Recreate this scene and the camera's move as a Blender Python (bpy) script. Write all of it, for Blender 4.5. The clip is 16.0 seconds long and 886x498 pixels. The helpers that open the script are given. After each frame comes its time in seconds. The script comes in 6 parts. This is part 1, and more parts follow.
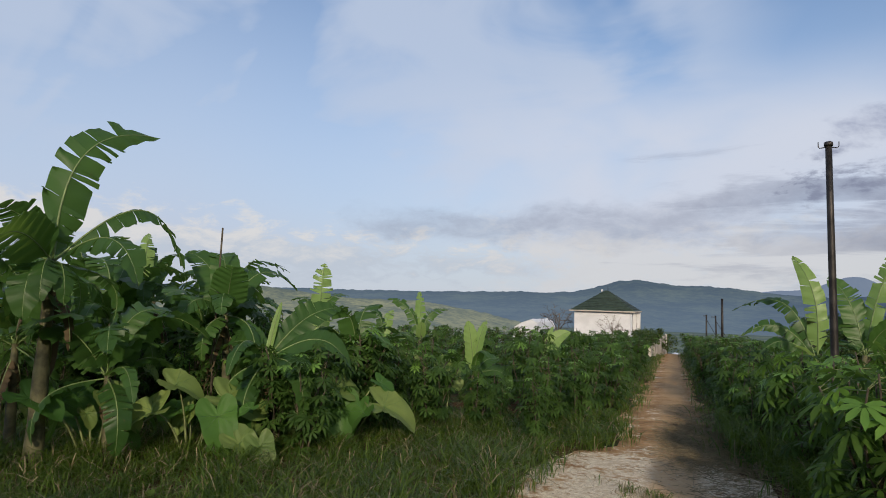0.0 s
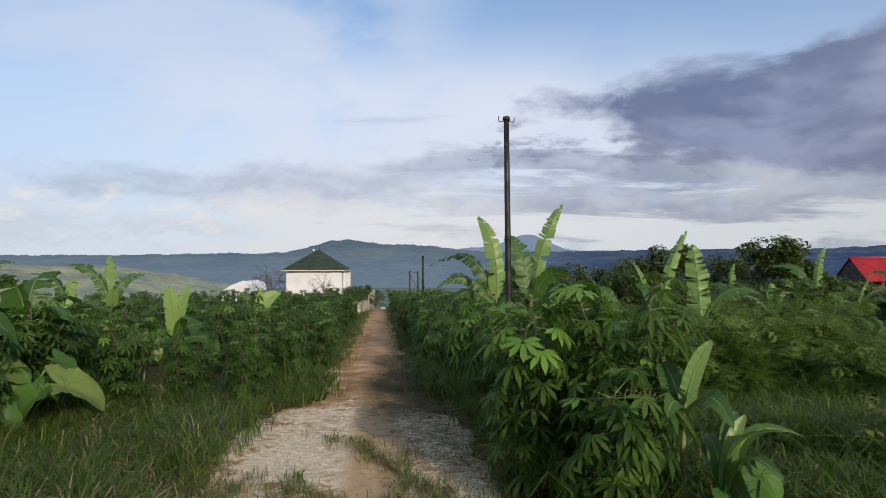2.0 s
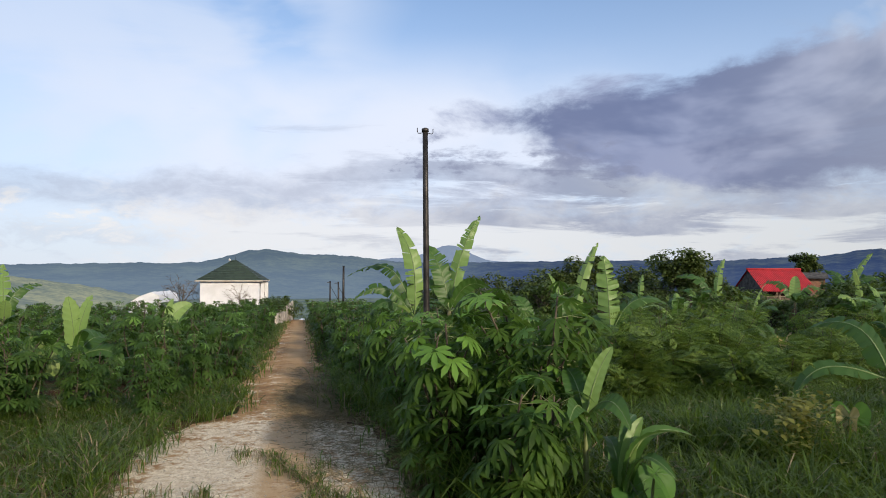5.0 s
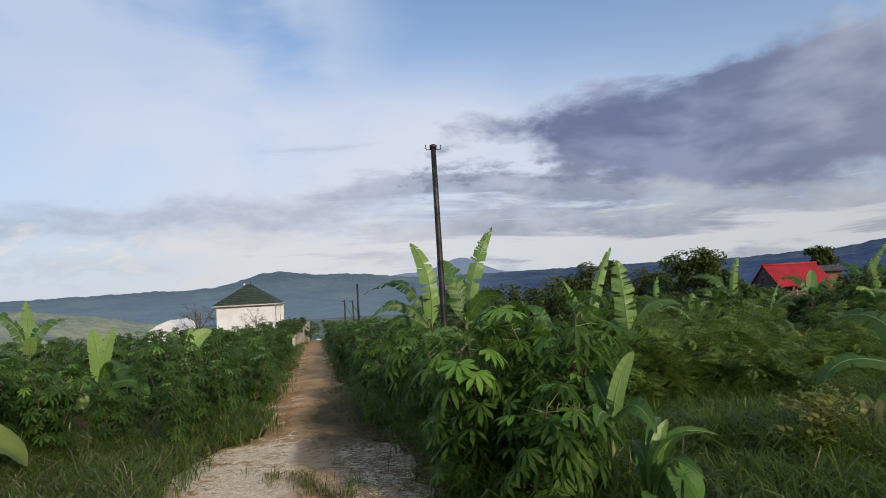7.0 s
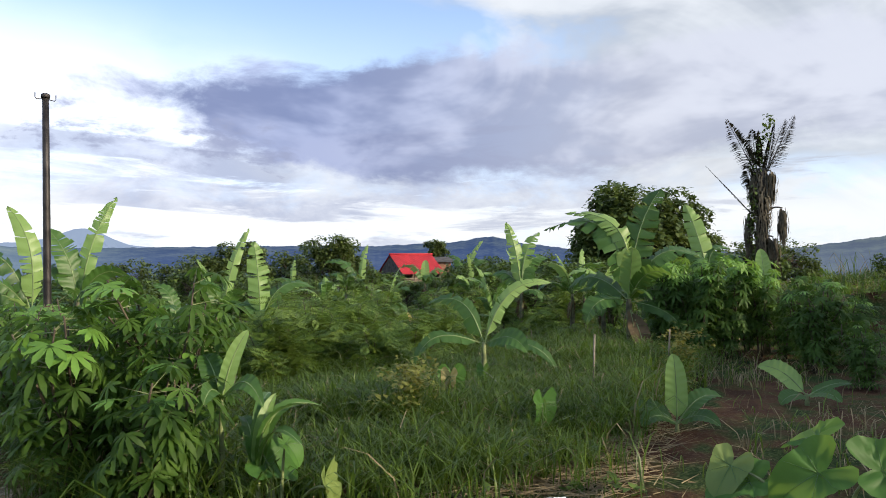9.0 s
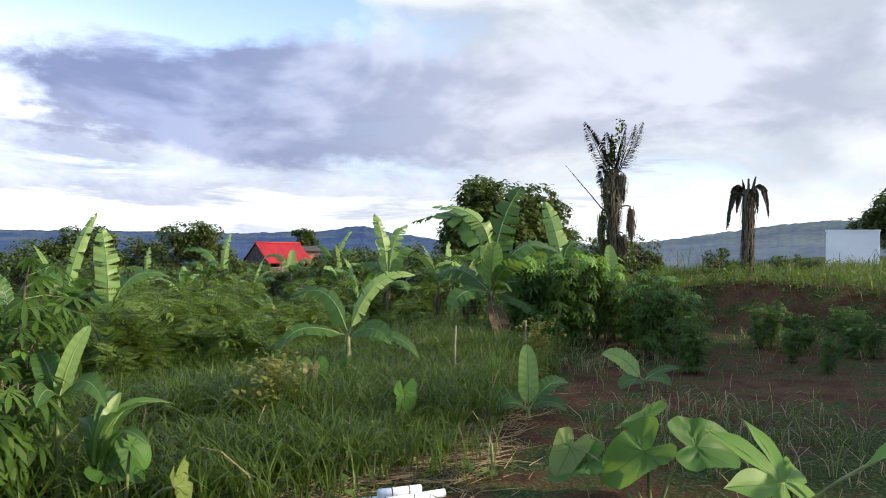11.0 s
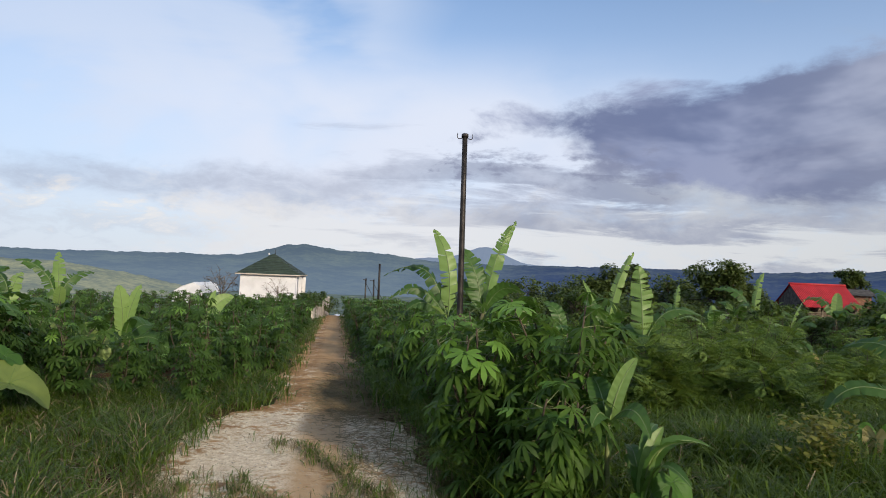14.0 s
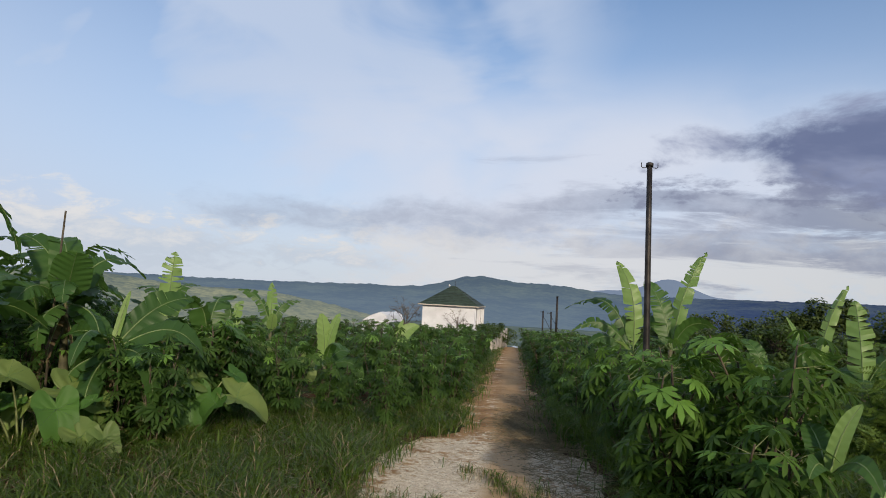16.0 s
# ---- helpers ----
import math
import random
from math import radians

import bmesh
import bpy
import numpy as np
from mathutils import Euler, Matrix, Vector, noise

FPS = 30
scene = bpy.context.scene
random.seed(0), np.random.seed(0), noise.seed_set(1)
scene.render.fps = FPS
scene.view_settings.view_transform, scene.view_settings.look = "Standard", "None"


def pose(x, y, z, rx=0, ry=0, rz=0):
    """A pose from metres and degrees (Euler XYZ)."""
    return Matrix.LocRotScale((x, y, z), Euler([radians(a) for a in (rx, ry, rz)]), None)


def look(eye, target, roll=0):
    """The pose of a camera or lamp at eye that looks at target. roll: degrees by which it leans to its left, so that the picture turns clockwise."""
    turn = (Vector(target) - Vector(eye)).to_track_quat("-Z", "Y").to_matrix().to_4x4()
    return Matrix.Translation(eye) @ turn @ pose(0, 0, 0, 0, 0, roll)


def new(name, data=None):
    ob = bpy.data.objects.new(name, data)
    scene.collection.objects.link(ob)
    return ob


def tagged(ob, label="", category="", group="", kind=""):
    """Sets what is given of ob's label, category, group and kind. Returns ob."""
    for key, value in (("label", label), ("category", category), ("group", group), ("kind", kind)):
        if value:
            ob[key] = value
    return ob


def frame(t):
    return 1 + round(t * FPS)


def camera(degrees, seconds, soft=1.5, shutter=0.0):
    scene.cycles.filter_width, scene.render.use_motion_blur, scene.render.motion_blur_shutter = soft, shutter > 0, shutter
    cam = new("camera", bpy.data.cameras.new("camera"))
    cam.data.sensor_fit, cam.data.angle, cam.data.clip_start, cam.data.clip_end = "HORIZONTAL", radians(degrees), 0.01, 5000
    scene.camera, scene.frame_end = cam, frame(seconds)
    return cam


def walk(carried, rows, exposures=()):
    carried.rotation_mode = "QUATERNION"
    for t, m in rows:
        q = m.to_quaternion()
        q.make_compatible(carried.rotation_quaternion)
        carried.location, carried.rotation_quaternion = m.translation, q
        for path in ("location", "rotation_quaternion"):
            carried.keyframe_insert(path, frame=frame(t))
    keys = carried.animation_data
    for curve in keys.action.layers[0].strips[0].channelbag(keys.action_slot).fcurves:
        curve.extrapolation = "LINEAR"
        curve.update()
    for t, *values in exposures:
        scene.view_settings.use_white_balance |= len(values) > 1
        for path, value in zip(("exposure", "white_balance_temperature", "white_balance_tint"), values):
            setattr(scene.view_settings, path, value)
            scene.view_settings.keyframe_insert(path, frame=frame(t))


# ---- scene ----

# ---------------------------------------------------------------- camera and its walk
cam = camera(68.25, 16.0, soft=0.95)
# seconds, x, y, z, yaw (to the left of +y), pitch, roll
ROWS = [
    (0, 0.240, -0.025, 1.593, 17.28, 4.32, 1.58),
    (0.5, 0.255, -0.014, 1.603, 10.14, 4.54, 1.78),
    (1, 0.273, -0.017, 1.606, 9.40, 4.16, 1.83),
    (1.5, 0.303, -0.030, 1.601, -0.59, 2.16, -0.06),
    (2, 0.307, -0.038, 1.590, -7.58, 1.18, -0.01),
    (2.5, 0.335, -0.047, 1.597, -12.48, 1.79, -0.87),
    (3, 0.360, -0.053, 1.589, -13.68, 1.02, -1.28),
    (3.5, 0.355, -0.059, 1.588, -15.44, 0.44, -2.22),
    (4, 0.368, -0.066, 1.576, -16.06, 1.74, -0.66),
    (6.5, 0.319, -0.165, 1.601, -12.19, 2.26, -0.87),
    (7, 0.295, -0.186, 1.602, -13.44, 3.27, -3.02),
    (7.5, 0.300, -0.213, 1.586, -19.83, -1.32, -2.18),
    (7.8, 0.335, -0.267, 1.598, -32.41, 0.38, -3.90),
    (8, 0.364, -0.304, 1.587, -41.38, 0.87, -2.38),
    (8.1, 0.381, -0.342, 1.592, -43.41, 0.89, -1.82),
    (8.2, 0.382, -0.347, 1.584, -45.09, 1.59, -1.00),
    (10.3, 0.375, -0.426, 1.616, -41.16, -0.86, 0.99),
    (10.5, 0.385, -0.449, 1.631, -47.20, 0.01, 0.71),
    (11, 0.371, -0.441, 1.621, -55.11, -0.08, 0.59),
    (11.5, 0.355, -0.424, 1.632, -50.46, -0.06, 0.65),
    (12, 0.365, -0.372, 1.613, -41.46, 0.10, 0.50),
    (12.5, 0.375, -0.343, 1.605, -31.61, 0.81, 0.79),
    (13, 0.380, -0.316, 1.628, -25.85, 1.01, 2.95),
    (13.5, 0.318, -0.300, 1.651, -19.90, 1.72, 3.18),
    (14, 0.324, -0.314, 1.622, -11.24, 2.11, 2.37),
    (14.5, 0.269, -0.331, 1.593, -3.12, 2.55, 2.47),
    (15, 0.276, -0.349, 1.611, 0.53, 2.87, 1.94),
    (15.5, 0.244, -0.390, 1.586, 2.19, 2.47, 2.37),
    (16, 0.219, -0.406, 1.620, 4.24, 4.18, 3.05),
]


def aim(yaw, pitch, roll):
    y, p = radians(yaw), radians(pitch)
    return Vector((-math.sin(y) * math.cos(p), math.cos(y) * math.cos(p), math.sin(p)))


walk(cam, [(t, look((x, y, z), Vector((x, y, z)) + aim(yaw, pitch, roll), roll)) for t, x, y, z, yaw, pitch, roll in ROWS],
     exposures=[(0, -0.4), (1.0, -0.35), (2.0, -0.2), (3.5, 0.0), (6.5, -0.1), (7.0, -0.28), (7.5, 0.12), (8.0, 0.36), (10.3, 0.62), (11.0, 0.68), (11.5, 0.64), (12.5, 0.44), (13.5, 0.05), (14.5, -0.2), (16.0, -0.3)])

# ---------------------------------------------------------------- sky and sun
SUN_AZ, SUN_EL = 162.0, 22.0   # degrees clockwise from +y, and above the horizon
world = bpy.data.worlds.new("sky")
scene.world = world
world.use_nodes = True


class Graph:
    """Short hand for shader nodes."""

    def __init__(self, tree):
        self.tree = tree
        tree.nodes.clear()

    def node(self, kind, **props):
        n = self.tree.nodes.new(kind)
        for k, v in props.items():
            setattr(n, k, v)
        return n

    def put(self, socket, value):
        if value is None:
            return
        if isinstance(value, bpy.types.NodeSocket):
            self.tree.links.new(value, socket)
        elif isinstance(value, (int, float)) and socket.type == "RGBA":
            socket.default_value = (value, value, value, 1)
        elif isinstance(value, tuple) and socket.type == "RGBA":
            socket.default_value = (*value[:3], 1)
        else:
            socket.default_value = value

    def math(self, op, a, b=0.0, c=0.0):
        n = self.node("ShaderNodeMath", operation=op)
        for s, v in zip(n.inputs, (a, b, c)):
            self.put(s, v)
        return n.outputs[0]

    def step(self, value, low, high, to_low=0.0, to_high=1.0):
        n = self.node("ShaderNodeMapRange", interpolation_type="SMOOTHSTEP")
        for s, v in zip(n.inputs, (value, low, high, to_low, to_high)):
            self.put(s, v)
        return n.outputs[0]

    def mix(self, fac, a, b, blend="MIX"):
        n = self.node("ShaderNodeMix", data_type="RGBA", blend_type=blend)
        self.put(n.inputs[0], fac)
        self.put(n.inputs[6], a)
        self.put(n.inputs[7], b)
        return n.outputs[2]

    def noise(self, vector, scale, detail=4.0, rough=0.55, distort=0.0):
        n = self.node("ShaderNodeTexNoise")
        self.put(n.inputs["Vector"], vector)
        n.inputs["Scale"].default_value = scale
        n.inputs["Detail"].default_value = detail
        n.inputs["Roughness"].default_value = rough
        n.inputs["Distortion"].default_value = distort
        return n.outputs[0]

    def xyz(self, x, y, z=0.0):
        n = self.node("ShaderNodeCombineXYZ")
        for s, v in zip(n.inputs, (x, y, z)):
            self.put(s, v)
        return n.outputs[0]


def build_sky():
    g = Graph(world.node_tree)
    way = g.node("ShaderNodeTexCoord").outputs["Generated"]
    split = g.node("ShaderNodeSeparateXYZ")
    g.put(split.inputs[0], way)
    x, y, z = split.outputs
    az = g.math("MULTIPLY", g.math("ARCTAN2", x, y), 57.2958)
    el = g.math("MULTIPLY", g.math("ARCSINE", z), 57.2958)
    clear = g.node("ShaderNodeTexSky", sky_type="NISHITA", sun_disc=False, sun_elevation=radians(SUN_EL), sun_rotation=radians(SUN_AZ))
    clear.air_density, clear.dust_density, clear.ozone_density = 1.0, 0.5, 2.5
    base = g.mix(1.0, clear.outputs[0], (0.150, 0.172, 0.190), "MULTIPLY")

    # cloud layers live in degrees of azimuth and elevation, stretched along the horizon
    def field(sx, sy, detail, seed, distort=0.0, rough=0.6):
        return g.noise(g.xyz(g.math("MULTIPLY", az, sx), g.math("MULTIPLY", el, sy), seed), 1.0, detail, rough, distort)

    def line(value, low, high, to_low, to_high):
        n = g.node("ShaderNodeMapRange", clamp=True)
        for socket, v in zip(n.inputs, (value, low, high, to_low, to_high)):
            g.put(socket, v)
        return n.outputs[0]

    def ragged(inside, noise, amount, soft):
        """Cover of a cloud: degrees inside its outline, roughened by noise."""
        return g.step(g.math("ADD", inside, g.math("MULTIPLY", g.math("SUBTRACT", noise, 0.5), amount)), -soft, soft)

    def within(low, high, a0, a1, slope=0.35):
        d = g.math("MINIMUM", g.math("SUBTRACT", el, low), g.math("SUBTRACT", high, el))
        e = g.math("MINIMUM", g.math("SUBTRACT", az, a0), g.math("SUBTRACT", a1, az))
        return g.math("MINIMUM", d, g.math("MULTIPLY", e, slope))

    puff = field(0.13, 0.27, 9.0, 3.1, 0.25, 0.62)
    small = field(0.34, 0.75, 8.0, 8.2, 0.3, 0.62)
    layer = field(0.06, 0.50, 8.0, 21.0, 0.4, 0.62)
    heap = field(0.055, 0.12, 5.0, 14.4, 0.6, 0.55)
    soft = field(0.11, 0.22, 4.0, 33.0, 0.2, 0.5)
    # high veil in broad soft streaks that spread from low over the valley
    da, de = g.math("ADD", az, 62.0), g.math("ADD", el, 9.0)
    spread = g.math("ARCTAN2", de, da)
    out_by = g.math("SQRT", g.math("ADD", g.math("MULTIPLY", da, da), g.math("MULTIPLY", de, de)))
    rays = g.noise(g.xyz(g.math("MULTIPLY", spread, 3.6), g.math("MULTIPLY", out_by, 0.045), 4.6), 1.0, 3.0, 0.45, 0.8)
    veil = g.step(g.math("ADD", rays, g.math("MULTIPLY", g.math("SUBTRACT", heap, 0.5), 0.8)), 0.27, 0.70)
    veil = g.math("MULTIPLY", veil, g.math("SUBTRACT", 1.0, g.math("MULTIPLY", g.step(g.math("ABSOLUTE", g.math("SUBTRACT", az, 22.0)), 22.0, 8.0), g.step(el, 11.0, 20.0, 0.0, 0.75))))
    veil = g.math("MAXIMUM", g.math("MULTIPLY", veil, 0.85), g.math("ADD", line(el, 28.0, 5.0, 0.05, 0.78), line(az, -14.0, -40.0, 0.0, 0.22)))
    col = g.mix(veil, base, (0.73, 0.84, 1.05))
    bright = g.math("MULTIPLY", g.step(g.math("ABSOLUTE", g.math("SUBTRACT", az, 8.0)), 40.0, 8.0), g.step(g.math("ABSOLUTE", g.math("SUBTRACT", el, 10.0)), 11.0, 3.0))
    col = g.mix(g.math("MULTIPLY", bright, g.step(g.math("ADD", rays, g.math("MULTIPLY", g.math("SUBTRACT", soft, 0.5), 0.5)), 0.28, 0.66, 0.30, 0.95)), col, (0.89, 0.95, 1.10))
    # pale haze low over the hills
    col = g.mix(g.step(el, 8.0, 0.0, 0.0, 0.65), col, g.mix(line(az, 10.0, 60.0, 0.0, 1.0), (0.82, 0.87, 0.95), (0.64, 0.67, 0.72)))
    # white cumulus along the horizon
    low = ragged(within(1.8, line(az, -40.0, -12.0, 6.2, 3.4), -75.0, -8.0), g.math("ADD", g.math("MULTIPLY", small, 0.6), g.math("MULTIPLY", puff, 0.4)), 15.0, 1.0)
    shade = g.step(g.math("ADD", g.math("MULTIPLY", g.math("SUBTRACT", small, 0.5), 3.0), g.math("MULTIPLY", g.math("SUBTRACT", el, 4.5), 0.28)), -0.5, 0.5)
    col = g.mix(g.math("MULTIPLY", low, 0.8), col, g.mix(shade, (0.72, 0.80, 0.92), (1.04, 1.01, 0.98)))
    low = ragged(within(1.0, 5.6, -10.0, 130.0), small, 10.0, 1.6)
    col = g.mix(g.math("MULTIPLY", low, 0.7), col, g.mix(line(az, 10.0, 50.0, 0.0, 1.0), (0.95, 0.94, 0.95), (0.78, 0.78, 0.77)))
    # long grey bank of stratus, thinner layers beside it
    strat = ragged(within(5.4, line(az, -19.0, -8.0, 7.2, 8.4), -20.0, 9.0, 0.2), puff, 6.5, 1.1)
    col = g.mix(g.math("MULTIPLY", strat, g.step(small, 0.3, 0.7, 0.60, 0.25)), col, (0.44, 0.48, 0.61))
    strat = ragged(within(3.6, 9.4, 9.0, 66.0, 0.25), layer, 21.0, 1.3)
    col = g.mix(g.math("MULTIPLY", strat, g.math("MULTIPLY", g.step(puff, 0.3, 0.65, 0.35, 0.85), g.step(az, 4.0, 22.0, 0.35, 1.0))), col, g.mix(line(az, 30.0, 55.0, 0.0, 1.0), (0.33, 0.37, 0.51), (0.42, 0.45, 0.55)))
    # pale grey cloud deck
    deck = ragged(within(line(az, 50.0, 70.0, 8.0, 3.5), 40.0, 46.0, 170.0, 0.25), heap, 26.0, 4.0)
    tone = g.math("ADD", g.math("MULTIPLY", heap, 0.6), g.math("MULTIPLY", soft, 0.4))
    col = g.mix(g.math("MULTIPLY", deck, 0.85), col, g.mix(g.step(tone, 0.40, 0.62), (0.41, 0.435, 0.475), (0.67, 0.69, 0.715)))
    # dark shower cloud: a wedge that thickens to the right
    under = g.math("ADD", line(az, 17.0, 35.0, 12.4, 7.0), line(az, 56.0, 70.0, 0.0, 2.5))
    over = line(az, 17.0, 42.0, 13.6, 17.3)
    mass = within(under, over, 15.5, 92.0, 0.22)
    dark = ragged(mass, g.math("ADD", g.math("MULTIPLY", puff, 0.65), g.math("MULTIPLY", soft, 0.35)), 9.5, 0.95)
    body = g.mix(line(az, 33.0, 60.0, 0.0, 1.0), (0.170, 0.210, 0.380), (0.36, 0.39, 0.50))
    lit = g.mix(line(az, 33.0, 60.0, 0.0, 1.0), (0.34, 0.39, 0.59), (0.56, 0.59, 0.69))
    inner = g.math("ADD", g.math("MULTIPLY", g.math("SUBTRACT", heap, 0.5), 1.8), g.math("MULTIPLY", g.math("SUBTRACT", soft, 0.5), 1.5))
    inner = g.step(g.math("ADD", inner, line(g.math("SUBTRACT", el, under), 1.0, 9.0, -0.05, 0.32)), -0.12, 0.34)
    col = g.mix(g.math("MULTIPLY", dark, line(az, 40.0, 80.0, 0.94, 0.8)), col, g.mix(inner, body, lit))
    # scraps of dark cloud before the bright gap
    scrap = ragged(within(8.6, 12.2, 14.0, 32.0, 0.3), small, 12.0, 0.8)
    col = g.mix(g.math("MULTIPLY", g.math("MULTIPLY", scrap, g.step(puff, 0.5, 0.62)), 0.7), col, (0.28, 0.31, 0.45))
    out = g.node("ShaderNodeBackground")
    g.put(out.inputs[0], col)
    out.inputs[1].default_value = 0.92
    end = g.node("ShaderNodeOutputWorld")
    g.put(end.inputs[0], out.outputs[0])


build_sky()
lamp = bpy.data.lights.new("sun", "SUN")
lamp.energy, lamp.angle, lamp.color = 4.2, radians(2.0), (1.0, 0.84, 0.62)
sun = new("sun", lamp)
_a, _e = radians(SUN_AZ), radians(SUN_EL)
sun.matrix_world = look((0, 0, 60), Vector((0, 0, 60)) - Vector((math.sin(_a) * math.cos(_e), math.cos(_a) * math.cos(_e), math.sin(_e))))


# ---------------------------------------------------------------- materials
def material(name):
    m = bpy.data.materials.new(name)
    m.use_nodes = True
    return m, Graph(m.node_tree)


def finish(g, shader):
    end = g.node("ShaderNodeOutputMaterial")
    g.put(end.inputs[0], shader)


def principled(g, colour, rough, bump=None, strength=0.4, distance=0.02, metal=0.0, spec=0.5):
    p = g.node("ShaderNodeBsdfPrincipled")
    g.put(p.inputs["Base Color"], colour)
    g.put(p.inputs["Roughness"], rough)
    p.inputs["Metallic"].default_value = metal
    p.inputs["Specular IOR Level"].default_value = spec
    if bump is not None:
        b = g.node("ShaderNodeBump")
        b.inputs["Strength"].default_value, b.inputs["Distance"].default_value = strength, distance
        g.put(b.inputs["Height"], bump)
        g.put(p.inputs["Normal"], b.outputs[0])
    return p.outputs[0]


def place_of(g):
    return g.node("ShaderNodeNewGeometry").outputs["Position"]


def plain(name, colour, rough=0.7, vary=0.15, scale=6.0, metal=0.0, bump=0.3, fine=60.0):
    """Painted, stony or wooden surface with stains at two scales."""
    m, g = material(name)
    pos = place_of(g)
    a, b = g.noise(pos, scale, 5), g.noise(pos, fine, 3)
    dark = tuple(c * (1 - 2 * vary) for c in colour)
    light = tuple(min(1, c * (1 + vary)) for c in colour)
    col = g.mix(g.step(a, 0.3, 0.7), dark, light)
    col = g.mix(g.math("MULTIPLY", g.step(b, 0.4, 0.7), 0.25), col, tuple(c * 0.7 for c in colour))
    finish(g, principled(g, col, rough, b, bump, 0.01, metal))
    return m


def leafy(name, low, high, glow, rough=0.5, clear=0.35, scale=9.0, island=True, spec=0.35):
    """Leaf: colour varies from leaf to leaf and over the blade; light shines through it."""
    m, g = material(name)
    geo = g.node("ShaderNodeNewGeometry")
    v = geo.outputs["Random Per Island"] if island else g.node("ShaderNodeObjectInfo").outputs["Random"]
    n = g.noise(geo.outputs["Position"], scale, 4)
    mixv = g.math("ADD", g.math("MULTIPLY", v, 0.65), g.math("MULTIPLY", g.step(n, 0.3, 0.7), 0.35))
    col = g.mix(mixv, low, high)
    spot = g.step(g.noise(geo.outputs["Position"], scale * 6, 3), 0.66, 0.78)
    col = g.mix(g.math("MULTIPLY", spot, 0.35), col, (0.16, 0.12, 0.04))
    p = principled(g, col, rough, n, 0.25, 0.01, spec=spec)
    t = g.node("ShaderNodeBsdfTranslucent")
    g.put(t.inputs[0], g.mix(0.5, glow, col))
    s = g.node("ShaderNodeMixShader")
    s.inputs[0].default_value = clear
    g.put(s.inputs[1], p)
    g.put(s.inputs[2], t.outputs[0])
    finish(g, s.outputs[0])
    return m


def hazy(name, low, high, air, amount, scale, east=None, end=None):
    """Far wooded land, a backdrop. Haze is painted as emission mixed into the surface; its colour changes towards the
    east and the far end, and it thickens down the slope.
    """
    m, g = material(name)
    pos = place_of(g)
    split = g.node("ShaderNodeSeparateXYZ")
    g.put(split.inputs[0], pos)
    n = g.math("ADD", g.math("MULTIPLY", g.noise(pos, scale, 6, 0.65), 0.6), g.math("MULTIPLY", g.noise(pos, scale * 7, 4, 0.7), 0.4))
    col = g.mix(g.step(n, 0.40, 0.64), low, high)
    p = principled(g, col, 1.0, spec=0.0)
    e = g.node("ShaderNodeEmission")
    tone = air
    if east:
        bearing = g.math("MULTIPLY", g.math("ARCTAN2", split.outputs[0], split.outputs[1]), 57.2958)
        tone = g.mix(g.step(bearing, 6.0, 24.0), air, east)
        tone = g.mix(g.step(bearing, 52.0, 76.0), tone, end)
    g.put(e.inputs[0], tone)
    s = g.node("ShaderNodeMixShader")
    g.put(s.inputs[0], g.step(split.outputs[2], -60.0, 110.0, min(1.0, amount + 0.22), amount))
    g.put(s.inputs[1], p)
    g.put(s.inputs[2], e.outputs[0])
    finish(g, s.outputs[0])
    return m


def ground_material():
    m, g = material("soil_and_grass")
    pos = place_of(g)
    big, mid, tiny = g.noise(pos, 0.25, 5), g.noise(pos, 2.2, 5), g.noise(pos, 30, 4)
    soil = g.mix(g.step(mid, 0.3, 0.7), (0.050, 0.024, 0.014), (0.135, 0.066, 0.034))
    green = g.mix(g.step(tiny, 0.35, 0.7), (0.02, 0.035, 0.01), (0.05, 0.075, 0.02))
    col = g.mix(g.step(g.math("ADD", g.math("MULTIPLY", big, 0.5), g.math("MULTIPLY", mid, 0.5)), 0.44, 0.56), soil, green)
    col = g.mix(g.math("MULTIPLY", g.step(tiny, 0.5, 0.75), 0.4), col, (0.20, 0.15, 0.08))
    finish(g, principled(g, col, 0.95, tiny, 0.6, 0.03, spec=0.1))
    return m


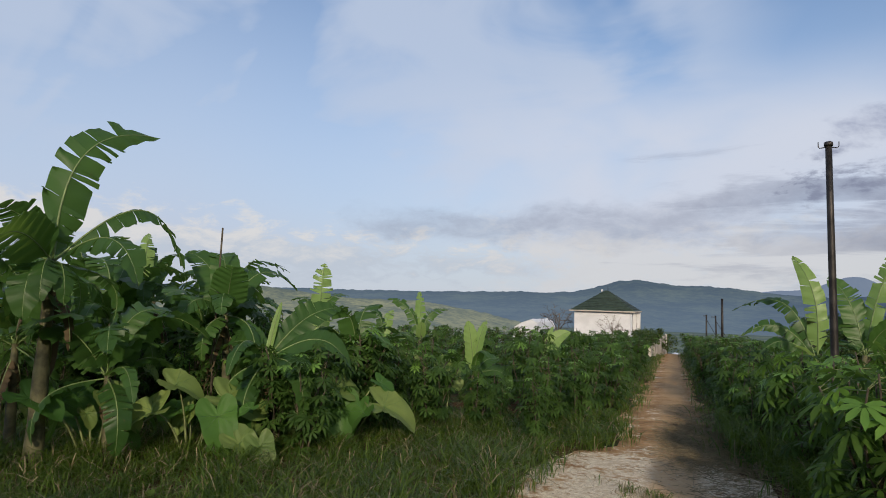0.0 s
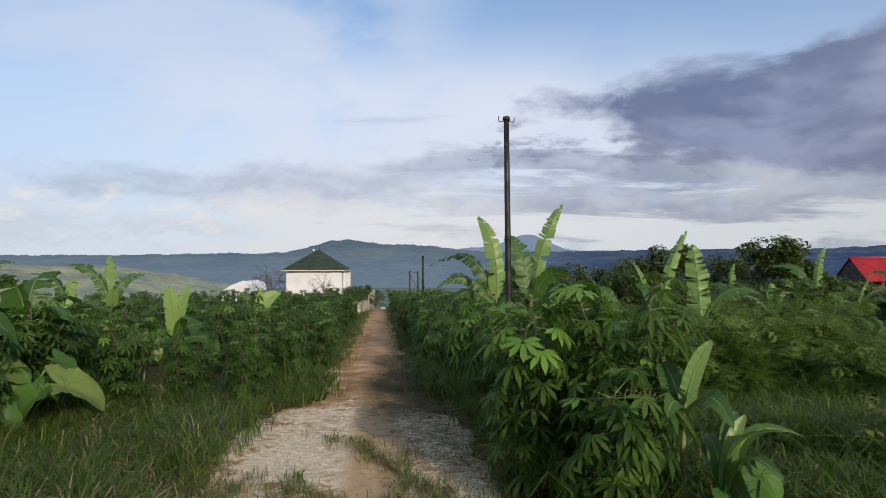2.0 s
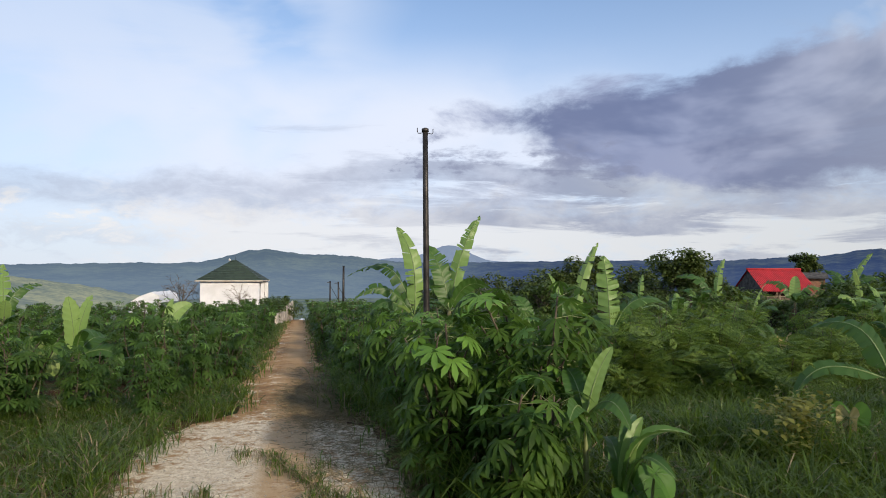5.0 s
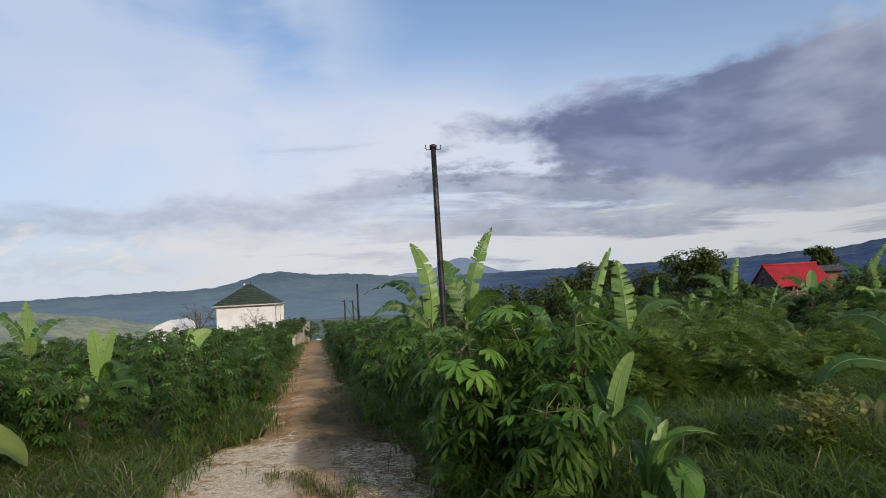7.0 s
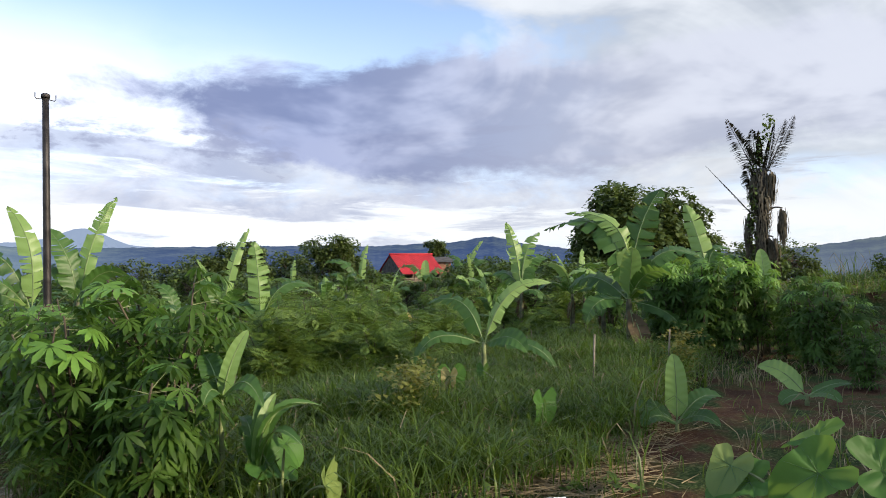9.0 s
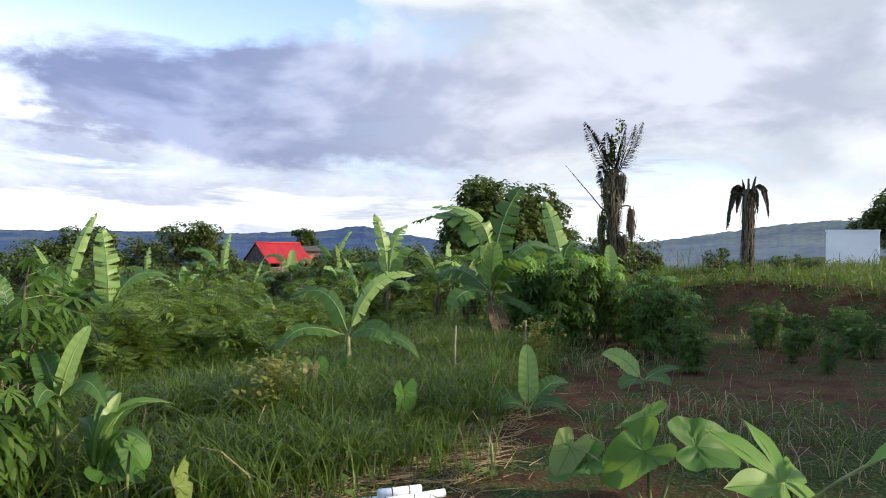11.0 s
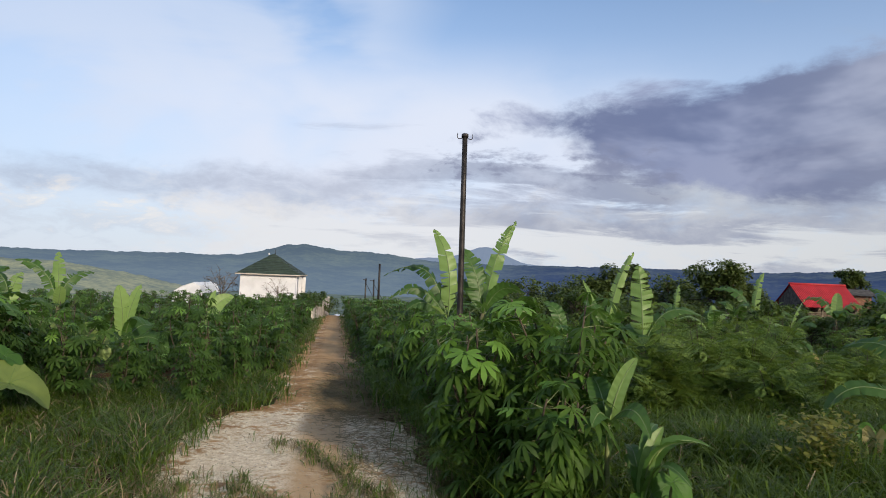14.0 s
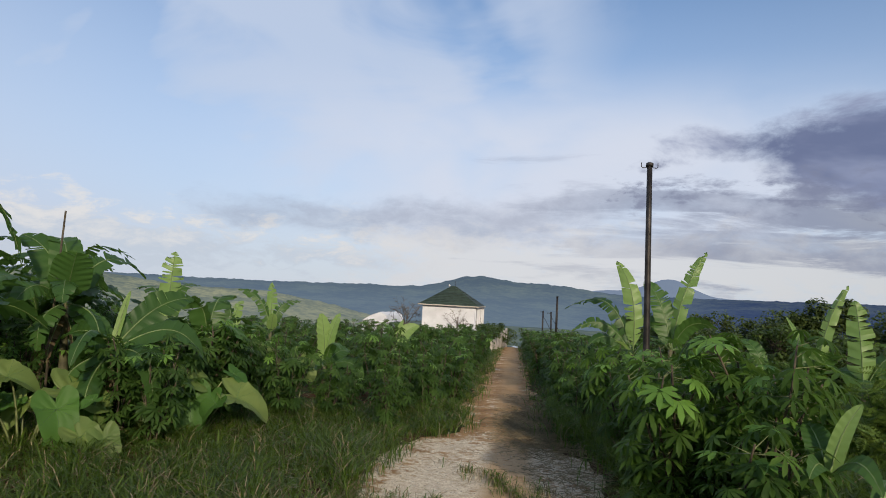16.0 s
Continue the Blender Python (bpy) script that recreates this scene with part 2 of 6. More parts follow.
def road_material():
    """Packed earth under a broken spread of crushed limestone; the mesh's "edge" runs from 0 in the middle to 1 at the rims."""
    m, g = material("track_soil")
    pos = place_of(g)
    split = g.node("ShaderNodeSeparateXYZ")
    g.put(split.inputs[0], pos)
    x, y = split.outputs[0], split.outputs[1]
    rim = g.node("ShaderNodeAttribute", attribute_name="edge").outputs["Fac"]
    big, mid, small, tiny = g.noise(pos, 0.55, 5), g.noise(pos, 2.6, 6, 0.62), g.noise(pos, 11, 5, 0.7), g.noise(pos, 55, 4, 0.7)
    earth = g.mix(g.step(mid, 0.3, 0.7), (0.27, 0.150, 0.070), (0.54, 0.335, 0.165))
    earth = g.mix(g.math("MULTIPLY", g.step(small, 0.48, 0.66), 0.55), earth, (0.20, 0.110, 0.058))
    earth = g.mix(g.math("MULTIPLY", g.step(tiny, 0.50, 0.68), 0.5), earth, (0.62, 0.44, 0.27))
    lime = g.mix(g.step(small, 0.35, 0.68), (0.60, 0.48, 0.33), (0.88, 0.79, 0.62))
    lime = g.mix(g.math("MULTIPLY", g.step(tiny, 0.50, 0.62), 0.75), lime, (0.42, 0.33, 0.22))
    track = g.math("SUBTRACT", x, g.math("MULTIPLY", y, 0.037))
    # ragged sheets of stone over the near end, scraps of it farther on
    near = g.math("MULTIPLY", g.step(y, 10.0, 7.8), g.step(y, 3.4, 4.6))
    rough = g.math("ADD", g.math("ADD", g.math("MULTIPLY", g.noise(pos, 1.1, 7, 0.7), 0.45), g.math("MULTIPLY", mid, 0.25)), g.math("MULTIPLY", small, 0.30))
    spread = g.step(g.math("ADD", g.math("MULTIPLY", near, 0.36), g.math("MULTIPLY", g.math("SUBTRACT", rough, 0.5), 3.4)), 0.10, 0.36)
    rest = g.math("MULTIPLY", g.step(g.math("ADD", g.math("MULTIPLY", g.noise(pos, 1.6, 6, 0.65), 0.7), g.math("MULTIPLY", small, 0.3)), 0.54, 0.60), g.step(y, 16.0, 11.0))
    col = g.mix(g.math("MAXIMUM", spread, rest), earth, lime)
    # a worn strip of bare earth, humus where the mown grass rots, red soil at the rims
    strip = g.math("MULTIPLY", g.step(track, -0.12, 0.12), g.step(track, 0.66, 0.42))
    col = g.mix(g.math("MULTIPLY", g.math("MULTIPLY", strip, g.step(rough, 0.36, 0.52)), 0.85), col, (0.47, 0.31, 0.165))
    rot = g.math("MULTIPLY", g.math("MULTIPLY", g.step(track, 0.1, 0.5), g.step(y, 8.4, 9.8)), g.step(y, 15.5, 12.0))
    col = g.mix(g.math("MULTIPLY", rot, g.step(rough, 0.40, 0.56, 0.15, 0.7)), col, (0.20, 0.14, 0.085))
    worn = g.step(g.math("ADD", rim, g.math("MULTIPLY", g.math("SUBTRACT", rough, 0.5), 1.4)), 0.92, 1.1)
    col = g.mix(g.math("MULTIPLY", worn, 0.85), col, g.mix(g.step(small, 0.4, 0.6), (0.13, 0.065, 0.032), (0.25, 0.125, 0.058)))
    finish(g, principled(g, col, 0.95, g.math("ADD", g.math("MULTIPLY", small, 0.8), tiny), 0.8, 0.022, spec=0.1))
    return m


def field_material():
    m, g = material("hazed_far_fields")
    pos = place_of(g)
    n, k = g.noise(pos, 0.012, 5), g.noise(pos, 0.09, 5, 0.7)
    col = g.mix(g.step(n, 0.4, 0.6), (0.035, 0.062, 0.028), (0.14, 0.17, 0.06))
    col = g.mix(g.step(k, 0.5, 0.62), col, (0.03, 0.05, 0.026))
    p = principled(g, col, 1.0, spec=0.0)
    # blue-grey emission mixed into the surface stands in for haze
    e = g.node("ShaderNodeEmission")
    e.inputs[0].default_value = (0.28, 0.36, 0.45, 1)
    s = g.node("ShaderNodeMixShader")
    s.inputs[0].default_value = 0.3
    g.put(s.inputs[1], p)
    g.put(s.inputs[2], e.outputs[0])
    finish(g, s.outputs[0])
    return m


SOIL, TRACK, FIELDS = ground_material(), road_material(), field_material()
# third colour and amount: haze emission put into each hill's surface
HILL_FAR = hazy("hazed_far_mountain", (0.04, 0.06, 0.05), (0.07, 0.09, 0.07), (0.30, 0.38, 0.55), 0.72, 0.004)
HILL_MAIN = hazy("hazed_wooded_ridge", (0.014, 0.026, 0.015), (0.15, 0.18, 0.085), (0.185, 0.262, 0.375), 0.52, 0.0045, (0.052, 0.088, 0.235), (0.125, 0.16, 0.245))
HILL_NEAR = hazy("hazed_green_hill", (0.03, 0.055, 0.02), (0.40, 0.38, 0.14), (0.30, 0.36, 0.38), 0.30, 0.011)
CASSAVA = leafy("cassava_leaf", (0.014, 0.040, 0.009), (0.078, 0.150, 0.030), (0.18, 0.30, 0.04), 0.55, spec=0.2)
CASSAVA_NEW = leafy("young_cassava_leaf", (0.09, 0.20, 0.035), (0.17, 0.32, 0.05), (0.30, 0.45, 0.06))
BANANA = leafy("banana_leaf", (0.028, 0.078, 0.020), (0.080, 0.17, 0.040), (0.28, 0.42, 0.05), 0.42, 0.42, 2.0, island=False)
BANANA_PALE = leafy("pale_banana_leaf", (0.16, 0.28, 0.075), (0.27, 0.40, 0.12), (0.45, 0.55, 0.14), 0.4, 0.4, 2.0, island=False)
TARO = leafy("taro_leaf", (0.045, 0.125, 0.028), (0.11, 0.24, 0.05), (0.30, 0.44, 0.06), 0.5, 0.45, 5.0, island=False, spec=0.25)
GRASS = leafy("grass_blade", (0.010, 0.028, 0.004), (0.140, 0.222, 0.029), (0.23, 0.34, 0.035), 0.45, 0.42, spec=0.4)
STRAW = leafy("dry_grass", (0.15, 0.115, 0.062), (0.40, 0.32, 0.19), (0.25, 0.20, 0.10), 0.8, 0.2)
FERN = leafy("feathery_leaf", (0.026, 0.062, 0.012), (0.172, 0.260, 0.050), (0.26, 0.35, 0.045), 0.6, 0.4)
TREE_LEAF = leafy("tree_leaf", (0.035, 0.058, 0.016), (0.13, 0.175, 0.045), (0.18, 0.25, 0.04), 0.5, 0.3)
SCRUB_LEAF = leafy("scrub_leaf", (0.016, 0.036, 0.008), (0.115, 0.175, 0.036), (0.20, 0.29, 0.04), 0.55, 0.32)
DEAD_STRIP = leafy("dead_palm_strip", (0.036, 0.031, 0.021), (0.135, 0.115, 0.075), (0.1, 0.07, 0.04), 0.9, 0.1)
DRY_LEAF = leafy("dry_leaf", (0.06, 0.042, 0.024), (0.16, 0.115, 0.062), (0.2, 0.14, 0.06), 0.85, 0.15)
STEM = plain("green_stem", (0.17, 0.20, 0.08), 0.6, 0.25, 8)
RIB = plain("leaf_midrib", (0.17, 0.24, 0.08), 0.5, 0.15, 8)
BARK = plain("bark", (0.085, 0.068, 0.045), 0.9, 0.3, 9)
TWIG = plain("grey_twig", (0.15, 0.125, 0.105), 0.9, 0.3, 9)
VEIN = plain("leaf_vein", (0.10, 0.19, 0.05), 0.5, 0.15, 8)
SHEATH = plain("banana_sheath", (0.10, 0.095, 0.045), 0.7, 0.35, 7)
PALM_BARK = plain("palm_bark", (0.060, 0.050, 0.038), 0.95, 0.35, 12, bump=0.8)
PLASTER = plain("white_plaster", (0.70, 0.70, 0.73), 0.85, 0.06, 1.2)
CONCRETE = plain("wall_concrete", (0.47, 0.43, 0.39), 0.9, 0.22, 1.1)
GREEN_ROOF = plain("green_roof", (0.030, 0.050, 0.034), 0.7, 0.2, 3)
RED_ROOF = plain("red_roof", (0.40, 0.020, 0.026), 0.6, 0.12, 2)
PVC = plain("white_plastic", (0.72, 0.78, 0.88), 0.35, 0.04, 9, bump=0.05)
STEEL = plain("dark_steel", (0.045, 0.040, 0.038), 0.5, 0.3, 5, metal=0.6)
RUST = plain("rusty_steel", (0.10, 0.05, 0.03), 0.7, 0.3, 14, metal=0.3)
WOOD = plain("grey_wood", (0.24, 0.20, 0.15), 0.85, 0.25, 6)
WOVEN = plain("woven_bamboo", (0.13, 0.10, 0.07), 0.9, 0.4, 14, fine=30)
GREY_BOARD = plain("weathered_board", (0.075, 0.070, 0.066), 0.9, 0.3, 5)
BRICK = plain("brick", (0.30, 0.15, 0.09), 0.9, 0.2, 10)
STONE = plain("pale_stone", (0.50, 0.43, 0.33), 0.9, 0.2, 20)
TARP = plain("white_tarp", (0.75, 0.76, 0.78), 0.5, 0.06, 1.5)
DARK = plain("dark_opening", (0.03, 0.03, 0.03), 0.6, 0.1, 3)
BLUE = plain("blue_plastic", (0.035, 0.05, 0.16), 0.4, 0.1, 6)

# ---------------------------------------------------------------- mesh helpers
rng = np.random.default_rng(7)


def mesh_of(name, v, f, *mats, slot=None, smooth=True):
    v, f = np.asarray(v, np.float32), np.asarray(f, np.int32)
    me = bpy.data.meshes.new(name)
    n = len(f)
    me.vertices.add(len(v))
    me.vertices.foreach_set("co", v.ravel())
    me.loops.add(3 * n)
    me.loops.foreach_set("vertex_index", f.ravel())
    me.polygons.add(n)
    me.polygons.foreach_set("loop_start", np.arange(0, 3 * n, 3, dtype=np.int32))
    for m in mats:
        me.materials.append(m)
    if slot is not None:
        me.polygons.foreach_set("material_index", np.asarray(slot, np.int32))
    me.polygons.foreach_set("use_smooth", np.full(n, smooth))
    me.update(calc_edges=True)
    return me


def bm_mesh(name, bm, *mats, smooth=False):
    me = bpy.data.meshes.new(name)
    bm.to_mesh(me)
    bm.free()
    for m in mats:
        me.materials.append(m)
    me.polygons.foreach_set("use_smooth", np.full(len(me.polygons), smooth))
    return me


def part(name, me, parent, label="", m=None):
    ob = new(name, me)
    ob.parent = parent
    if m is not None:
        ob.matrix_basis = m
    if label:
        ob["label"] = label
    return ob


def box(size, centre=(0, 0, 0), bevel=0.0, bm=None):
    bm = bm or bmesh.new()
    made = bmesh.ops.create_cube(bm, size=1.0, matrix=Matrix.Translation(centre) @ Matrix.Diagonal((*size, 1)))
    if bevel:
        edges = list({e for v in made["verts"] for e in v.link_edges})
        bmesh.ops.bevel(bm, geom=edges, offset=bevel, segments=2, affect="EDGES")
    return bm


class Soup:
    """Gathers triangles of many small pieces into one mesh."""

    def __init__(self):
        self.v, self.f, self.s, self.n = [], [], [], 0

    def add(self, v, f, slot=0):
        v, f = np.asarray(v, float), np.asarray(f, int)
        self.v.append(v)
        self.f.append(f + self.n)
        self.s.append(np.full(len(f), slot))
        self.n += len(v)

    def many(self, v, f, turn, move, slot=0):
        """The template v, f at each turn (n, 3, 3) and place (n, 3)."""
        n = len(move)
        if not n:
            return
        w = np.einsum("nij,kj->nki", turn, v) + np.asarray(move)[:, None]
        g = f[None] + (np.arange(n) * len(v))[:, None, None]
        self.add(w.reshape(-1, 3), g.reshape(-1, 3), slot)

    def mesh(self, name, *mats, smooth=True):
        return mesh_of(name, np.concatenate(self.v), np.concatenate(self.f), *mats, slot=np.concatenate(self.s), smooth=smooth)


def frames(along, up=(0, 0, 1)):
    """Turns (n, 3, 3) whose y goes along and whose z is as near up as can be."""
    y = np.asarray(along, float)
    y = y / np.linalg.norm(y, axis=1, keepdims=True)
    u = np.broadcast_to(np.asarray(up, float), y.shape) + 1e-4
    x = np.cross(y, u)
    x /= np.linalg.norm(x, axis=1, keepdims=True) + 1e-9
    return np.stack([x, y, np.cross(x, y)], -1)


def tube(points, radii, sides=6, cap=True):
    p, r = np.asarray(points, float), np.asarray(radii, float)
    d = np.gradient(p, axis=0)
    turn = frames(d, (0.13, 0.21, 0.97) if abs(d[:, 2]).max() < abs(d[:, :2]).max() else (1, 0.2, 0.05))
    a = np.arange(sides) / sides * 2 * np.pi
    ring = np.stack([np.cos(a), 0 * a, np.sin(a)], -1)
    v = (np.einsum("nij,kj->nki", turn, ring) * r[:, None, None] + p[:, None]).reshape(-1, 3)
    f = []
    for i in range(len(p) - 1):
        for k in range(sides):
            a0, a1 = i * sides + k, i * sides + (k + 1) % sides
            f += [(a0, a1, a1 + sides), (a0, a1 + sides, a0 + sides)]
    if cap:
        v = np.concatenate([v, p[:1], p[-1:]])
        n, e = len(p) * sides, (len(p) - 1) * sides
        for k in range(sides):
            f += [(n, (k + 1) % sides, k), (n + 1, e + k, e + (k + 1) % sides)]
    return v, np.array(f)


def random_ways(n, low, high):
    """Ways of random heading between two elevations in degrees."""
    a, e = rng.uniform(0, 2 * np.pi, n), np.radians(rng.uniform(low, high, n))
    return np.stack([np.cos(a) * np.cos(e), np.sin(a) * np.cos(e), np.sin(e)], -1)


# ---------------------------------------------------------------- the lie of the land
def smooth(v, low, high):
    t = np.clip((np.asarray(v, float) - low) / (high - low), 0, 1)
    return t * t * (3 - 2 * t)


def bank(x, y):
    """How far a place lies up on the terrace that a cut bank bounds (0 to 1)."""
    over = (x - 16.2) * 0.93 - (y - 4.0) * 0.36 + 0.25 * np.sin(y * 1.7) + 0.15 * np.sin(x * 2.9 + y)
    return smooth(over, -0.5, 0.5) * smooth(y, 13.0, 4.0)


def land(x, y):
    x, y = np.asarray(x, float), np.asarray(y, float)
    r = np.hypot(x, y)
    z = -0.035 * np.clip(y, -6, 46) - 0.09 * np.clip(y - 46, 0, 60)
    z = z + (0.92 + 0.16 * np.sin(x * 0.8 + 0.5) * np.sin(y * 0.9)) * bank(x, y) + 0.012 * np.clip(x - 20, 0, 30) * smooth(y, 30, 5)
    z = z + 0.05 * np.sin(x * 0.9 + 1.3) * np.sin(y * 0.7) * smooth(abs(x - 0.4), 1.6, 4)
    fall = smooth(r, 70, 900)
    return z * (1 - fall) - 75 * fall


def track_middle(y):
    return 0.12 + 0.037 * np.asarray(y, float)


def track_half(y):
    y = np.asarray(y, float)
    left = 0.76 + 0.60 * smooth(y, 9.4, 7.9) + 0.1 * np.sin(y * 1.7) * smooth(y, 7, 9)
    right = 0.74 + 0.42 * smooth(y, 9.6, 7.6)
    return left, right


def build_ground():
    rings = np.concatenate([np.arange(0, 40, 0.4), np.geomspace(40, 4800, 70)])
    spokes = 240
    a = np.arange(spokes) / spokes * 2 * np.pi
    r = rings[:, None]
    x, y = r * np.sin(a)[None], r * np.cos(a)[None]
    z = land(x, y)
    l, rr = track_half(y)
    off = x - track_middle(y)
    inside = smooth(off, -l - 0.3, -l + 0.1) * smooth(off, rr + 0.3, rr - 0.1) * smooth(y, 60, 55) * smooth(y, -8, -7)
    z = z - 0.07 * inside + rng.normal(0, 0.012, z.shape) * (r < 40)
    v = np.stack([x, y, z], -1).reshape(-1, 3)
    n, m = len(rings), spokes
    i, k = np.meshgrid(np.arange(n - 1), np.arange(m), indexing="ij")
    p, q = i * m + k, i * m + (k + 1) % m
    f = np.concatenate([np.stack([p, p + m, q + m], -1).reshape(-1, 3), np.stack([p, q + m, q], -1).reshape(-1, 3)])
    far = np.linalg.norm(v[f].mean(1)[:, :2], axis=1) > 75
    ob = new("ground", mesh_of("ground", v, f, SOIL, FIELDS, slot=far.astype(int)))
    tagged(ob, "reddish soil ground with weeds sloping down to a valley", "ground", kind="structure")


def build_road():
    ys = np.arange(-7, 57, 0.22)
    us = np.linspace(-1, 1, 15)
    l, r = track_half(ys)
    wob = np.array([0.30 * noise.fractal((y * 1.1, 3.3, 0.0), 0.8, 2.1, 6) for y in ys])
    half = np.where(us[None] < 0, (l + wob)[:, None], (r + 0.8 * wob[::-1])[:, None])
    x = track_middle(ys)[:, None] + us[None] * half
    y = np.repeat(ys[:, None], len(us), 1)
    z = land(x, y) - 0.02 - 0.035 * np.abs(us[None]) ** 6 - 0.025 * np.exp(-((np.abs(us[None]) - 0.55) / 0.16) ** 2) + rng.normal(0, 0.006, x.shape) * smooth(y, 16, 8)
    v = np.stack([x, y, z], -1).reshape(-1, 3)
    m = len(us)
    i, k = np.meshgrid(np.arange(len(ys) - 1), np.arange(m - 1), indexing="ij")
    p = i * m + k
    f = np.concatenate([np.stack([p, p + 1, p + m + 1], -1).reshape(-1, 3), np.stack([p, p + m + 1, p + m], -1).reshape(-1, 3)])
    me = mesh_of("road", v, f, TRACK)
    me.attributes.new("edge", "FLOAT", "POINT").data.foreach_set("value", np.broadcast_to(np.abs(us)[None], x.shape).astype(np.float32).ravel())
    tagged(new("road", me), "rutted dirt track with crushed white limestone at its near end", "road", kind="structure")


def ridge(name, label, mat, a0, a1, foot, top, crest, rough, seed):
    """A range of hills: azimuths a0 to a1 in degrees, from its foot up to its crest, whose slope above the eye is crest(azimuth)."""
    az = np.linspace(a0, a1, int((a1 - a0) * 9))
    t = np.linspace(0, 1, 16)
    h = np.array([crest(a) for a in az])
    fine = np.array([noise.fractal((a * 1.3, seed, 0.5), 0.9, 2.1, 6) for a in az]) * rough
    wig = np.array([[noise.fractal((a * 0.35, s * 2.2, seed), 0.8, 2.0, 5) for s in t] for a in az])
    r = foot + (top - foot) * t[None] + 0.05 * top * wig * np.sin(np.pi * t)[None]
    zc = 1.6 + (h + fine) * top
    z = -80 + (zc[:, None] + 80) * (t[None] ** 1.25) + 0.16 * (zc[:, None] + 80) * wig * np.sin(np.pi * t)[None]
    x, y = r * np.sin(np.radians(az))[:, None], r * np.cos(np.radians(az))[:, None]
    # the back of the range
    x = np.concatenate([x, (x[:, -1:] * 1.05)], 1)
    y = np.concatenate([y, (y[:, -1:] * 1.05)], 1)
    z = np.concatenate([z, np.full((len(az), 1), -80.0)], 1)
    m = x.shape[1]
    v = np.stack([x, y, z], -1).reshape(-1, 3)
    i, k = np.meshgrid(np.arange(len(az) - 1), np.arange(m - 1), indexing="ij")
    p = i * m + k
    f = np.concatenate([np.stack([p, p + m + 1, p + 1], -1).reshape(-1, 3), np.stack([p, p + m, p + m + 1], -1).reshape(-1, 3)])
    tagged(new(name, mesh_of(name, v, f, mat)), label, "hill", kind="structure")


def bump(a, at, wide, high):
    return high * math.exp(-((a - at) / wide) ** 2)


def crest_main(a):
    base = 0.0095 + 0.0045 * smooth(a, -25, -5) + 0.005 * smooth(a, 5, 30)
    h = base + bump(a, -1.5, 3.0, 0.017) + bump(a, 4.5, 5.0, 0.013) + bump(a, 47.9, 2.4, 0.012) + bump(a, 43, 4, 0.003)
    return float(h - 0.012 * smooth(a, 51, 58) + 0.034 * smooth(a, 68, 87) - 0.02 * smooth(a, 95, 120) * 1.0)


def crest_far(a):
    return float(0.010 + bump(a, 15.0, 2.6, 0.031) + bump(a, 20, 3, 0.006) + bump(a, 10, 3, 0.012))


def crest_near(a):
    return float(-0.055 + bump(a, -34, 13, 0.066) + bump(a, -19, 6, 0.030) + bump(a, -12, 5, 0.018))


build_ground()
build_road()
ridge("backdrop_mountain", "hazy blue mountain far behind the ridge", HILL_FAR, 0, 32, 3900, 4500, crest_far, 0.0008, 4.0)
ridge("backdrop_ridge", "long wooded ridge across the valley, painted over with blue haze", HILL_MAIN, -75, 125, 1900, 3400, crest_main, 0.0014, 1.0)
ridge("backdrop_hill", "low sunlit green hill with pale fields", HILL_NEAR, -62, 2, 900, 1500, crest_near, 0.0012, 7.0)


# ---------------------------------------------------------------- plants
def thing(name, label, category, x, y, z=None, turn=0.0, group="", scale=1.0):
    ob = new(name)
    ob.empty_display_size = 0.1
    ob.matrix_basis = pose(x, y, float(land(x, y)) if z is None else z, 0, 0, turn) @ Matrix.Scale(scale, 4)
    return tagged(ob, label, category, group)


def palmate(lobes, length, width, fine=True, droop=0.35, spread=125, flat=False):
    """A palmate leaf in the xy plane, its stalk coming from -y; the lobes hang towards their tips."""
    v, f = [(0, 0, 0)], []
    for i, a in enumerate(np.radians(np.linspace(-spread, spread, lobes))):
        reach = length * (1 - 0.32 * abs(a) / np.radians(spread))
        d, n = np.array([np.sin(a), np.cos(a)]), np.array([np.cos(a), -np.sin(a)])
        b = len(v)
        if flat:
            for side in (-1, 1):
                q = d * reach * 0.6 + n * side * width * 0.5
                v.append((q[0], q[1], -droop * reach * 0.36))
            v.append((*(d * reach), -droop * reach))
            f += [(0, b + 1, b), (b, b + 1, b + 2)]
            continue
        cuts = ((0.38, 0.8), (0.72, 1.0)) if fine else ((0.6, 1.0),)
        for s, w in cuts:
            p = d * reach * s
            z = -droop * reach * s ** 2
            for side, lift in ((-1, 0.25), (0, 0), (1, 0.25)):
                q = p + n * side * width * w * 0.5
                v.append((q[0], q[1], z + lift * width * w * 0.5))
        v.append((*(d * reach), -droop * reach))
        t = len(v) - 1
        f += [(0, b + 1, b), (0, b + 2, b + 1)]
        if fine:
            f += [(b, b + 1, b + 4), (b, b + 4, b + 3), (b + 1, b + 2, b + 5), (b + 1, b + 5, b + 4)]
            b += 3
        f += [(b, b + 1, t), (b + 1, b + 2, t)]
    return np.array(v, float), np.array(f)


STALK_V = np.array([(-1, 0, 0), (1, 0, 0), (0, 0, 1.4), (0, 1, 0)], float)
STALK_F = np.array([(0, 1, 3), (1, 2, 3), (2, 0, 3)])


def cassava_stems(height, count, lean):
    stems = []
    for i in range(count):
        a, r = rng.uniform(0, 2 * np.pi), rng.uniform(0.3, 1.0) * lean
        h = height * rng.uniform(0.8, 1.0)
        t = np.linspace(0, 1, 6)
        bend = rng.normal(0, 0.05, (6, 2)) * t[:, None]
        stems.append(np.stack([np.cos(a) * (0.05 + r * t ** 1.3) + bend[:, 0], np.sin(a) * (0.05 + r * t ** 1.3) + bend[:, 1], h * t], -1))
    return stems


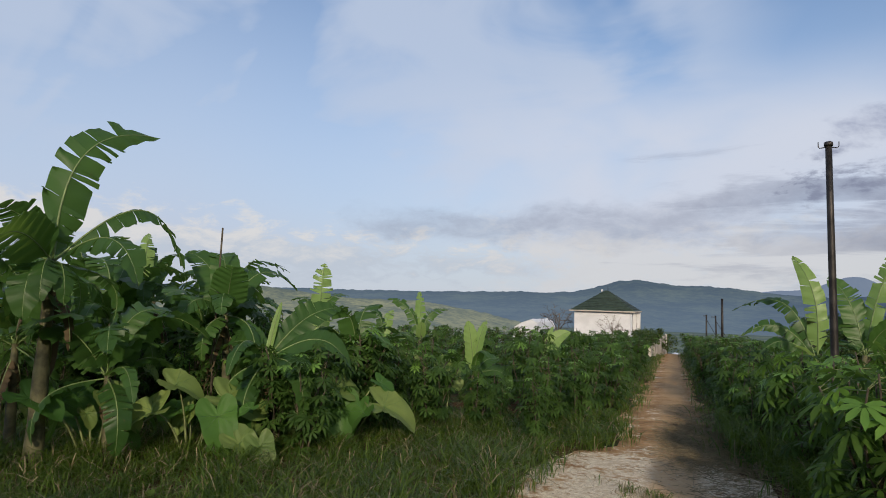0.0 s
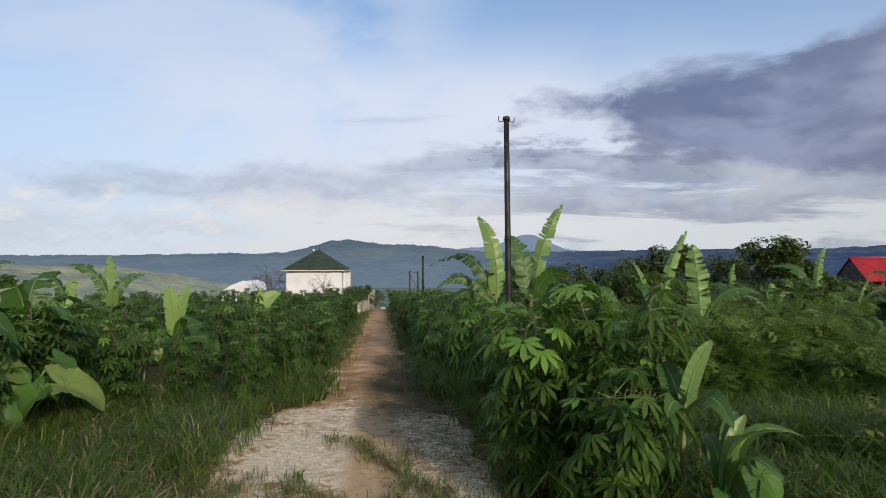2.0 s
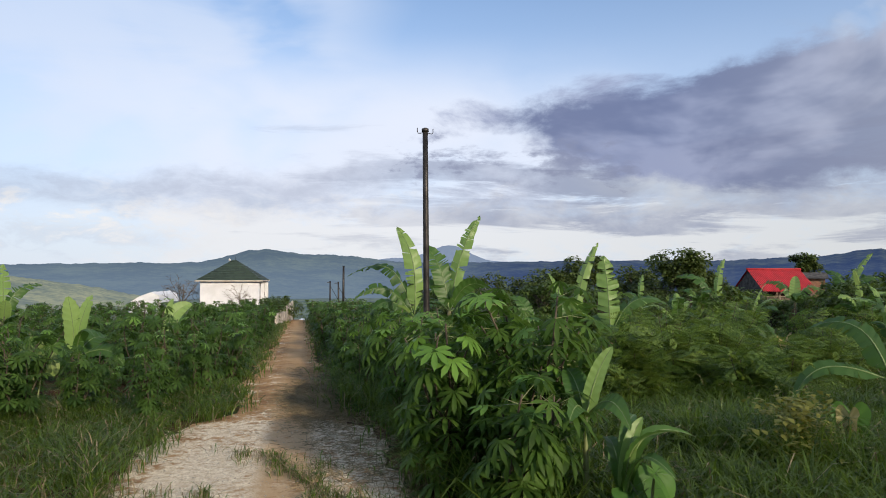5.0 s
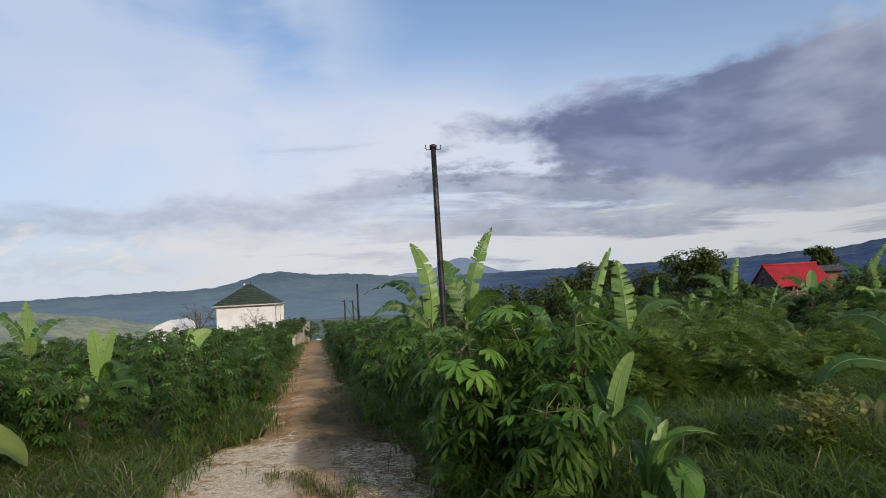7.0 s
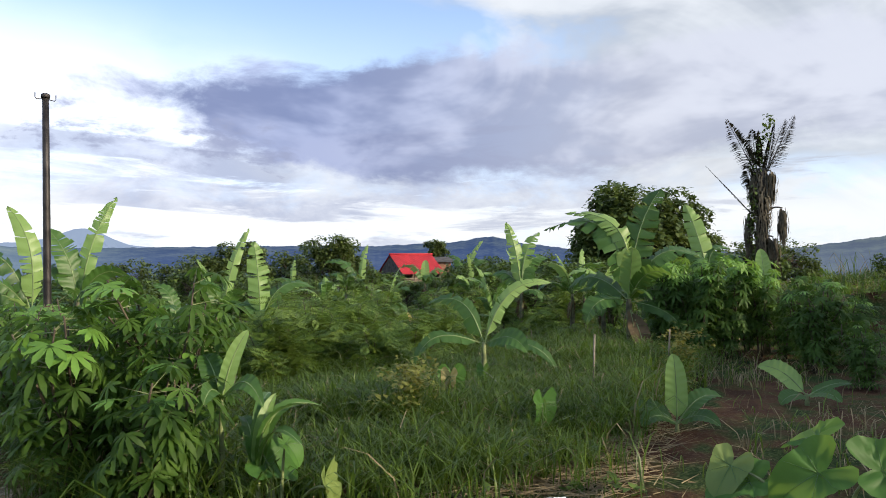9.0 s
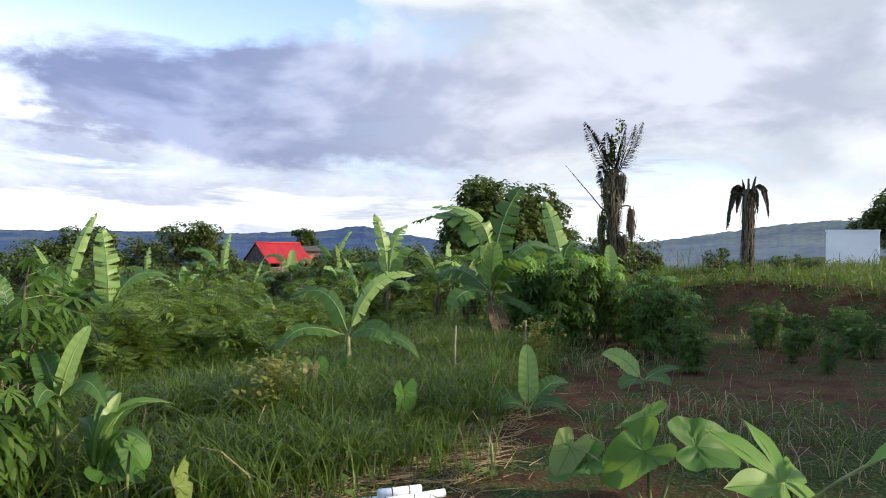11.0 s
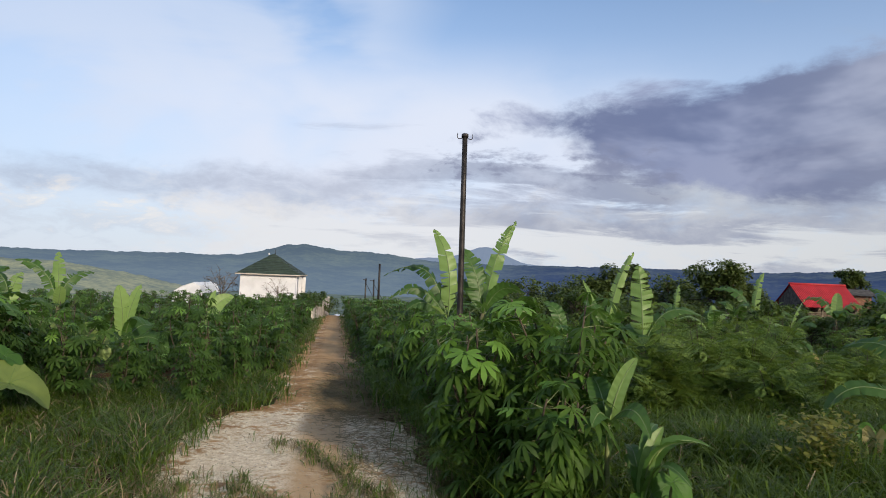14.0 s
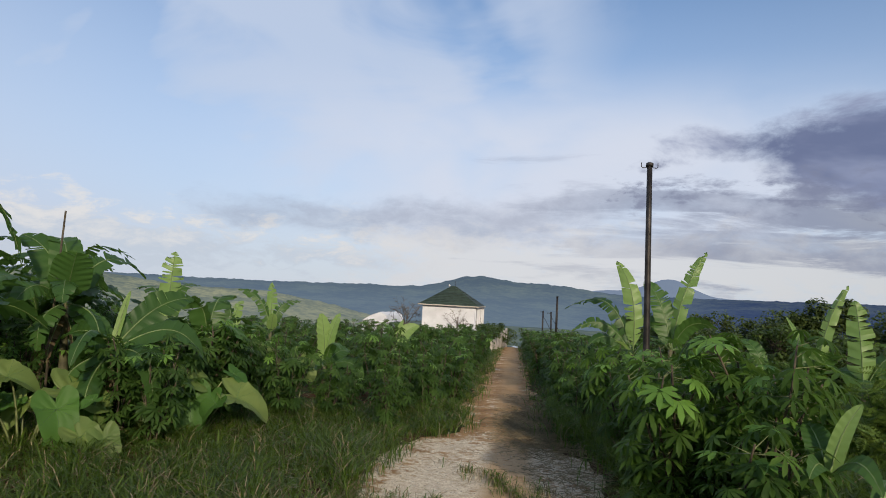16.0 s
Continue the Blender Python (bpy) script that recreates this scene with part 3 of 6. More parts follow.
def leaf_places(stems, count, low, petiole):
    """Where the leaves of a bush hang: foot and end of each stalk, and the way each blade points."""
    per = max(1, count // len(stems))
    foot, out = [], []
    for s in stems:
        t = low + (1 - low) * rng.uniform(0, 1, per) ** 0.75
        foot.append(np.stack([np.interp(t, np.linspace(0, 1, len(s)), s[:, k]) for k in range(3)], -1))
        out.append(random_ways(per, -15, 50) * (petiole * rng.uniform(0.6, 1.1, per) * (1.15 - 0.4 * t))[:, None])
    foot, out = np.concatenate(foot), np.concatenate(out)
    way = out / np.linalg.norm(out, axis=1, keepdims=True)
    way[:, 2] = rng.uniform(-1.1, 0.1, len(way))
    return foot, foot + out, way


def stalks(soup, foot, end, thick, slot):
    d = end - foot
    turn = frames(d) * np.stack([np.full(len(d), thick), np.linalg.norm(d, axis=1), np.full(len(d), thick)], -1)[:, None, :]
    soup.many(STALK_V, STALK_F, turn, foot, slot)


def cassava_meshes(height, stems, leaves, leaf, size, low=0.35, lean=0.45, petiole=0.26, young=0.1):
    """Stem mesh and foliage mesh of one cassava bush."""
    lines = cassava_stems(height, stems, lean)
    wood, green = Soup(), Soup()
    for s in lines:
        wood.add(*tube(s, np.linspace(0.016, 0.007, len(s)), 5))
    foot, end, way = leaf_places(lines, leaves, low, petiole)
    top = foot[:, 2] > height * 0.80
    turn = frames(way, (0, 0, 1)) * (size * rng.uniform(0.7, 1.15, len(way)))[:, None, None]
    new_leaf = top & (rng.uniform(0, 1, len(top)) < young * 3)
    for pick, slot in ((~new_leaf, 0), (new_leaf, 2)):
        green.many(leaf[0], leaf[1], turn[pick], end[pick], slot)
    stalks(green, foot, end, 0.004, 1)
    return wood.mesh("cassava_stem", BARK), green.mesh("cassava_foliage", CASSAVA, STEM, CASSAVA_NEW), wood, green


def lobed_leaf(lobes, length, width, droop, spread):
    """A near cassava leaf: rounded lobes, broadest beyond the middle, each folded along its rib and drooping."""
    soup = Soup()
    for a in np.radians(np.linspace(-spread, spread, lobes)):
        reach = length * (1 - 0.22 * abs(a) / np.radians(spread)) * rng.uniform(0.92, 1.05)
        d, n = np.array([np.sin(a), np.cos(a), 0]), np.array([np.cos(a), -np.sin(a), 0])
        u = np.linspace(0, 1, 10)
        w = 0.5 * width * (0.10 + 1.0 * np.sin(np.pi * np.clip(u, 0, 1) ** 1.25) ** 0.85) * (1 - u ** 7)
        sag, wave = rng.uniform(0.6, 1.4) * droop, rng.uniform(0, 6)
        v, f = [], []
        for i, t in enumerate(u):
            p = d * reach * t + np.array([0, 0, -sag * reach * t ** 2])
            for k in (-1.0, -0.5, 0.0, 0.5, 1.0):
                v.append(p + n * k * w[i] + np.array([0, 0, 0.28 * abs(k) * w[i] + 0.05 * w[i] * math.sin(t * 14 + wave) * abs(k)]))
        for i in range(9):
            for k in range(4):
                q = i * 5 + k
                f += [(q, q + 1, q + 6), (q, q + 6, q + 5)]
        soup.add(v, f)
        soup.add(*tube([(0, 0, 0.002), d * reach * 0.5 + np.array([0, 0, 0.002 - sag * reach * 0.25]), d * reach * 0.95 + np.array([0, 0, 0.002 - sag * reach * 0.9])], [0.0025, 0.002, 0.001], 4), 1)
    return soup


LEAF_MID, LEAF_LOW = palmate(7, 1.0, 0.27, False), palmate(6, 1.0, 0.32, False, flat=True)


QUEUE = []


def cassava(kit, x, y, turn, scale, label, group=""):
    QUEUE.append((math.hypot(x, y), kit, x, y, turn, scale, label, group))


def plant_cassava(most=285):
    """The nearest bushes stand as things of their own; the farther ones form one thicket."""
    QUEUE.sort(key=lambda q: q[0])
    for _, kit, x, y, turn, scale, label, group in QUEUE[:most]:
        ob = thing("cassava_bush", label, "cassava bush", x, y, None, turn, group, scale)
        ob.location.z -= 0.03
        part("stem", kit[0], ob)
        part("foliage", kit[1], ob)
    rest = Soup()
    for _, kit, x, y, turn, scale, _, _ in QUEUE[most:]:
        c, s = math.cos(radians(turn)) * scale, math.sin(radians(turn)) * scale
        m = np.array([(c, -s, 0), (s, c, 0), (0, 0, scale)])
        for soup, shift in ((kit[2], 3), (kit[3], 0)):
            v = np.concatenate(soup.v) @ m.T + (x, y, float(land(x, y)) - 0.03)
            rest.v.append(v)
            rest.f.append(np.concatenate(soup.f) + rest.n)
            rest.s.append(np.concatenate(soup.s) + shift)
            rest.n += len(v)
    tagged(new("cassava_thicket", rest.mesh("cassava_thicket", CASSAVA, STEM, CASSAVA_NEW, BARK)), "dense thicket of green cassava filling the far fields", "cassava thicket", kind="stuff")


GAPS = ((-2.9, 12.2), (-2.7, 11.3), (-2.5, 10.4), (-2.2, 16.9), (-2.0, 15.8), (-4.7, 14.3), (-4.4, 13.3), (-5.8, 14.9))   # small bananas stand free here


def grow_fields():
    near = [cassava_meshes(1.55, 6, 118, LEAF_MID, 0.19, 0.04, 0.5) for _ in range(4)]
    far = [cassava_meshes(1.5, 6, 66, LEAF_LOW, 0.225, 0.03, 0.5) for _ in range(4)]
    # sunlit tops put into colour: tall bushes get more pale leaves on top
    tall = [cassava_meshes(2.2, 5, 170, LEAF_MID, 0.25, 0.15, 0.55, young=0.25) for _ in range(2)]
    left = "leafy green cassava bush in the dense field beside the track"
    right = "dense green cassava bush at the edge of the dirt track"
    # field on the house side of the track
    for y in np.arange(8.9, 48, 1.0):
        edge = track_middle(y) - 0.82 - 0.55 - 0.2 * np.sin(y * 0.8)
        wide = 13 if y < 22 else 15
        k = 0
        while k < wide:
            gap = 0.85 if y < 16 else 1.25
            x = edge - k + rng.uniform(-0.25, 0.25)
            k += gap * (1 + 0.05 * k)
            px, py = x, y + rng.uniform(-0.35, 0.35)
            if -5.2 < px < -0.2 and py > 45.5 or py > 27 and k > 4 and rng.uniform() < 0.4:
                continue
            d = math.hypot(px, py)
            s = rng.uniform(0.52, 0.90) * (1.0 + 0.22 * math.sin(px * 1.3 + 0.4) * math.sin(py * 0.85)) * (1.0 + 0.28 * smooth(-px, 4.2, 6.5) * smooth(py, 16, 11))
            if min(math.hypot(px - bx, py - by) for bx, by in GAPS) < 0.75:
                s *= 0.6
            pick = (near if d < 12.5 else far)[int(rng.integers(4))]
            cassava(pick, px, py, rng.uniform(0, 360), s, left, "cassava field by the house")
    # dark undergrowth round the bananas
    for i in range(58):
        x = rng.uniform(-10.5, -3.2)
        y = 6.9 + (i % 4) * 0.85 + rng.uniform(-0.3, 0.3) - 0.12 * (x + 6)
        cassava(near[i % 4], x, y, rng.uniform(0, 360), rng.uniform(0.60, 0.82) + 0.09 * (i % 4), "dark leafy shrub in the shade of banana plants", "undergrowth by the bananas")
    # hedge on the other side
    for y in np.arange(9.6, 46, 0.95):
        for row in range(3 if y < 30 else 4):
            x = track_middle(y) + 0.74 + 0.52 + row * 0.95 + rng.uniform(-0.2, 0.2)
            if y < 14 and row > 1:
                continue
            pick = (near if y < 12.5 else far)[int(rng.integers(4))]
            cassava(pick, x, y + rng.uniform(-0.3, 0.3), rng.uniform(0, 360), rng.uniform(0.66, 0.95), right, "cassava hedge along the track")
    # tall dark bushes by the soil patch, and a mixed thicket behind the weeds
    for az, d, s in ((62.3, 12.3, 0.74), (64.6, 12.0, 0.78), (67.0, 12.2, 0.76), (69.3, 12.6, 0.7), (65.6, 13.3, 0.8), (68.4, 13.4, 0.78), (63.0, 13.6, 0.82)):
        cassava(tall[int(rng.integers(2))], 0.3 + d * math.sin(radians(az)), -0.45 + d * math.cos(radians(az)), rng.uniform(0, 360), s, "tall dark-leaved cassava bush with bare lower stems", "tall cassava bushes")
    for i in range(26):
        az, d = rng.uniform(70, 89), rng.uniform(9.5, 15.0)
        x, y = 0.3 + d * math.sin(radians(az)), -0.45 + d * math.cos(radians(az))
        if bank(x, y) > 0.05 or (d < 11 and i % 2):
            continue
        cassava(near[int(rng.integers(4))], x, y, rng.uniform(0, 360), rng.uniform(0.4, 0.85) * (1.15 if az < 76 else 0.75), "young cassava plant growing on bare reddish soil", "cassava on the soil patch")
    for i in range(60):
        a, d = radians(rng.uniform(17, 58)), rng.uniform(17, 38)
        x, y = d * math.sin(a), d * math.cos(a)
        if x < 4.5 or math.hypot(x - 32, y - 37) < 3.5:
            continue
        cassava(far[int(rng.integers(4))], x, y, rng.uniform(0, 360), rng.uniform(0.55, 0.95), "green cassava bush among weeds and bananas", "cassava beyond the weeds")
    for i in range(14):
        a, d = radians(rng.uniform(56, 70)), rng.uniform(14, 22)
        cassava(far[int(rng.integers(4))], d * math.sin(a), d * math.cos(a), rng.uniform(0, 360), rng.uniform(0.7, 1.0), "green cassava bush among weeds and bananas", "cassava beyond the weeds")


def near_bush():
    """The large cassava bush at the bend of the track, each leaf of its own."""
    leaf = [mesh_of("cassava_leaf", *palmate(7, 1.0, 0.22, True, d, s), CASSAVA_OWN) for d, s in ((0.3, 118), (0.5, 128), (0.75, 110))]
    young = [mesh_of("young_leaf", *palmate(7, 1.0, 0.25, True, d, 105), CASSAVA_NEW_OWN) for d in (0.15, 0.35)]
    for x, y, h, n, lean in ((2.25, 4.55, 1.62, 58, 0.55), (1.72, 4.95, 1.40, 46, 0.5), (2.4, 5.3, 1.4, 44, 0.45), (1.9, 5.7, 1.5, 40, 0.5), (1.85, 4.05, 1.05, 34, 0.4), (2.2, 6.6, 1.45, 36, 0.5), (1.95, 7.6, 1.35, 34, 0.5), (2.7, 7.4, 1.35, 34, 0.45), (2.1, 8.7, 1.4, 34, 0.5), (2.8, 8.7, 1.35, 34, 0.45)):
        ob = thing("cassava_bush", "large cassava bush with drooping palmate leaves at the track's edge", "cassava bush", x, y, group="cassava bushes at the bend")
        lines = cassava_stems(h, 6, lean)
        for s in lines:
            part("stem", mesh_of("stem", *tube(s, np.linspace(0.017, 0.006, len(s)), 6), BARK), ob)
        foot, end, way = leaf_places(lines, int(n * 3.5), 0.06, 0.30)
        soup = Soup()
        stalks(soup, foot, end, 0.005, 0)
        part("stalk_mesh", soup.mesh("stalk_mesh", STEM), ob)["kind"] = "stuff"
        turn = frames(way)
        for i in range(len(end)):
            fresh = foot[i, 2] > h * 0.78 and rng.uniform() < 0.35
            me = young[i % 2] if fresh else leaf[i % 3]
            m = Matrix(turn[i].tolist()).to_4x4()
            m.translation = end[i].tolist()
            part("leaf", me, ob, m=m @ Matrix.Scale(float(rng.uniform(0.12, 0.20)), 4))


CASSAVA_OWN = leafy("cassava_leaf_near", (0.016, 0.044, 0.009), (0.090, 0.172, 0.028), (0.19, 0.32, 0.04), 0.55, 0.40, island=False, spec=0.2)
CASSAVA_NEW_OWN = leafy("young_cassava_leaf_near", (0.09, 0.20, 0.035), (0.16, 0.31, 0.05), (0.30, 0.45, 0.06), island=False)
YELLOW_WEED = leafy("yellow_weed_leaf", (0.10, 0.13, 0.025), (0.26, 0.25, 0.05), (0.4, 0.34, 0.06), 0.6, 0.35)
YELLOW = leafy("yellowing_leaf", (0.28, 0.22, 0.07), (0.42, 0.36, 0.16), (0.4, 0.35, 0.1), 0.6, 0.3, 3.0, island=False)
LEAF_KIND = {"g": (BANANA, ""), "p": (BANANA_PALE, "pale young leaf"), "y": (YELLOW, "dry yellowed stalk"), "d": (DRY_LEAF, "dead brown hanging leaf")}


def banana_leaf(length, width, bow, torn, stalk, mat, roll):
    """A banana leaf along +y from its foot: a thick midrib and two half blades, split into ribbons where the wind tore it."""
    n = 34
    s = np.linspace(0, 1, n + 1)
    sag = bow * length
    rib = np.stack([0 * s, s * length, 4 * sag * s * (1 - s) * (0.7 + 0.6 * s)], -1)
    c, d = math.cos(radians(roll)), math.sin(radians(roll))
    soup = Soup()
    soup.add(*tube(rib[::2], np.linspace(0.009, 0.002, len(rib[::2])) * (0.7 + 0.5 * length), 5), 1)
    t = np.clip((s - stalk) / (1 - stalk), 0, 1)
    half = 0.5 * width * np.where(s > stalk, np.clip(t * 7, 0, 1) ** 0.6 * (1 - t ** 4.5) ** 0.7, 0) + 0.0005
    fold = rng.uniform(0.1, 0.4)
    for side in (-1, 1):
        i = 0
        while i < n:
            if s[i + 1] <= stalk:
                i += 1
                continue
            span = n if torn <= 0 else 1 + int(rng.exponential(1.0 / max(torn, 0.05)) * 1.7)
            j = min(n, i + max(1, span))
            hang = rng.uniform(0.0, 0.55) * torn + fold * (0.3 if torn > 0.5 else -0.6)
            cut = rng.uniform(0.8, 1.0) if torn > 0.3 else 1.0
            gap = (1.0 if rng.uniform() < 0.28 else 0.18) * torn * (length / n) if j < n else 0.0
            slant = rng.normal(0, 0.12) * torn
            v, f = [], []
            for k in range(i, j + 1):
                back = gap if k == j else 0.0
                for u in (0.0, 0.55, 1.0):
                    w = half[k] * cut * u
                    a = hang * (0.5 + 0.7 * u)
                    wave = 0.035 * width * math.sin(k * 1.7 + side) * u
                    across, off = side * w * math.cos(a), -w * math.sin(a) + wave
                    v.append((across * c + off * d, rib[k, 1] - back * u * 1.6 + (0.3 + slant) * w, rib[k, 2] - across * d + off * c))
            for k in range(j - i):
                for u in range(2):
                    a = k * 3 + u
                    f += [(a, a + 1, a + 4), (a, a + 4, a + 3)] if side > 0 else [(a, a + 4, a + 1), (a, a + 3, a + 4)]
            soup.add(v, f, 0)
            i = j
    return soup.mesh("banana_leaf", mat, RIB)


def banana(kind, x, y, crown, lean, leaves):
    """A banana plant. Leaves: kind, heading (clockwise from +y), elevation, length, width, bow, roll about the midrib, how torn."""
    text = {"tall": "tall banana plant with wind-torn green leaves", "young": "young banana plant with torn pale green leaves",
            "slim": "slim banana plant with broad drooping leaves in the grass", "shoot": "low banana shoot with broad upright leaf",
            "stub": "cut banana stump with dry yellow stalks"}[kind]
    ob = thing("banana_plant", text, "banana plant", x, y, group="banana plants")
    foot, top = -0.05, max(crown, 0.12)
    thick = {"tall": 0.085, "young": 0.06, "slim": 0.045, "shoot": 0.025, "stub": 0.05}[kind]
    t = np.linspace(0, 1, 9)
    line = np.stack([lean[0] * t, lean[1] * t, foot + (top - foot) * t], -1)
    part("pseudostem", mesh_of("pseudostem", *tube(line, thick * (1.15 - 0.62 * t + 0.05 * np.sin(t * 17)), 10), SHEATH if kind in ("tall", "young") else STEM), ob)
    # dead leaves hang down the stem, and lower leaves hide it
    if kind in ("tall", "young"):
        more = []
        for i in range(4 if kind == "tall" else 3):
            more.append(("d", rng.uniform(0, 360), rng.uniform(-84, -66), top * rng.uniform(0.35, 0.55), rng.uniform(0.10, 0.18), 0.08, rng.uniform(-30, 30), 0.7))
        for i in range(7 if x < -3.5 and y < 10 else 3):
            more.append(("g", rng.uniform(0, 360), rng.uniform(-68 if x < -3.5 else -25, 30), rng.uniform(0.55, 0.95) * (1.2 if x < -3.5 else 1.0), rng.uniform(0.2, 0.36), 0.3, rng.uniform(-15, 15), 0.6))
        leaves = leaves + more
    for key, heading, elev, length, width, bow, roll, torn in leaves:
        mat, label = LEAF_KIND[key]
        stalk = 0.1 if width > 0.12 else 0.02
        me = banana_leaf(length, width, bow, torn, stalk, mat, roll)
        h, e = radians(heading), radians(elev)
        way = [(math.sin(h) * math.cos(e), math.cos(h) * math.cos(e), math.sin(e))]
        m = Matrix(frames(way)[0].tolist()).to_4x4()
        m.translation = (lean[0], lean[1], top - (0.03 if key != "d" else 0.1))
        part("leaf", me, ob, label, m)


def taro_leaf(size, cup, mat):
    """Heart-shaped blade: stalk joins at the origin, the tip points to +y, the two lobes to -y."""
    rim, rings = 36, 5

    def lift(x, y, t, ring):
        rib = 0.028 * size * math.sin(6.283 * (y - 0.55 * abs(x)) / (0.17 * size)) * min(1.0, abs(x) / (0.2 * size))
        rest = 0.05 * math.sin(t * 3 + cup * 9) + 0.03 * math.sin(t * 7 + cup * 20)
        return cup * (abs(x) * 0.75 - 0.9 * y * abs(y) / size) + size * rest * ring ** 2 + rib

    a = np.linspace(0, 2 * np.pi, rim, endpoint=False)
    v, f = [(0, 0, 0)], []
    for ring in np.linspace(1 / rings, 1, rings):
        for t in a:
            r = 0.50 + 0.55 * max(0, math.cos(t)) ** 4 + 0.20 * max(0, -math.cos(t)) - 0.52 * math.exp(-((t - math.pi) / 0.28) ** 2)
            r *= ring * size
            x, y = math.sin(t) * r * 1.12, math.cos(t) * r
            v.append((x, y, lift(x, y, t, ring)))
    for k in range(rim):
        q = (k + 1) % rim
        f.append((0, 1 + q, 1 + k))
        for b in range(1, 1 + rim * (rings - 1), rim):
            f += [(b + k, b + q, b + rim + q), (b + k, b + rim + q, b + rim + k)]
    soup = Soup()
    soup.add(v, f, 0)
    for t in (0.0, 0.75, -0.75, 1.5, -1.5):
        end = v[1 + rim * (rings - 1) + int(round(t / (2 * np.pi) * rim)) % rim]
        p = np.linspace(0, 1, 5)[:, None] * np.array(end) * 0.93
        p[:, 2] = [lift(q[0], q[1], t, i / 4) + 0.003 for i, q in enumerate(p)]
        soup.add(*tube(p, np.linspace(0.0026, 0.0008, 5), 4), 1)
    return soup.mesh("taro_leaf", mat, VEIN)


# lit copy of TARO: sunlight on leaves and their pale undersides put into colour
TARO_LIT = leafy("sunlit_taro_leaf", (0.10, 0.17, 0.045), (0.22, 0.29, 0.08), (0.4, 0.45, 0.1), 0.5, 0.35, 5.0, island=False)


def taro(x, y, leaves, label, group, more=0, face=145):
    """Leaves: offset east, offset north, height, size, heading of the tip, dip of the tip, tilt about the axis, key. More leaves fill the
    plant at random, tilted towards the open side at the heading face."""
    ob = thing("taro_plant", label, "taro plant", x, y, group=group)
    leaves = list(leaves)
    for k in range(more):
        side = 1 if rng.uniform() < 0.5 else -1
        leaves.append((rng.uniform(-0.7, 0.7), rng.uniform(-0.35, 0.6), rng.uniform(0.22, 0.58), rng.uniform(0.13, 0.26), face - side * rng.uniform(40, 110), rng.uniform(0, 45), side * rng.uniform(5, 32), "ggy"[int(rng.integers(3))]))
    for dx, dy, h, size, heading, dip, tilt, key in leaves:
        me = taro_leaf(size, rng.uniform(0.3, 0.7), {"g": TARO, "y": TARO_LIT, "d": YELLOW}[key])
        hd, e = radians(heading), radians(-dip)
        way = [(math.sin(hd) * math.cos(e), math.cos(hd) * math.cos(e), math.sin(e))]
        m = Matrix(frames(way)[0].tolist()).to_4x4() @ Matrix.Rotation(radians(tilt), 4, "Y")
        m.translation = (dx, dy, h)
        part("leaf", me, ob, {"g": "", "y": "yellow-green leaf coloured as if sunlit", "d": "yellowing brown-edged leaf"}[key], m)
        t = np.linspace(0, 1, 7)[:, None]
        p = np.array([[dx * 0.15, dy * 0.15, -0.04]]) * (1 - t) ** 2 + 2 * t * (1 - t) * np.array([[dx * 0.5, dy * 0.5, h * 0.95]]) + t ** 2 * np.array([[dx, dy, h - 0.004]])
        part("leaf_stalk", mesh_of("leaf_stalk", *tube(p, np.linspace(0.014, 0.006, 7), 6), STEM), ob)


def blades(name, label, places, height, mat, width=0.012, spread=0.5, mat2=None, share=0.0, uneven=0.0):
    """Grass as one sheet of stuff: each blade arches over in three steps; uneven lets its height swell and sink over the plot."""
    n = len(places)
    a = rng.uniform(0, 2 * np.pi, n)
    swell = np.sin(places[:, 0] * 1.7 + 0.6 * np.sin(places[:, 1] * 1.1)) * np.sin(places[:, 1] * 1.5 + 1.0) + 0.6 * np.sin(places[:, 0] * 4.3 + places[:, 1] * 3.1)
    h = height * rng.uniform(0.45, 1.1, n) * (1 + uneven * swell)
    out = np.stack([np.cos(a), np.sin(a), 0 * a], -1)
    turned = a + np.pi / 2 + rng.normal(0, 0.5, n)
    side = np.stack([np.cos(turned), np.sin(turned), 0 * a], -1) * (width * rng.uniform(0.6, 1.3, n))[:, None]
    lean = (spread * rng.uniform(0.1, 1.1, n) * h)[:, None]
    up = np.array([[0, 0, 1.0]])
    p0 = places
    p1 = p0 + up * (h * 0.55)[:, None] + out * lean * 0.16
    p2 = p0 + up * (h * 0.88)[:, None] + out * lean * 0.55
    p3 = p0 + up * (h * rng.uniform(0.55, 1.05, n))[:, None] + out * lean * 1.05
    v = np.stack([p0 - side * 0.6, p0 + side * 0.6, p1 - side, p1 + side, p2 - side * 0.8, p2 + side * 0.8, p3], 1).reshape(-1, 3)
    f = (np.array([(0, 1, 3), (0, 3, 2), (2, 3, 5), (2, 5, 4), (4, 5, 6)])[None] + (np.arange(n) * 7)[:, None, None]).reshape(-1, 3)
    slot = np.repeat((rng.uniform(0, 1, n) < share).astype(int), 5)
    ob = new(name, mesh_of(name, v, f, mat, mat2 or STRAW, slot=slot))
    return tagged(ob, label, "grass", kind="stuff")


def scatter(n, keep, x0, x1, y0, y1, clump=0.5):
    """n random places on the land where keep(x, y) is likely; tufts gather by clump."""
    x, y = rng.uniform(x0, x1, n), rng.uniform(y0, y1, n)
    tuft = rng.uniform(0, 1, n) < clump
    cx, cy = np.round(x / 0.28) * 0.28, np.round(y / 0.28) * 0.28
    jx = np.sin(cx * 127.1 + cy * 311.7) * 0.12
    x = np.where(tuft, cx + jx + rng.normal(0, 0.035, n), x)
    y = np.where(tuft, cy + jx + rng.normal(0, 0.035, n), y)
    ok = rng.uniform(0, 1, n) < keep(x, y)
    x, y = x[ok], y[ok]
    return np.stack([x, y, land(x, y) - 0.02], -1)


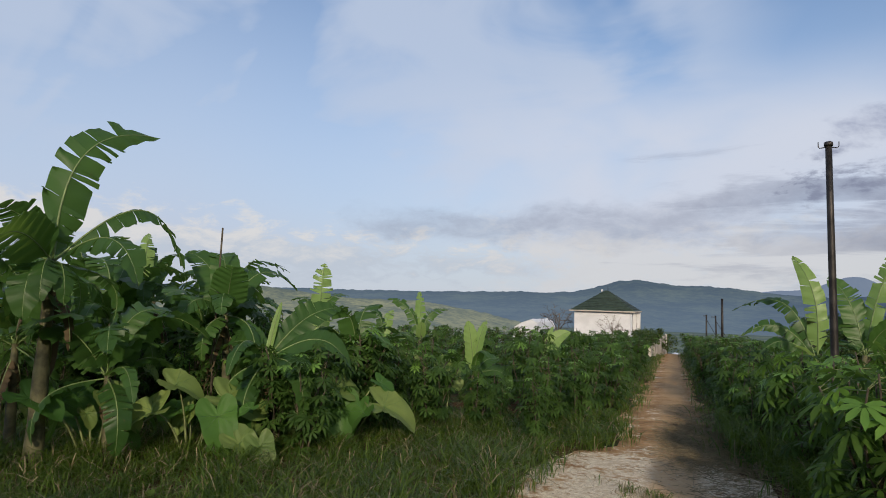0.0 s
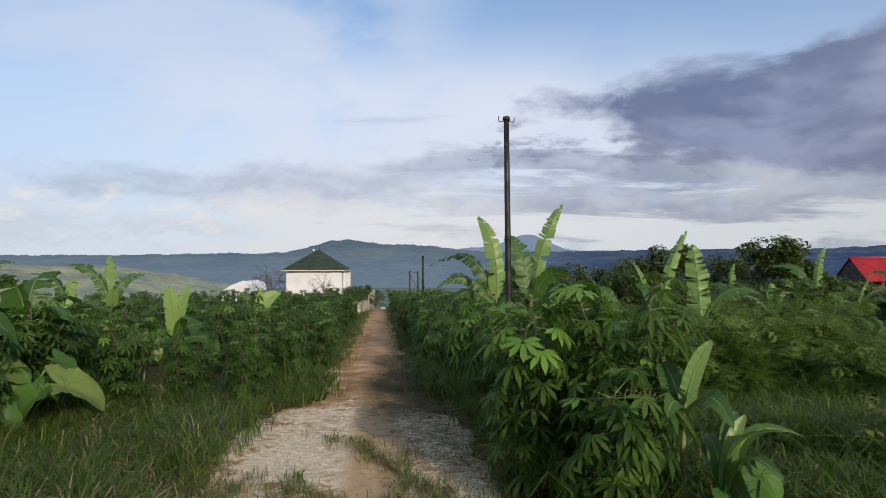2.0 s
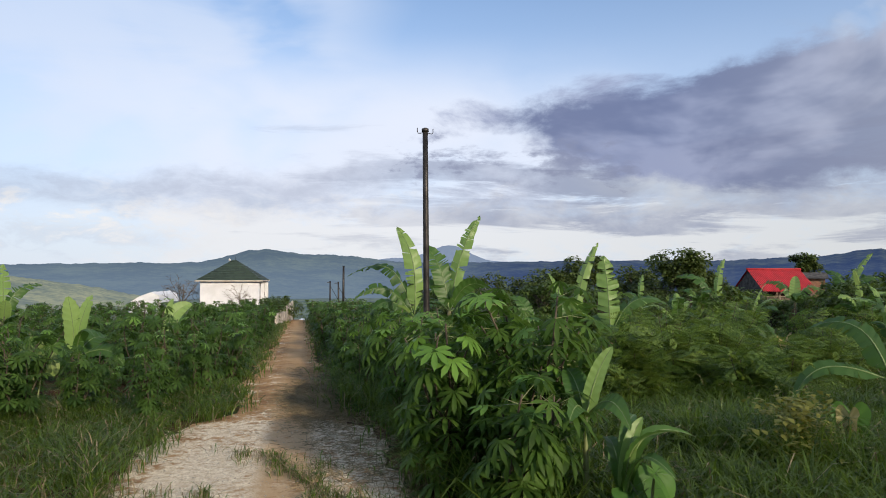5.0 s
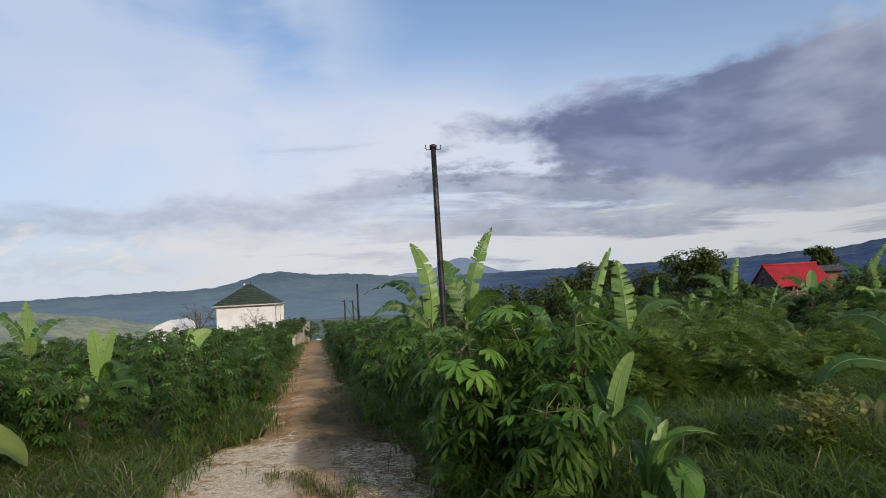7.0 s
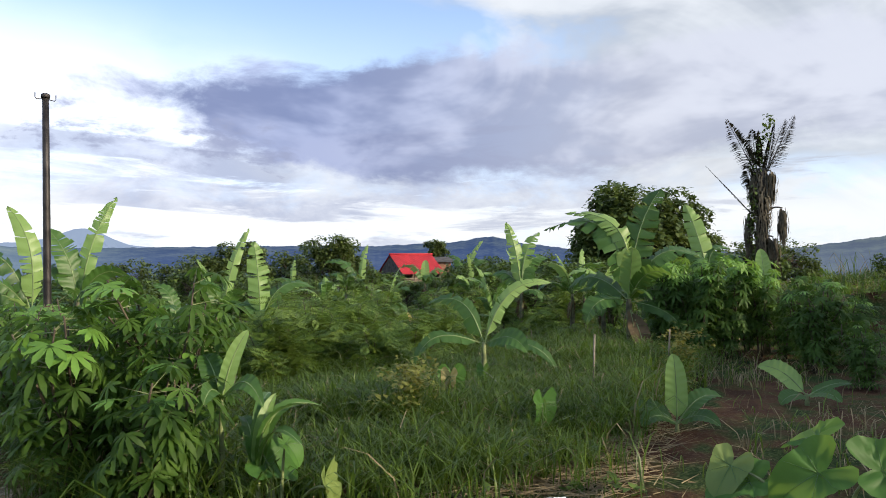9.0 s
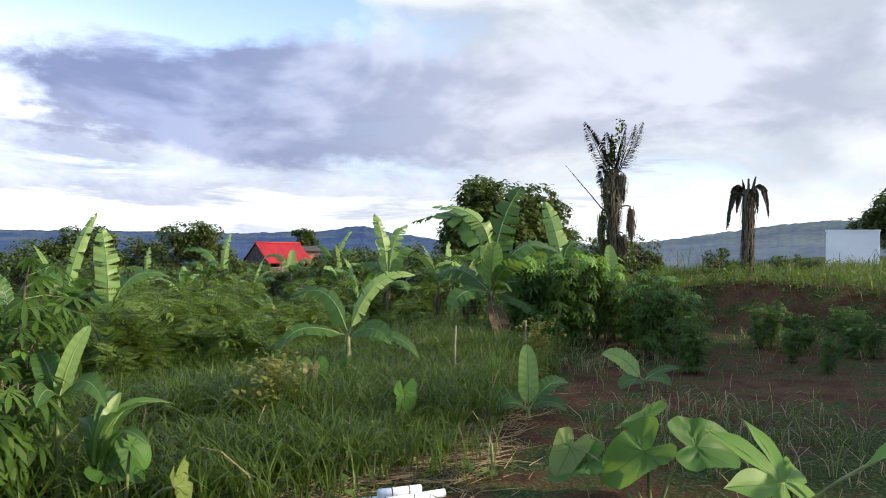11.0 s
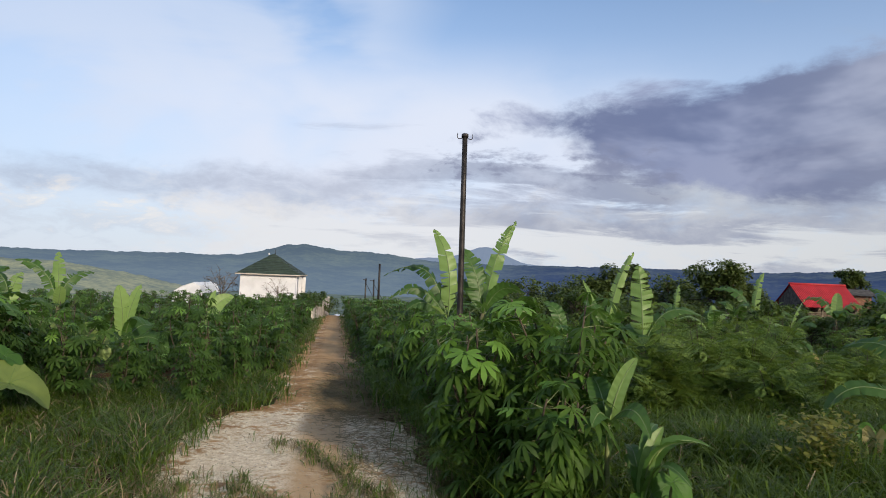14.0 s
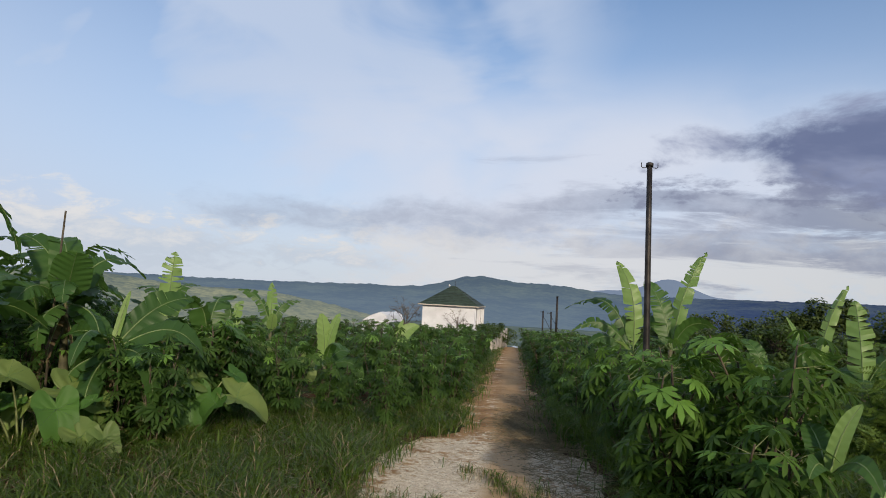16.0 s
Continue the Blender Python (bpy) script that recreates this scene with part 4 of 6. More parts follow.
def off_track(x, y, margin=0.0):
    l, r = track_half(y)
    o = x - track_middle(y)
    return np.where(o < 0, smooth(-o - l, margin - 0.22, margin + 0.12), smooth(o - r, margin - 0.15, margin + 0.15))


def bare(x, y):
    """The patch of bare red soil."""
    return smooth(x, 3.6, 5.0) * smooth(y - 0.30 * (x - 4.0), 2.9, 1.9)


def grow_grass():
    blades("grass", "long green grass on the verge of the track", scatter(100000, lambda x, y: off_track(x, y) * smooth(y, 11.5, 8.5), -12.5, 0.3, 2.4, 12, 0.6), 0.28, GRASS, 0.0047, 1.7, share=0.12, uneven=0.22)
    blades("verge_grass", "green grass along both sides of the track", scatter(42000, lambda x, y: off_track(x, y, -0.22) * smooth(abs(x - track_middle(y)), 2.4, 1.2) * np.where(x < track_middle(y), 1.0, 0.35), -2.0, 4.0, 5, 46, 0.6), 0.21, GRASS, 0.006, 1.6, share=0.12, uneven=0.3)
    blades("meadow_grass", "tall lush green grass filling the plot", scatter(210000, lambda x, y: (1 - bare(x, y)) * off_track(x, y, 0.15) * smooth(y + 0.75 * x, 4.8, 6.6) * smooth(np.hypot(x, y), 14, 9) * smooth(np.hypot(x - 3.9, y - 2.2), 0.35, 0.8), 1.0, 14, 0.4, 14, 0.7), 0.47, GRASS, 0.0056, 1.5, share=0.03, uneven=0.25)
    blades("far_grass", "green grass and weeds between bushes", scatter(45000, lambda x, y: (1 - bare(x, y)) * smooth(np.hypot(x, y), 8, 13), 4, 30, -2, 32, 0.5), 0.36, GRASS, 0.012, 1.3, share=0.1, uneven=0.2)
    blades("bank_grass", "green grass on top of the cut bank", scatter(26000, lambda x, y: smooth(bank(x, y), 0.7, 0.95), 14, 32, -6, 12, 0.7), 0.36, GRASS, 0.0075, 1.3, share=0.12, uneven=0.4)
    blades("tall_bank_grass", "tall grass tufts on the terrace", scatter(5200, lambda x, y: smooth(bank(x, y), 0.7, 0.95) * np.maximum(smooth(np.hypot(x - 20.5, y - 0.2), 1.4, 0.5), 0.6 * smooth(np.hypot(x - 19.5, y - 3.6), 1.8, 0.6)), 16, 24, -3, 7, 0.6), 0.75, GRASS, 0.007, 1.0, share=0.15, uneven=0.3)
    blades("thin_weeds", "thin dry weeds on bare soil", scatter(16000, lambda x, y: bare(x, y) * (0.06 + 0.9 * smooth(np.sin(x * 0.9 + 2) * np.sin(y * 1.1 + 0.7), 0.1, 0.5)) * (1 - smooth(bank(x, y), 0.02, 0.2)), 3.5, 16, -6, 6, 0.85), 0.26, GRASS, 0.005, 1.5, share=0.5)
    blades("tuft_on_track", "short grass tufts on the track", scatter(44000, lambda x, y: 0.35 * smooth(np.sin(x * 3.7 + 1.3 * np.sin(y * 1.9)) + np.sin(y * 3.1 + 1.7 * np.sin(x * 2.3)), 0.5, 1.5) * smooth(abs(y - 5.4), 2.6, 1.2) + 0.75 * smooth(y + 0.35 * np.sin(x * 3.1 + 0.8) + 0.2 * np.sin(x * 7) + 0.2 * x, 5.6, 4.9), -1.6, 1.6, 2.6, 8, 0.7), 0.105, GRASS, 0.0038, 1.7, share=0.45)
    blades("short_grass", "short grass and bare earth at the end of the track", scatter(14000, lambda x, y: smooth(np.sin(x * 1.7) * np.sin(y * 1.9 + 1), -0.6, 0.3) * smooth(x, 4.2, 3.2), -5, 4.2, -6, 3, 0.7), 0.14, GRASS, 0.006, 1.0, share=0.2)


def weeds(name, label, places, size, mat):
    """Low broad-leaved weeds: a few leaves round each place."""
    per = 7
    n = len(places)
    soup = Soup()
    at = np.repeat(places, per, 0) + rng.normal(0, 0.03, (n * per, 3)) * np.array([1, 1, 0.3])
    at[:, 2] += rng.uniform(0.0, 1.0, n * per) * np.repeat(size * rng.uniform(0.5, 2.6, n), per)
    turn = frames(random_ways(n * per, -25, 45)) * (np.repeat(size * rng.uniform(0.6, 1.3, n), per) * rng.uniform(0.6, 1.2, n * per))[:, None, None]
    soup.many(*LEAF_QUAD, turn, at)
    tagged(new(name, soup.mesh(name, mat)), label, "weeds", kind="stuff")


def grow_weeds():
    weeds("verge_weeds", "low broad-leaved weeds among the verge grass", scatter(7000, lambda x, y: off_track(x, y, 0.1) * smooth(y, 13, 9) * (0.25 + 0.75 * smooth(np.sin(x * 1.9) * np.sin(y * 1.4 + 2), -0.1, 0.4)), -12, 0.5, 3.0, 13, 0.3), 0.07, GRASS)
    weeds("hedge_weeds", "green weeds at the foot of the hedges", scatter(14000, lambda x, y: off_track(x, y, 0.12) * smooth(abs(x - track_middle(y) - 0.1), 2.6, 1.4), -2.4, 4.4, 6, 40, 0.3), 0.075, CASSAVA)
    weeds("meadow_weeds", "broad-leaved weeds mixed into the tall grass", scatter(12000, lambda x, y: (1 - bare(x, y)) * off_track(x, y, 0.2) * smooth(y + 0.75 * x, 4.5, 6.5) * (0.15 + 0.85 * smooth(np.sin(x * 1.3 + 1) * np.sin(y * 1.1), -0.2, 0.5)), 1.2, 15, 0.6, 16, 0.3), 0.085, FERN)
    weeds("far_weeds", "light green scrub between the far bushes", scatter(9000, lambda x, y: smooth(np.hypot(x, y), 11, 15) * (1 - bare(x, y)), 4, 34, -1, 36, 0.3), 0.16, FERN)
    weeds("bank_weeds", "scrubby weeds along the top of the bank", scatter(4000, lambda x, y: smooth(bank(x, y), 0.6, 0.9) * smooth(bank(x + 1.5, y), 0.5, 1.0), 14, 30, -6, 12, 0.4), 0.13, FERN)
    tall = []
    for cx, cy in ((4.65, 4.55), (4.4, 4.3), (8.7, 3.75)):
        p = np.stack([cx + rng.normal(0, 0.13, 90), cy + rng.normal(0, 0.13, 90), 0.62 * rng.uniform(0, 1, 90) ** 1.1], -1)
        p[:, 2] += land(p[:, 0], p[:, 1]) + 0.05
        tall.append(p)
    weeds("yellow_weeds", "yellowing narrow-leaved weeds", np.concatenate(tall), 0.07, YELLOW_WEED)


def litter():
    """Mown stalks that lie on the track and at the edge of the soil patch."""
    soup = Soup()
    n = 9000
    y = np.concatenate([rng.normal(10.3, 0.9, n * 3 // 4), rng.uniform(8.0, 15, n // 8), rng.uniform(5.5, 9, n - n * 3 // 4 - n // 8)])
    x = track_middle(y) + np.concatenate([rng.normal(0.55, 0.26, n * 3 // 4), rng.normal(0.6, 0.3, n // 8), rng.normal(0.85, 0.35, n - n * 3 // 4 - n // 8)])
    a = rng.uniform(0, 6.28, n)
    ln = rng.uniform(0.06, 0.28, n)
    way = np.stack([np.cos(a), np.sin(a), rng.uniform(-0.05, 0.25, n)], -1)
    turn = frames(way) * np.stack([np.full(n, 0.0042), ln, np.full(n, 0.0042)], -1)[:, None]
    heap = 0.05 * np.exp(-((y - 10.0) / 1.2) ** 2 - ((x - track_middle(y) - 0.55) / 0.35) ** 2) * rng.uniform(0, 1, n)
    soup.many(STALK_V, STALK_F, turn, np.stack([x, y, land(x, y) - 0.012 + heap], -1))
    tagged(new("mown_straw", soup.mesh("mown_straw", STRAW)), "dry mown grass stalks scattered on the track", "straw", kind="stuff")
    soup = Soup()
    n = 3000
    x, y = rng.uniform(3.2, 7.5, n), 0
    y = 2.6 + 0.32 * (x - 4.0) + rng.normal(0, 0.35, n)
    a = rng.uniform(0, 6.28, n)
    ln = rng.uniform(0.15, 0.5, n)
    way = np.stack([np.cos(a), np.sin(a), rng.uniform(-0.1, 0.35, n)], -1)
    turn = frames(way) * np.stack([np.full(n, 0.005), ln, np.full(n, 0.005)], -1)[:, None]
    soup.many(STALK_V, STALK_F, turn, np.stack([x, y, land(x, y) + 0.01 - 0.05 * (np.hypot(x - 3.86, y - 2.36) < 0.4)], -1))
    tagged(new("trampled_straw", soup.mesh("trampled_straw", STRAW)), "flattened dry grass at the edge of the soil", "straw", kind="stuff")
    # crushed stones
    soup = Soup()
    base = np.array([(1, 0, 0), (-1, 0, 0), (0, 1, 0), (0, -1, 0), (0, 0, 0.7), (0, 0, -0.5)], float)
    face = np.array([(0, 2, 4), (2, 1, 4), (1, 3, 4), (3, 0, 4), (2, 0, 5), (1, 2, 5), (3, 1, 5), (0, 3, 5)])
    n = 1800
    y = 3.8 + 7 * rng.beta(1.6, 2.4, n)
    l, r = track_half(y)
    x = track_middle(y) + np.where(rng.uniform(0, 1, n) < 0.7, -l * rng.uniform(0, 1.02, n), r * rng.uniform(0, 1, n))
    turn = frames(random_ways(n, -20, 20)) * (rng.uniform(0.004, 0.017, n) * rng.uniform(0.2, 1, n) ** 1.5)[:, None, None]
    soup.many(base, face, turn, np.stack([x, y, land(x, y) - 0.012], -1))
    tagged(new("gravel", soup.mesh("gravel", STONE, smooth=False)), "pale crushed limestone gravel on the track", "gravel", kind="stuff")


def feather_bush(x, y, high, wide, fronds, label, mat=None):
    """A shrub of fine pinnate fronds."""
    ob = thing("feathery_shrub", label, "shrub", x, y, turn=rng.uniform(0, 360), group="feathery shrubs")
    wood, green = Soup(), Soup()
    way = random_ways(fronds, 25, 88)
    reach = rng.uniform(0.45, 1.0, fronds)
    for i in range(fronds):
        t = np.linspace(0, 1, 6)[:, None]
        end = way[i] * np.array([wide, wide, high]) * reach[i]
        p = end * t + np.array([0, 0, -0.18 * wide]) * t ** 3
        if i % 4 == 0:
            wood.add(*tube(p, np.linspace(0.010, 0.003, 6), 4))
        for k in range(8):
            s = rng.uniform(0.35, 1.0)
            a = np.array([np.interp(s, t[:, 0], p[:, q]) for q in range(3)])
            d = random_ways(1, -25, 35)[0]
            ln = rng.uniform(0.18, 0.34)
            u = np.linspace(0.1, 1, 9)
            axis = a + d * ln * u[:, None] - np.array([0, 0, 0.05]) * (u[:, None] ** 2)
            sd = np.cross(d, [0, 0, 1.0])
            sd /= np.linalg.norm(sd) + 1e-6
            roll = rng.uniform(-1.1, 1.1)
            sd = sd * math.cos(roll) + np.cross(sd, d) * math.sin(roll)
            w = 0.066 * np.sin(np.pi * (0.15 + 0.8 * u))[:, None]
            v = np.stack([axis, axis + sd * w + d * 0.010, axis + sd * w * 0.8 + d * 0.036, axis - sd * w + d * 0.008, axis - sd * w * 0.8 + d * 0.036], 1).reshape(-1, 3)
            f = (np.array([(0, 1, 2), (0, 4, 3)])[None] + (np.arange(9) * 5)[:, None, None]).reshape(-1, 3)
            green.add(v, f)
    part("wood", wood.mesh("wood", BARK), ob)
    part("foliage", green.mesh("foliage", mat or FERN), ob)
    return ob


LEAF_QUAD = (np.array([(0, 0, 0), (-0.32, 0.5, 0.08), (0.32, 0.5, 0.08), (0, 1, -0.1)], float), np.array([(0, 2, 1), (1, 2, 3)]))


def tree_meshes(high, wide, crown_low, clumps, per, leaf, bare_twigs=False, seed=0, mat=None):
    """Trunk, limbs and crown of a broad-leaved tree; the crown is made of leaf clumps at the limbs' ends, with gaps."""
    r = np.random.default_rng(seed)
    wood, crown = Soup(), Soup()
    t = np.linspace(0, 1, 7)
    trunk = np.stack([0.12 * np.sin(t * 3), 0.1 * np.sin(t * 4 + 1), t * high * 0.72], -1)
    wood.add(*tube(trunk, np.linspace(0.045, 0.018, 7) * high * (0.35 if bare_twigs else 0.55), 8))
    for i in range(clumps):
        a = r.uniform(0, 2 * np.pi)
        e = r.uniform(-0.15, 1.0)
        rad = wide * 0.5 * math.sqrt(max(0.05, 1 - e * e * 0.75)) * r.uniform(0.55, 1.0)
        c = np.array([math.cos(a) * rad, math.sin(a) * rad, crown_low + (high - crown_low) * (0.18 + 0.78 * max(e, 0) * r.uniform(0.75, 1.0))])
        s = r.uniform(0.3, 0.85)
        foot = np.array([np.interp(s, t, trunk[:, k]) for k in range(3)])
        u = np.linspace(0, 1, 5)[:, None]
        limb = foot * (1 - u) + c * u + np.array([0, 0, 0.12 * rad]) * np.sin(np.pi * u)
        wood.add(*tube(limb, np.linspace(0.022, 0.005, 5) * high * (0.28 if bare_twigs else 0.5), 5))
        if bare_twigs:
            for q in range(11):
                s2 = r.uniform(0.4, 1)
                b = np.array([np.interp(s2, u[:, 0], limb[:, k]) for k in range(3)])
                d = r.normal(0, 1, 3) * np.array([1, 1, 0.6]) + np.array([0, 0, 0.6])
                d *= r.uniform(0.25, 0.5) * wide * 0.3 / np.linalg.norm(d)
                wood.add(*tube(b + d * u, np.linspace(0.010, 0.004, 5) * high * 0.34, 4))
            continue
        blob = wide * r.uniform(0.10, 0.2)
        pos = r.normal(0, 1, (per, 3))
        pos = pos / np.linalg.norm(pos, axis=1, keepdims=True) * (r.uniform(0.35, 1.0, (per, 1)) ** 0.5) * blob * np.array([1, 1, 0.75]) + c
        a2, e2 = r.uniform(0, 6.28, per), r.uniform(-0.9, 0.5, per)
        way = np.stack([np.cos(a2) * np.cos(e2), np.sin(a2) * np.cos(e2), np.sin(e2)], -1)
        turn = frames(way) * (leaf * r.uniform(0.6, 1.2, per))[:, None, None]
        crown.many(*LEAF_QUAD, turn, pos)
    return wood.mesh("tree_wood", TWIG if bare_twigs else BARK), None if bare_twigs else crown.mesh("tree_crown", mat or TREE_LEAF)


def tree(meshes, x, y, turn, scale, label, z=None, group="trees behind the plot"):
    ob = thing("tree", label, "tree", x, y, z, turn, group, scale)
    ob.location.z -= 0.1
    part("trunk", meshes[0], ob)
    if meshes[1]:
        part("crown", meshes[1], ob)


def shrub(meshes, x, y, turn, scale):
    ob = thing("shrub", "rounded leafy green shrub in the thicket", "shrub", x, y, None, turn, "shrubs in the thicket", scale)
    ob.location.z -= 0.05
    part("wood", meshes[0], ob)
    part("crown", meshes[1], ob)


def frond(heading, elev, length, droop, leaflets, leaf_len, dead, hang, twist=62.0):
    """Palm frond that leaves the crown by heading and elevation and arches down; leaflets hang from both sides."""
    h, e = radians(heading), radians(elev)
    out = np.array([math.sin(h), math.cos(h), 0.0])
    side = np.array([math.cos(h), -math.sin(h), 0.0])
    t = np.linspace(0, 1, 14)[:, None]
    rib = length * ((out * math.cos(e) + np.array([0, 0, math.sin(e)])) * t * (1 - 0.3 * min(droop, 1.2) * t) - np.array([0, 0, droop]) * t ** 2.2)
    way = np.gradient(rib, axis=0)
    way /= np.linalg.norm(way, axis=1, keepdims=True)
    soup = Soup()
    soup.add(*tube(rib, np.linspace(0.024, 0.006, 14), 5), 1)
    for i in range(leaflets):
        s = 0.15 + 0.83 * i / leaflets
        p = np.array([np.interp(s, t[:, 0], rib[:, k]) for k in range(3)])
        w = np.array([np.interp(s, t[:, 0], way[:, k]) for k in range(3)])
        for sg in (-1, 1):
            if dead and rng.uniform() < 0.2:
                continue
            ln = leaf_len * math.sin(math.pi * min(1, 0.25 + 0.72 * s)) * rng.uniform(0.75, 1.1)
            across = side * math.cos(radians(twist)) + np.cross(w, side) * math.sin(radians(twist))
            d = sg * across * (1 - 0.6 * hang) + w * 0.6 + np.array([0, 0, -hang])
            d = d / np.linalg.norm(d) * ln
            b = np.cross(d, [0.3, 0.2, 1.0])
            b = b / (np.linalg.norm(b) + 1e-6) * 0.034
            m = p + d * 0.5
            soup.add([p, m - b, m + b, p + d + np.array([0, 0, -0.2 * ln])], [(0, 1, 2), (1, 3, 2)])
    return soup.mesh("palm_frond", DEAD_STRIP if dead else TREE_LEAF, PALM_BARK)


def palm(x, y, trunk_h, z, label, fronds, thick, skirt, clumps=(), vine=()):
    """Fronds: heading, elevation, length, droop, dead, hang, height up the trunk. Clumps of folded dead fronds: heading, distance out, top, width, drop.
    Vine: lines of climbing leaves from one place to another."""
    ob = thing("palm_tree", label, "palm tree", x, y, z, group="withered palms")
    t = np.linspace(0, 1, 22)
    line = np.stack([0.06 * np.sin(t * 2.5), 0 * t, trunk_h * t - 0.2 * (1 - t)], -1)
    part("trunk", mesh_of("trunk", *tube(line, thick * (0.95 + 0.12 * np.sin(t * 3) + 0.08 * np.sin(t * 60)), 11), PALM_BARK), ob)
    # old leaf bases and dead strips hang close round the trunk
    soup = Soup()
    for i in range(int(700 * skirt)):
        h = (0.12 + 0.86 * rng.beta(1.6, 1.2)) * trunk_h
        a, lump = rng.uniform(0, 6.28), 0.5 + 0.5 * math.sin(h * 2.3 + 1.0)
        out = np.array([math.cos(a), math.sin(a), 0])
        p = out * thick * 0.85 + np.array([0, 0, h])
        wide, fall = rng.uniform(0.03, 0.22) * (0.4 + lump) * min(1.0, skirt), rng.uniform(0.2, 0.7)
        q = p + out * wide * 0.7 + np.array([0, 0, rng.uniform(-0.05, 0.1)])
        e = p + out * wide + np.array([rng.normal(0, 0.05), rng.normal(0, 0.05), -fall])
        b = np.array([-out[1], out[0], 0]) * rng.uniform(0.008, 0.032)
        soup.add([p - b, p + b, q - b, q + b, e], [(0, 1, 3), (0, 3, 2), (2, 3, 4)])
    part("ragged_sheath", soup.mesh("ragged_sheath", DEAD_STRIP), ob, "ragged dry leaf bases and dead strips")["kind"] = "stuff"
    for heading, far, top, wide, drop in clumps:
        h = radians(heading)
        way = np.array([math.sin(h), math.cos(h), 0])
        c = way * far + np.array([0, 0, top * trunk_h])
        soup = Soup()
        u = np.linspace(0, 1, 7)[:, None]
        arm = np.array([0, 0, top * trunk_h - 0.35]) * (1 - u) + c * u + np.array([0, 0, 0.18]) * np.sin(np.pi * u)
        soup.add(*tube(arm, np.linspace(0.04, 0.025, 7), 6), 1)
        for k in range(150):
            a, r, s0 = rng.uniform(0, 6.28), math.sqrt(rng.uniform(0, 1)), rng.uniform(0, 0.8)
            bulge = math.sin(math.pi * min(1.0, 0.25 + 0.75 * s0))
            p = c + np.array([math.cos(a), math.sin(a), 0]) * r * wide * 0.5 * bulge + np.array([0, 0, -drop * s0])
            e = p + np.array([rng.normal(0, 0.04), rng.normal(0, 0.04), -drop * rng.uniform(0.2, 0.42)])
            b = np.array([math.sin(a), -math.cos(a), 0]) * rng.uniform(0.015, 0.04)
            soup.add([p - b * 0.6, p + b * 0.6, (p + e) / 2 - b, (p + e) / 2 + b, e], [(0, 1, 3), (0, 3, 2), (2, 3, 4)])
        part("folded_frond", soup.mesh("folded_frond", DEAD_STRIP, PALM_BARK), ob, "folded dead frond hanging in a thick bundle")
    for p, q, n, wide in vine:
        s0 = rng.uniform(0, 1, n)[:, None]
        at = np.array(p) * (1 - s0) + np.array(q) * s0 + rng.normal(0, 1, (n, 3)) * wide
        soup = Soup()
        soup.many(*LEAF_QUAD, frames(random_ways(n, -70, 20)) * rng.uniform(0.10, 0.2, n)[:, None, None], at)
        part("climbing_vine", soup.mesh("climbing_vine", SCRUB_LEAF), ob, "light green climbing vine")["kind"] = "stuff"
    for heading, elev, length, droop, dead, hang, at in fronds:
        h = radians(heading)
        m = pose(math.sin(h) * thick * 0.6, math.cos(h) * thick * 0.6, at * trunk_h)
        part("frond", frond(heading, elev, length, droop, 56, 0.05 if hang > 0.9 else 0.24 if hang > 0.7 else 0.5, dead, hang), ob, "dead brown hanging frond" if dead else "", m)


# ---------------------------------------------------------------- built things
def utility_pole():
    x, y = 3.12, 11.80
    top = 4.26
    ob = thing("utility_pole", "slender dark steel pole with two hooks at its top", "pole", x, y)
    h = top - float(land(x, y))
    part("shaft", mesh_of("shaft", *tube([(0, 0, -0.3), (-0.012, 0, h * 0.25), (-0.035, 0, h * 0.7), (-0.05, 0, h)], [0.064, 0.06, 0.054, 0.05], 14), STEEL), ob)
    part("lower_sleeve", mesh_of("lower_sleeve", *tube([(0, 0, -0.3), (-0.013, 0, h * 0.27)], [0.069, 0.064], 14), RUST), ob, "rust-brown lower sleeve")
    part("cap", mesh_of("cap", *tube([(-0.05, 0, h - 0.03), (-0.05, 0, h + 0.03), (-0.05, 0, h + 0.045)], [0.068, 0.068, 0.04], 14), STEEL), ob)
    for s in (-1, 1):
        p = [(-0.05 + s * 0.05, 0, h - 0.05), (-0.05 + s * 0.13, 0, h - 0.06), (-0.05 + s * 0.15, 0, h - 0.03), (-0.05 + s * 0.15, 0, h + 0.04)]
        part("hook", mesh_of("hook", *tube(p, [0.008] * 4, 6), STEEL), ob)


def far_poles():
    for x, y, top, arm, lean in ((6.36, 59.3, 2.15, 0.0, 0.0), (7.22, 84.6, 0.46, 0.35, 0.0), (8.35, 84.5, 0.36, 0.5, -0.12)):
        z = float(land(x, y))
        ob = thing("utility_pole", "distant thin dark utility pole beside the track", "pole", x, y, z, group="poles along the track")
        h = top - z
        part("shaft", mesh_of("shaft", *tube([(0, 0, -0.3), (lean * 0.5, 0, h * 0.6), (lean, 0, h)], [0.11, 0.10, 0.09], 10), STEEL), ob)
        part("cap", mesh_of("cap", *tube([(lean, 0, h - 0.02), (lean, 0, h + 0.06)], [0.11, 0.10], 10), STEEL), ob)
        if arm:
            part("cross_arm", bm_mesh("cross_arm", box((arm, 0.08, 0.08), (lean - arm / 2, 0, h - 0.1), 0.01), STEEL), ob)
            part("stay", mesh_of("stay", *tube([(lean, 0, h - 0.5), (1.4, 0, h - 3.0)], [0.03, 0.03], 6), STEEL), ob)


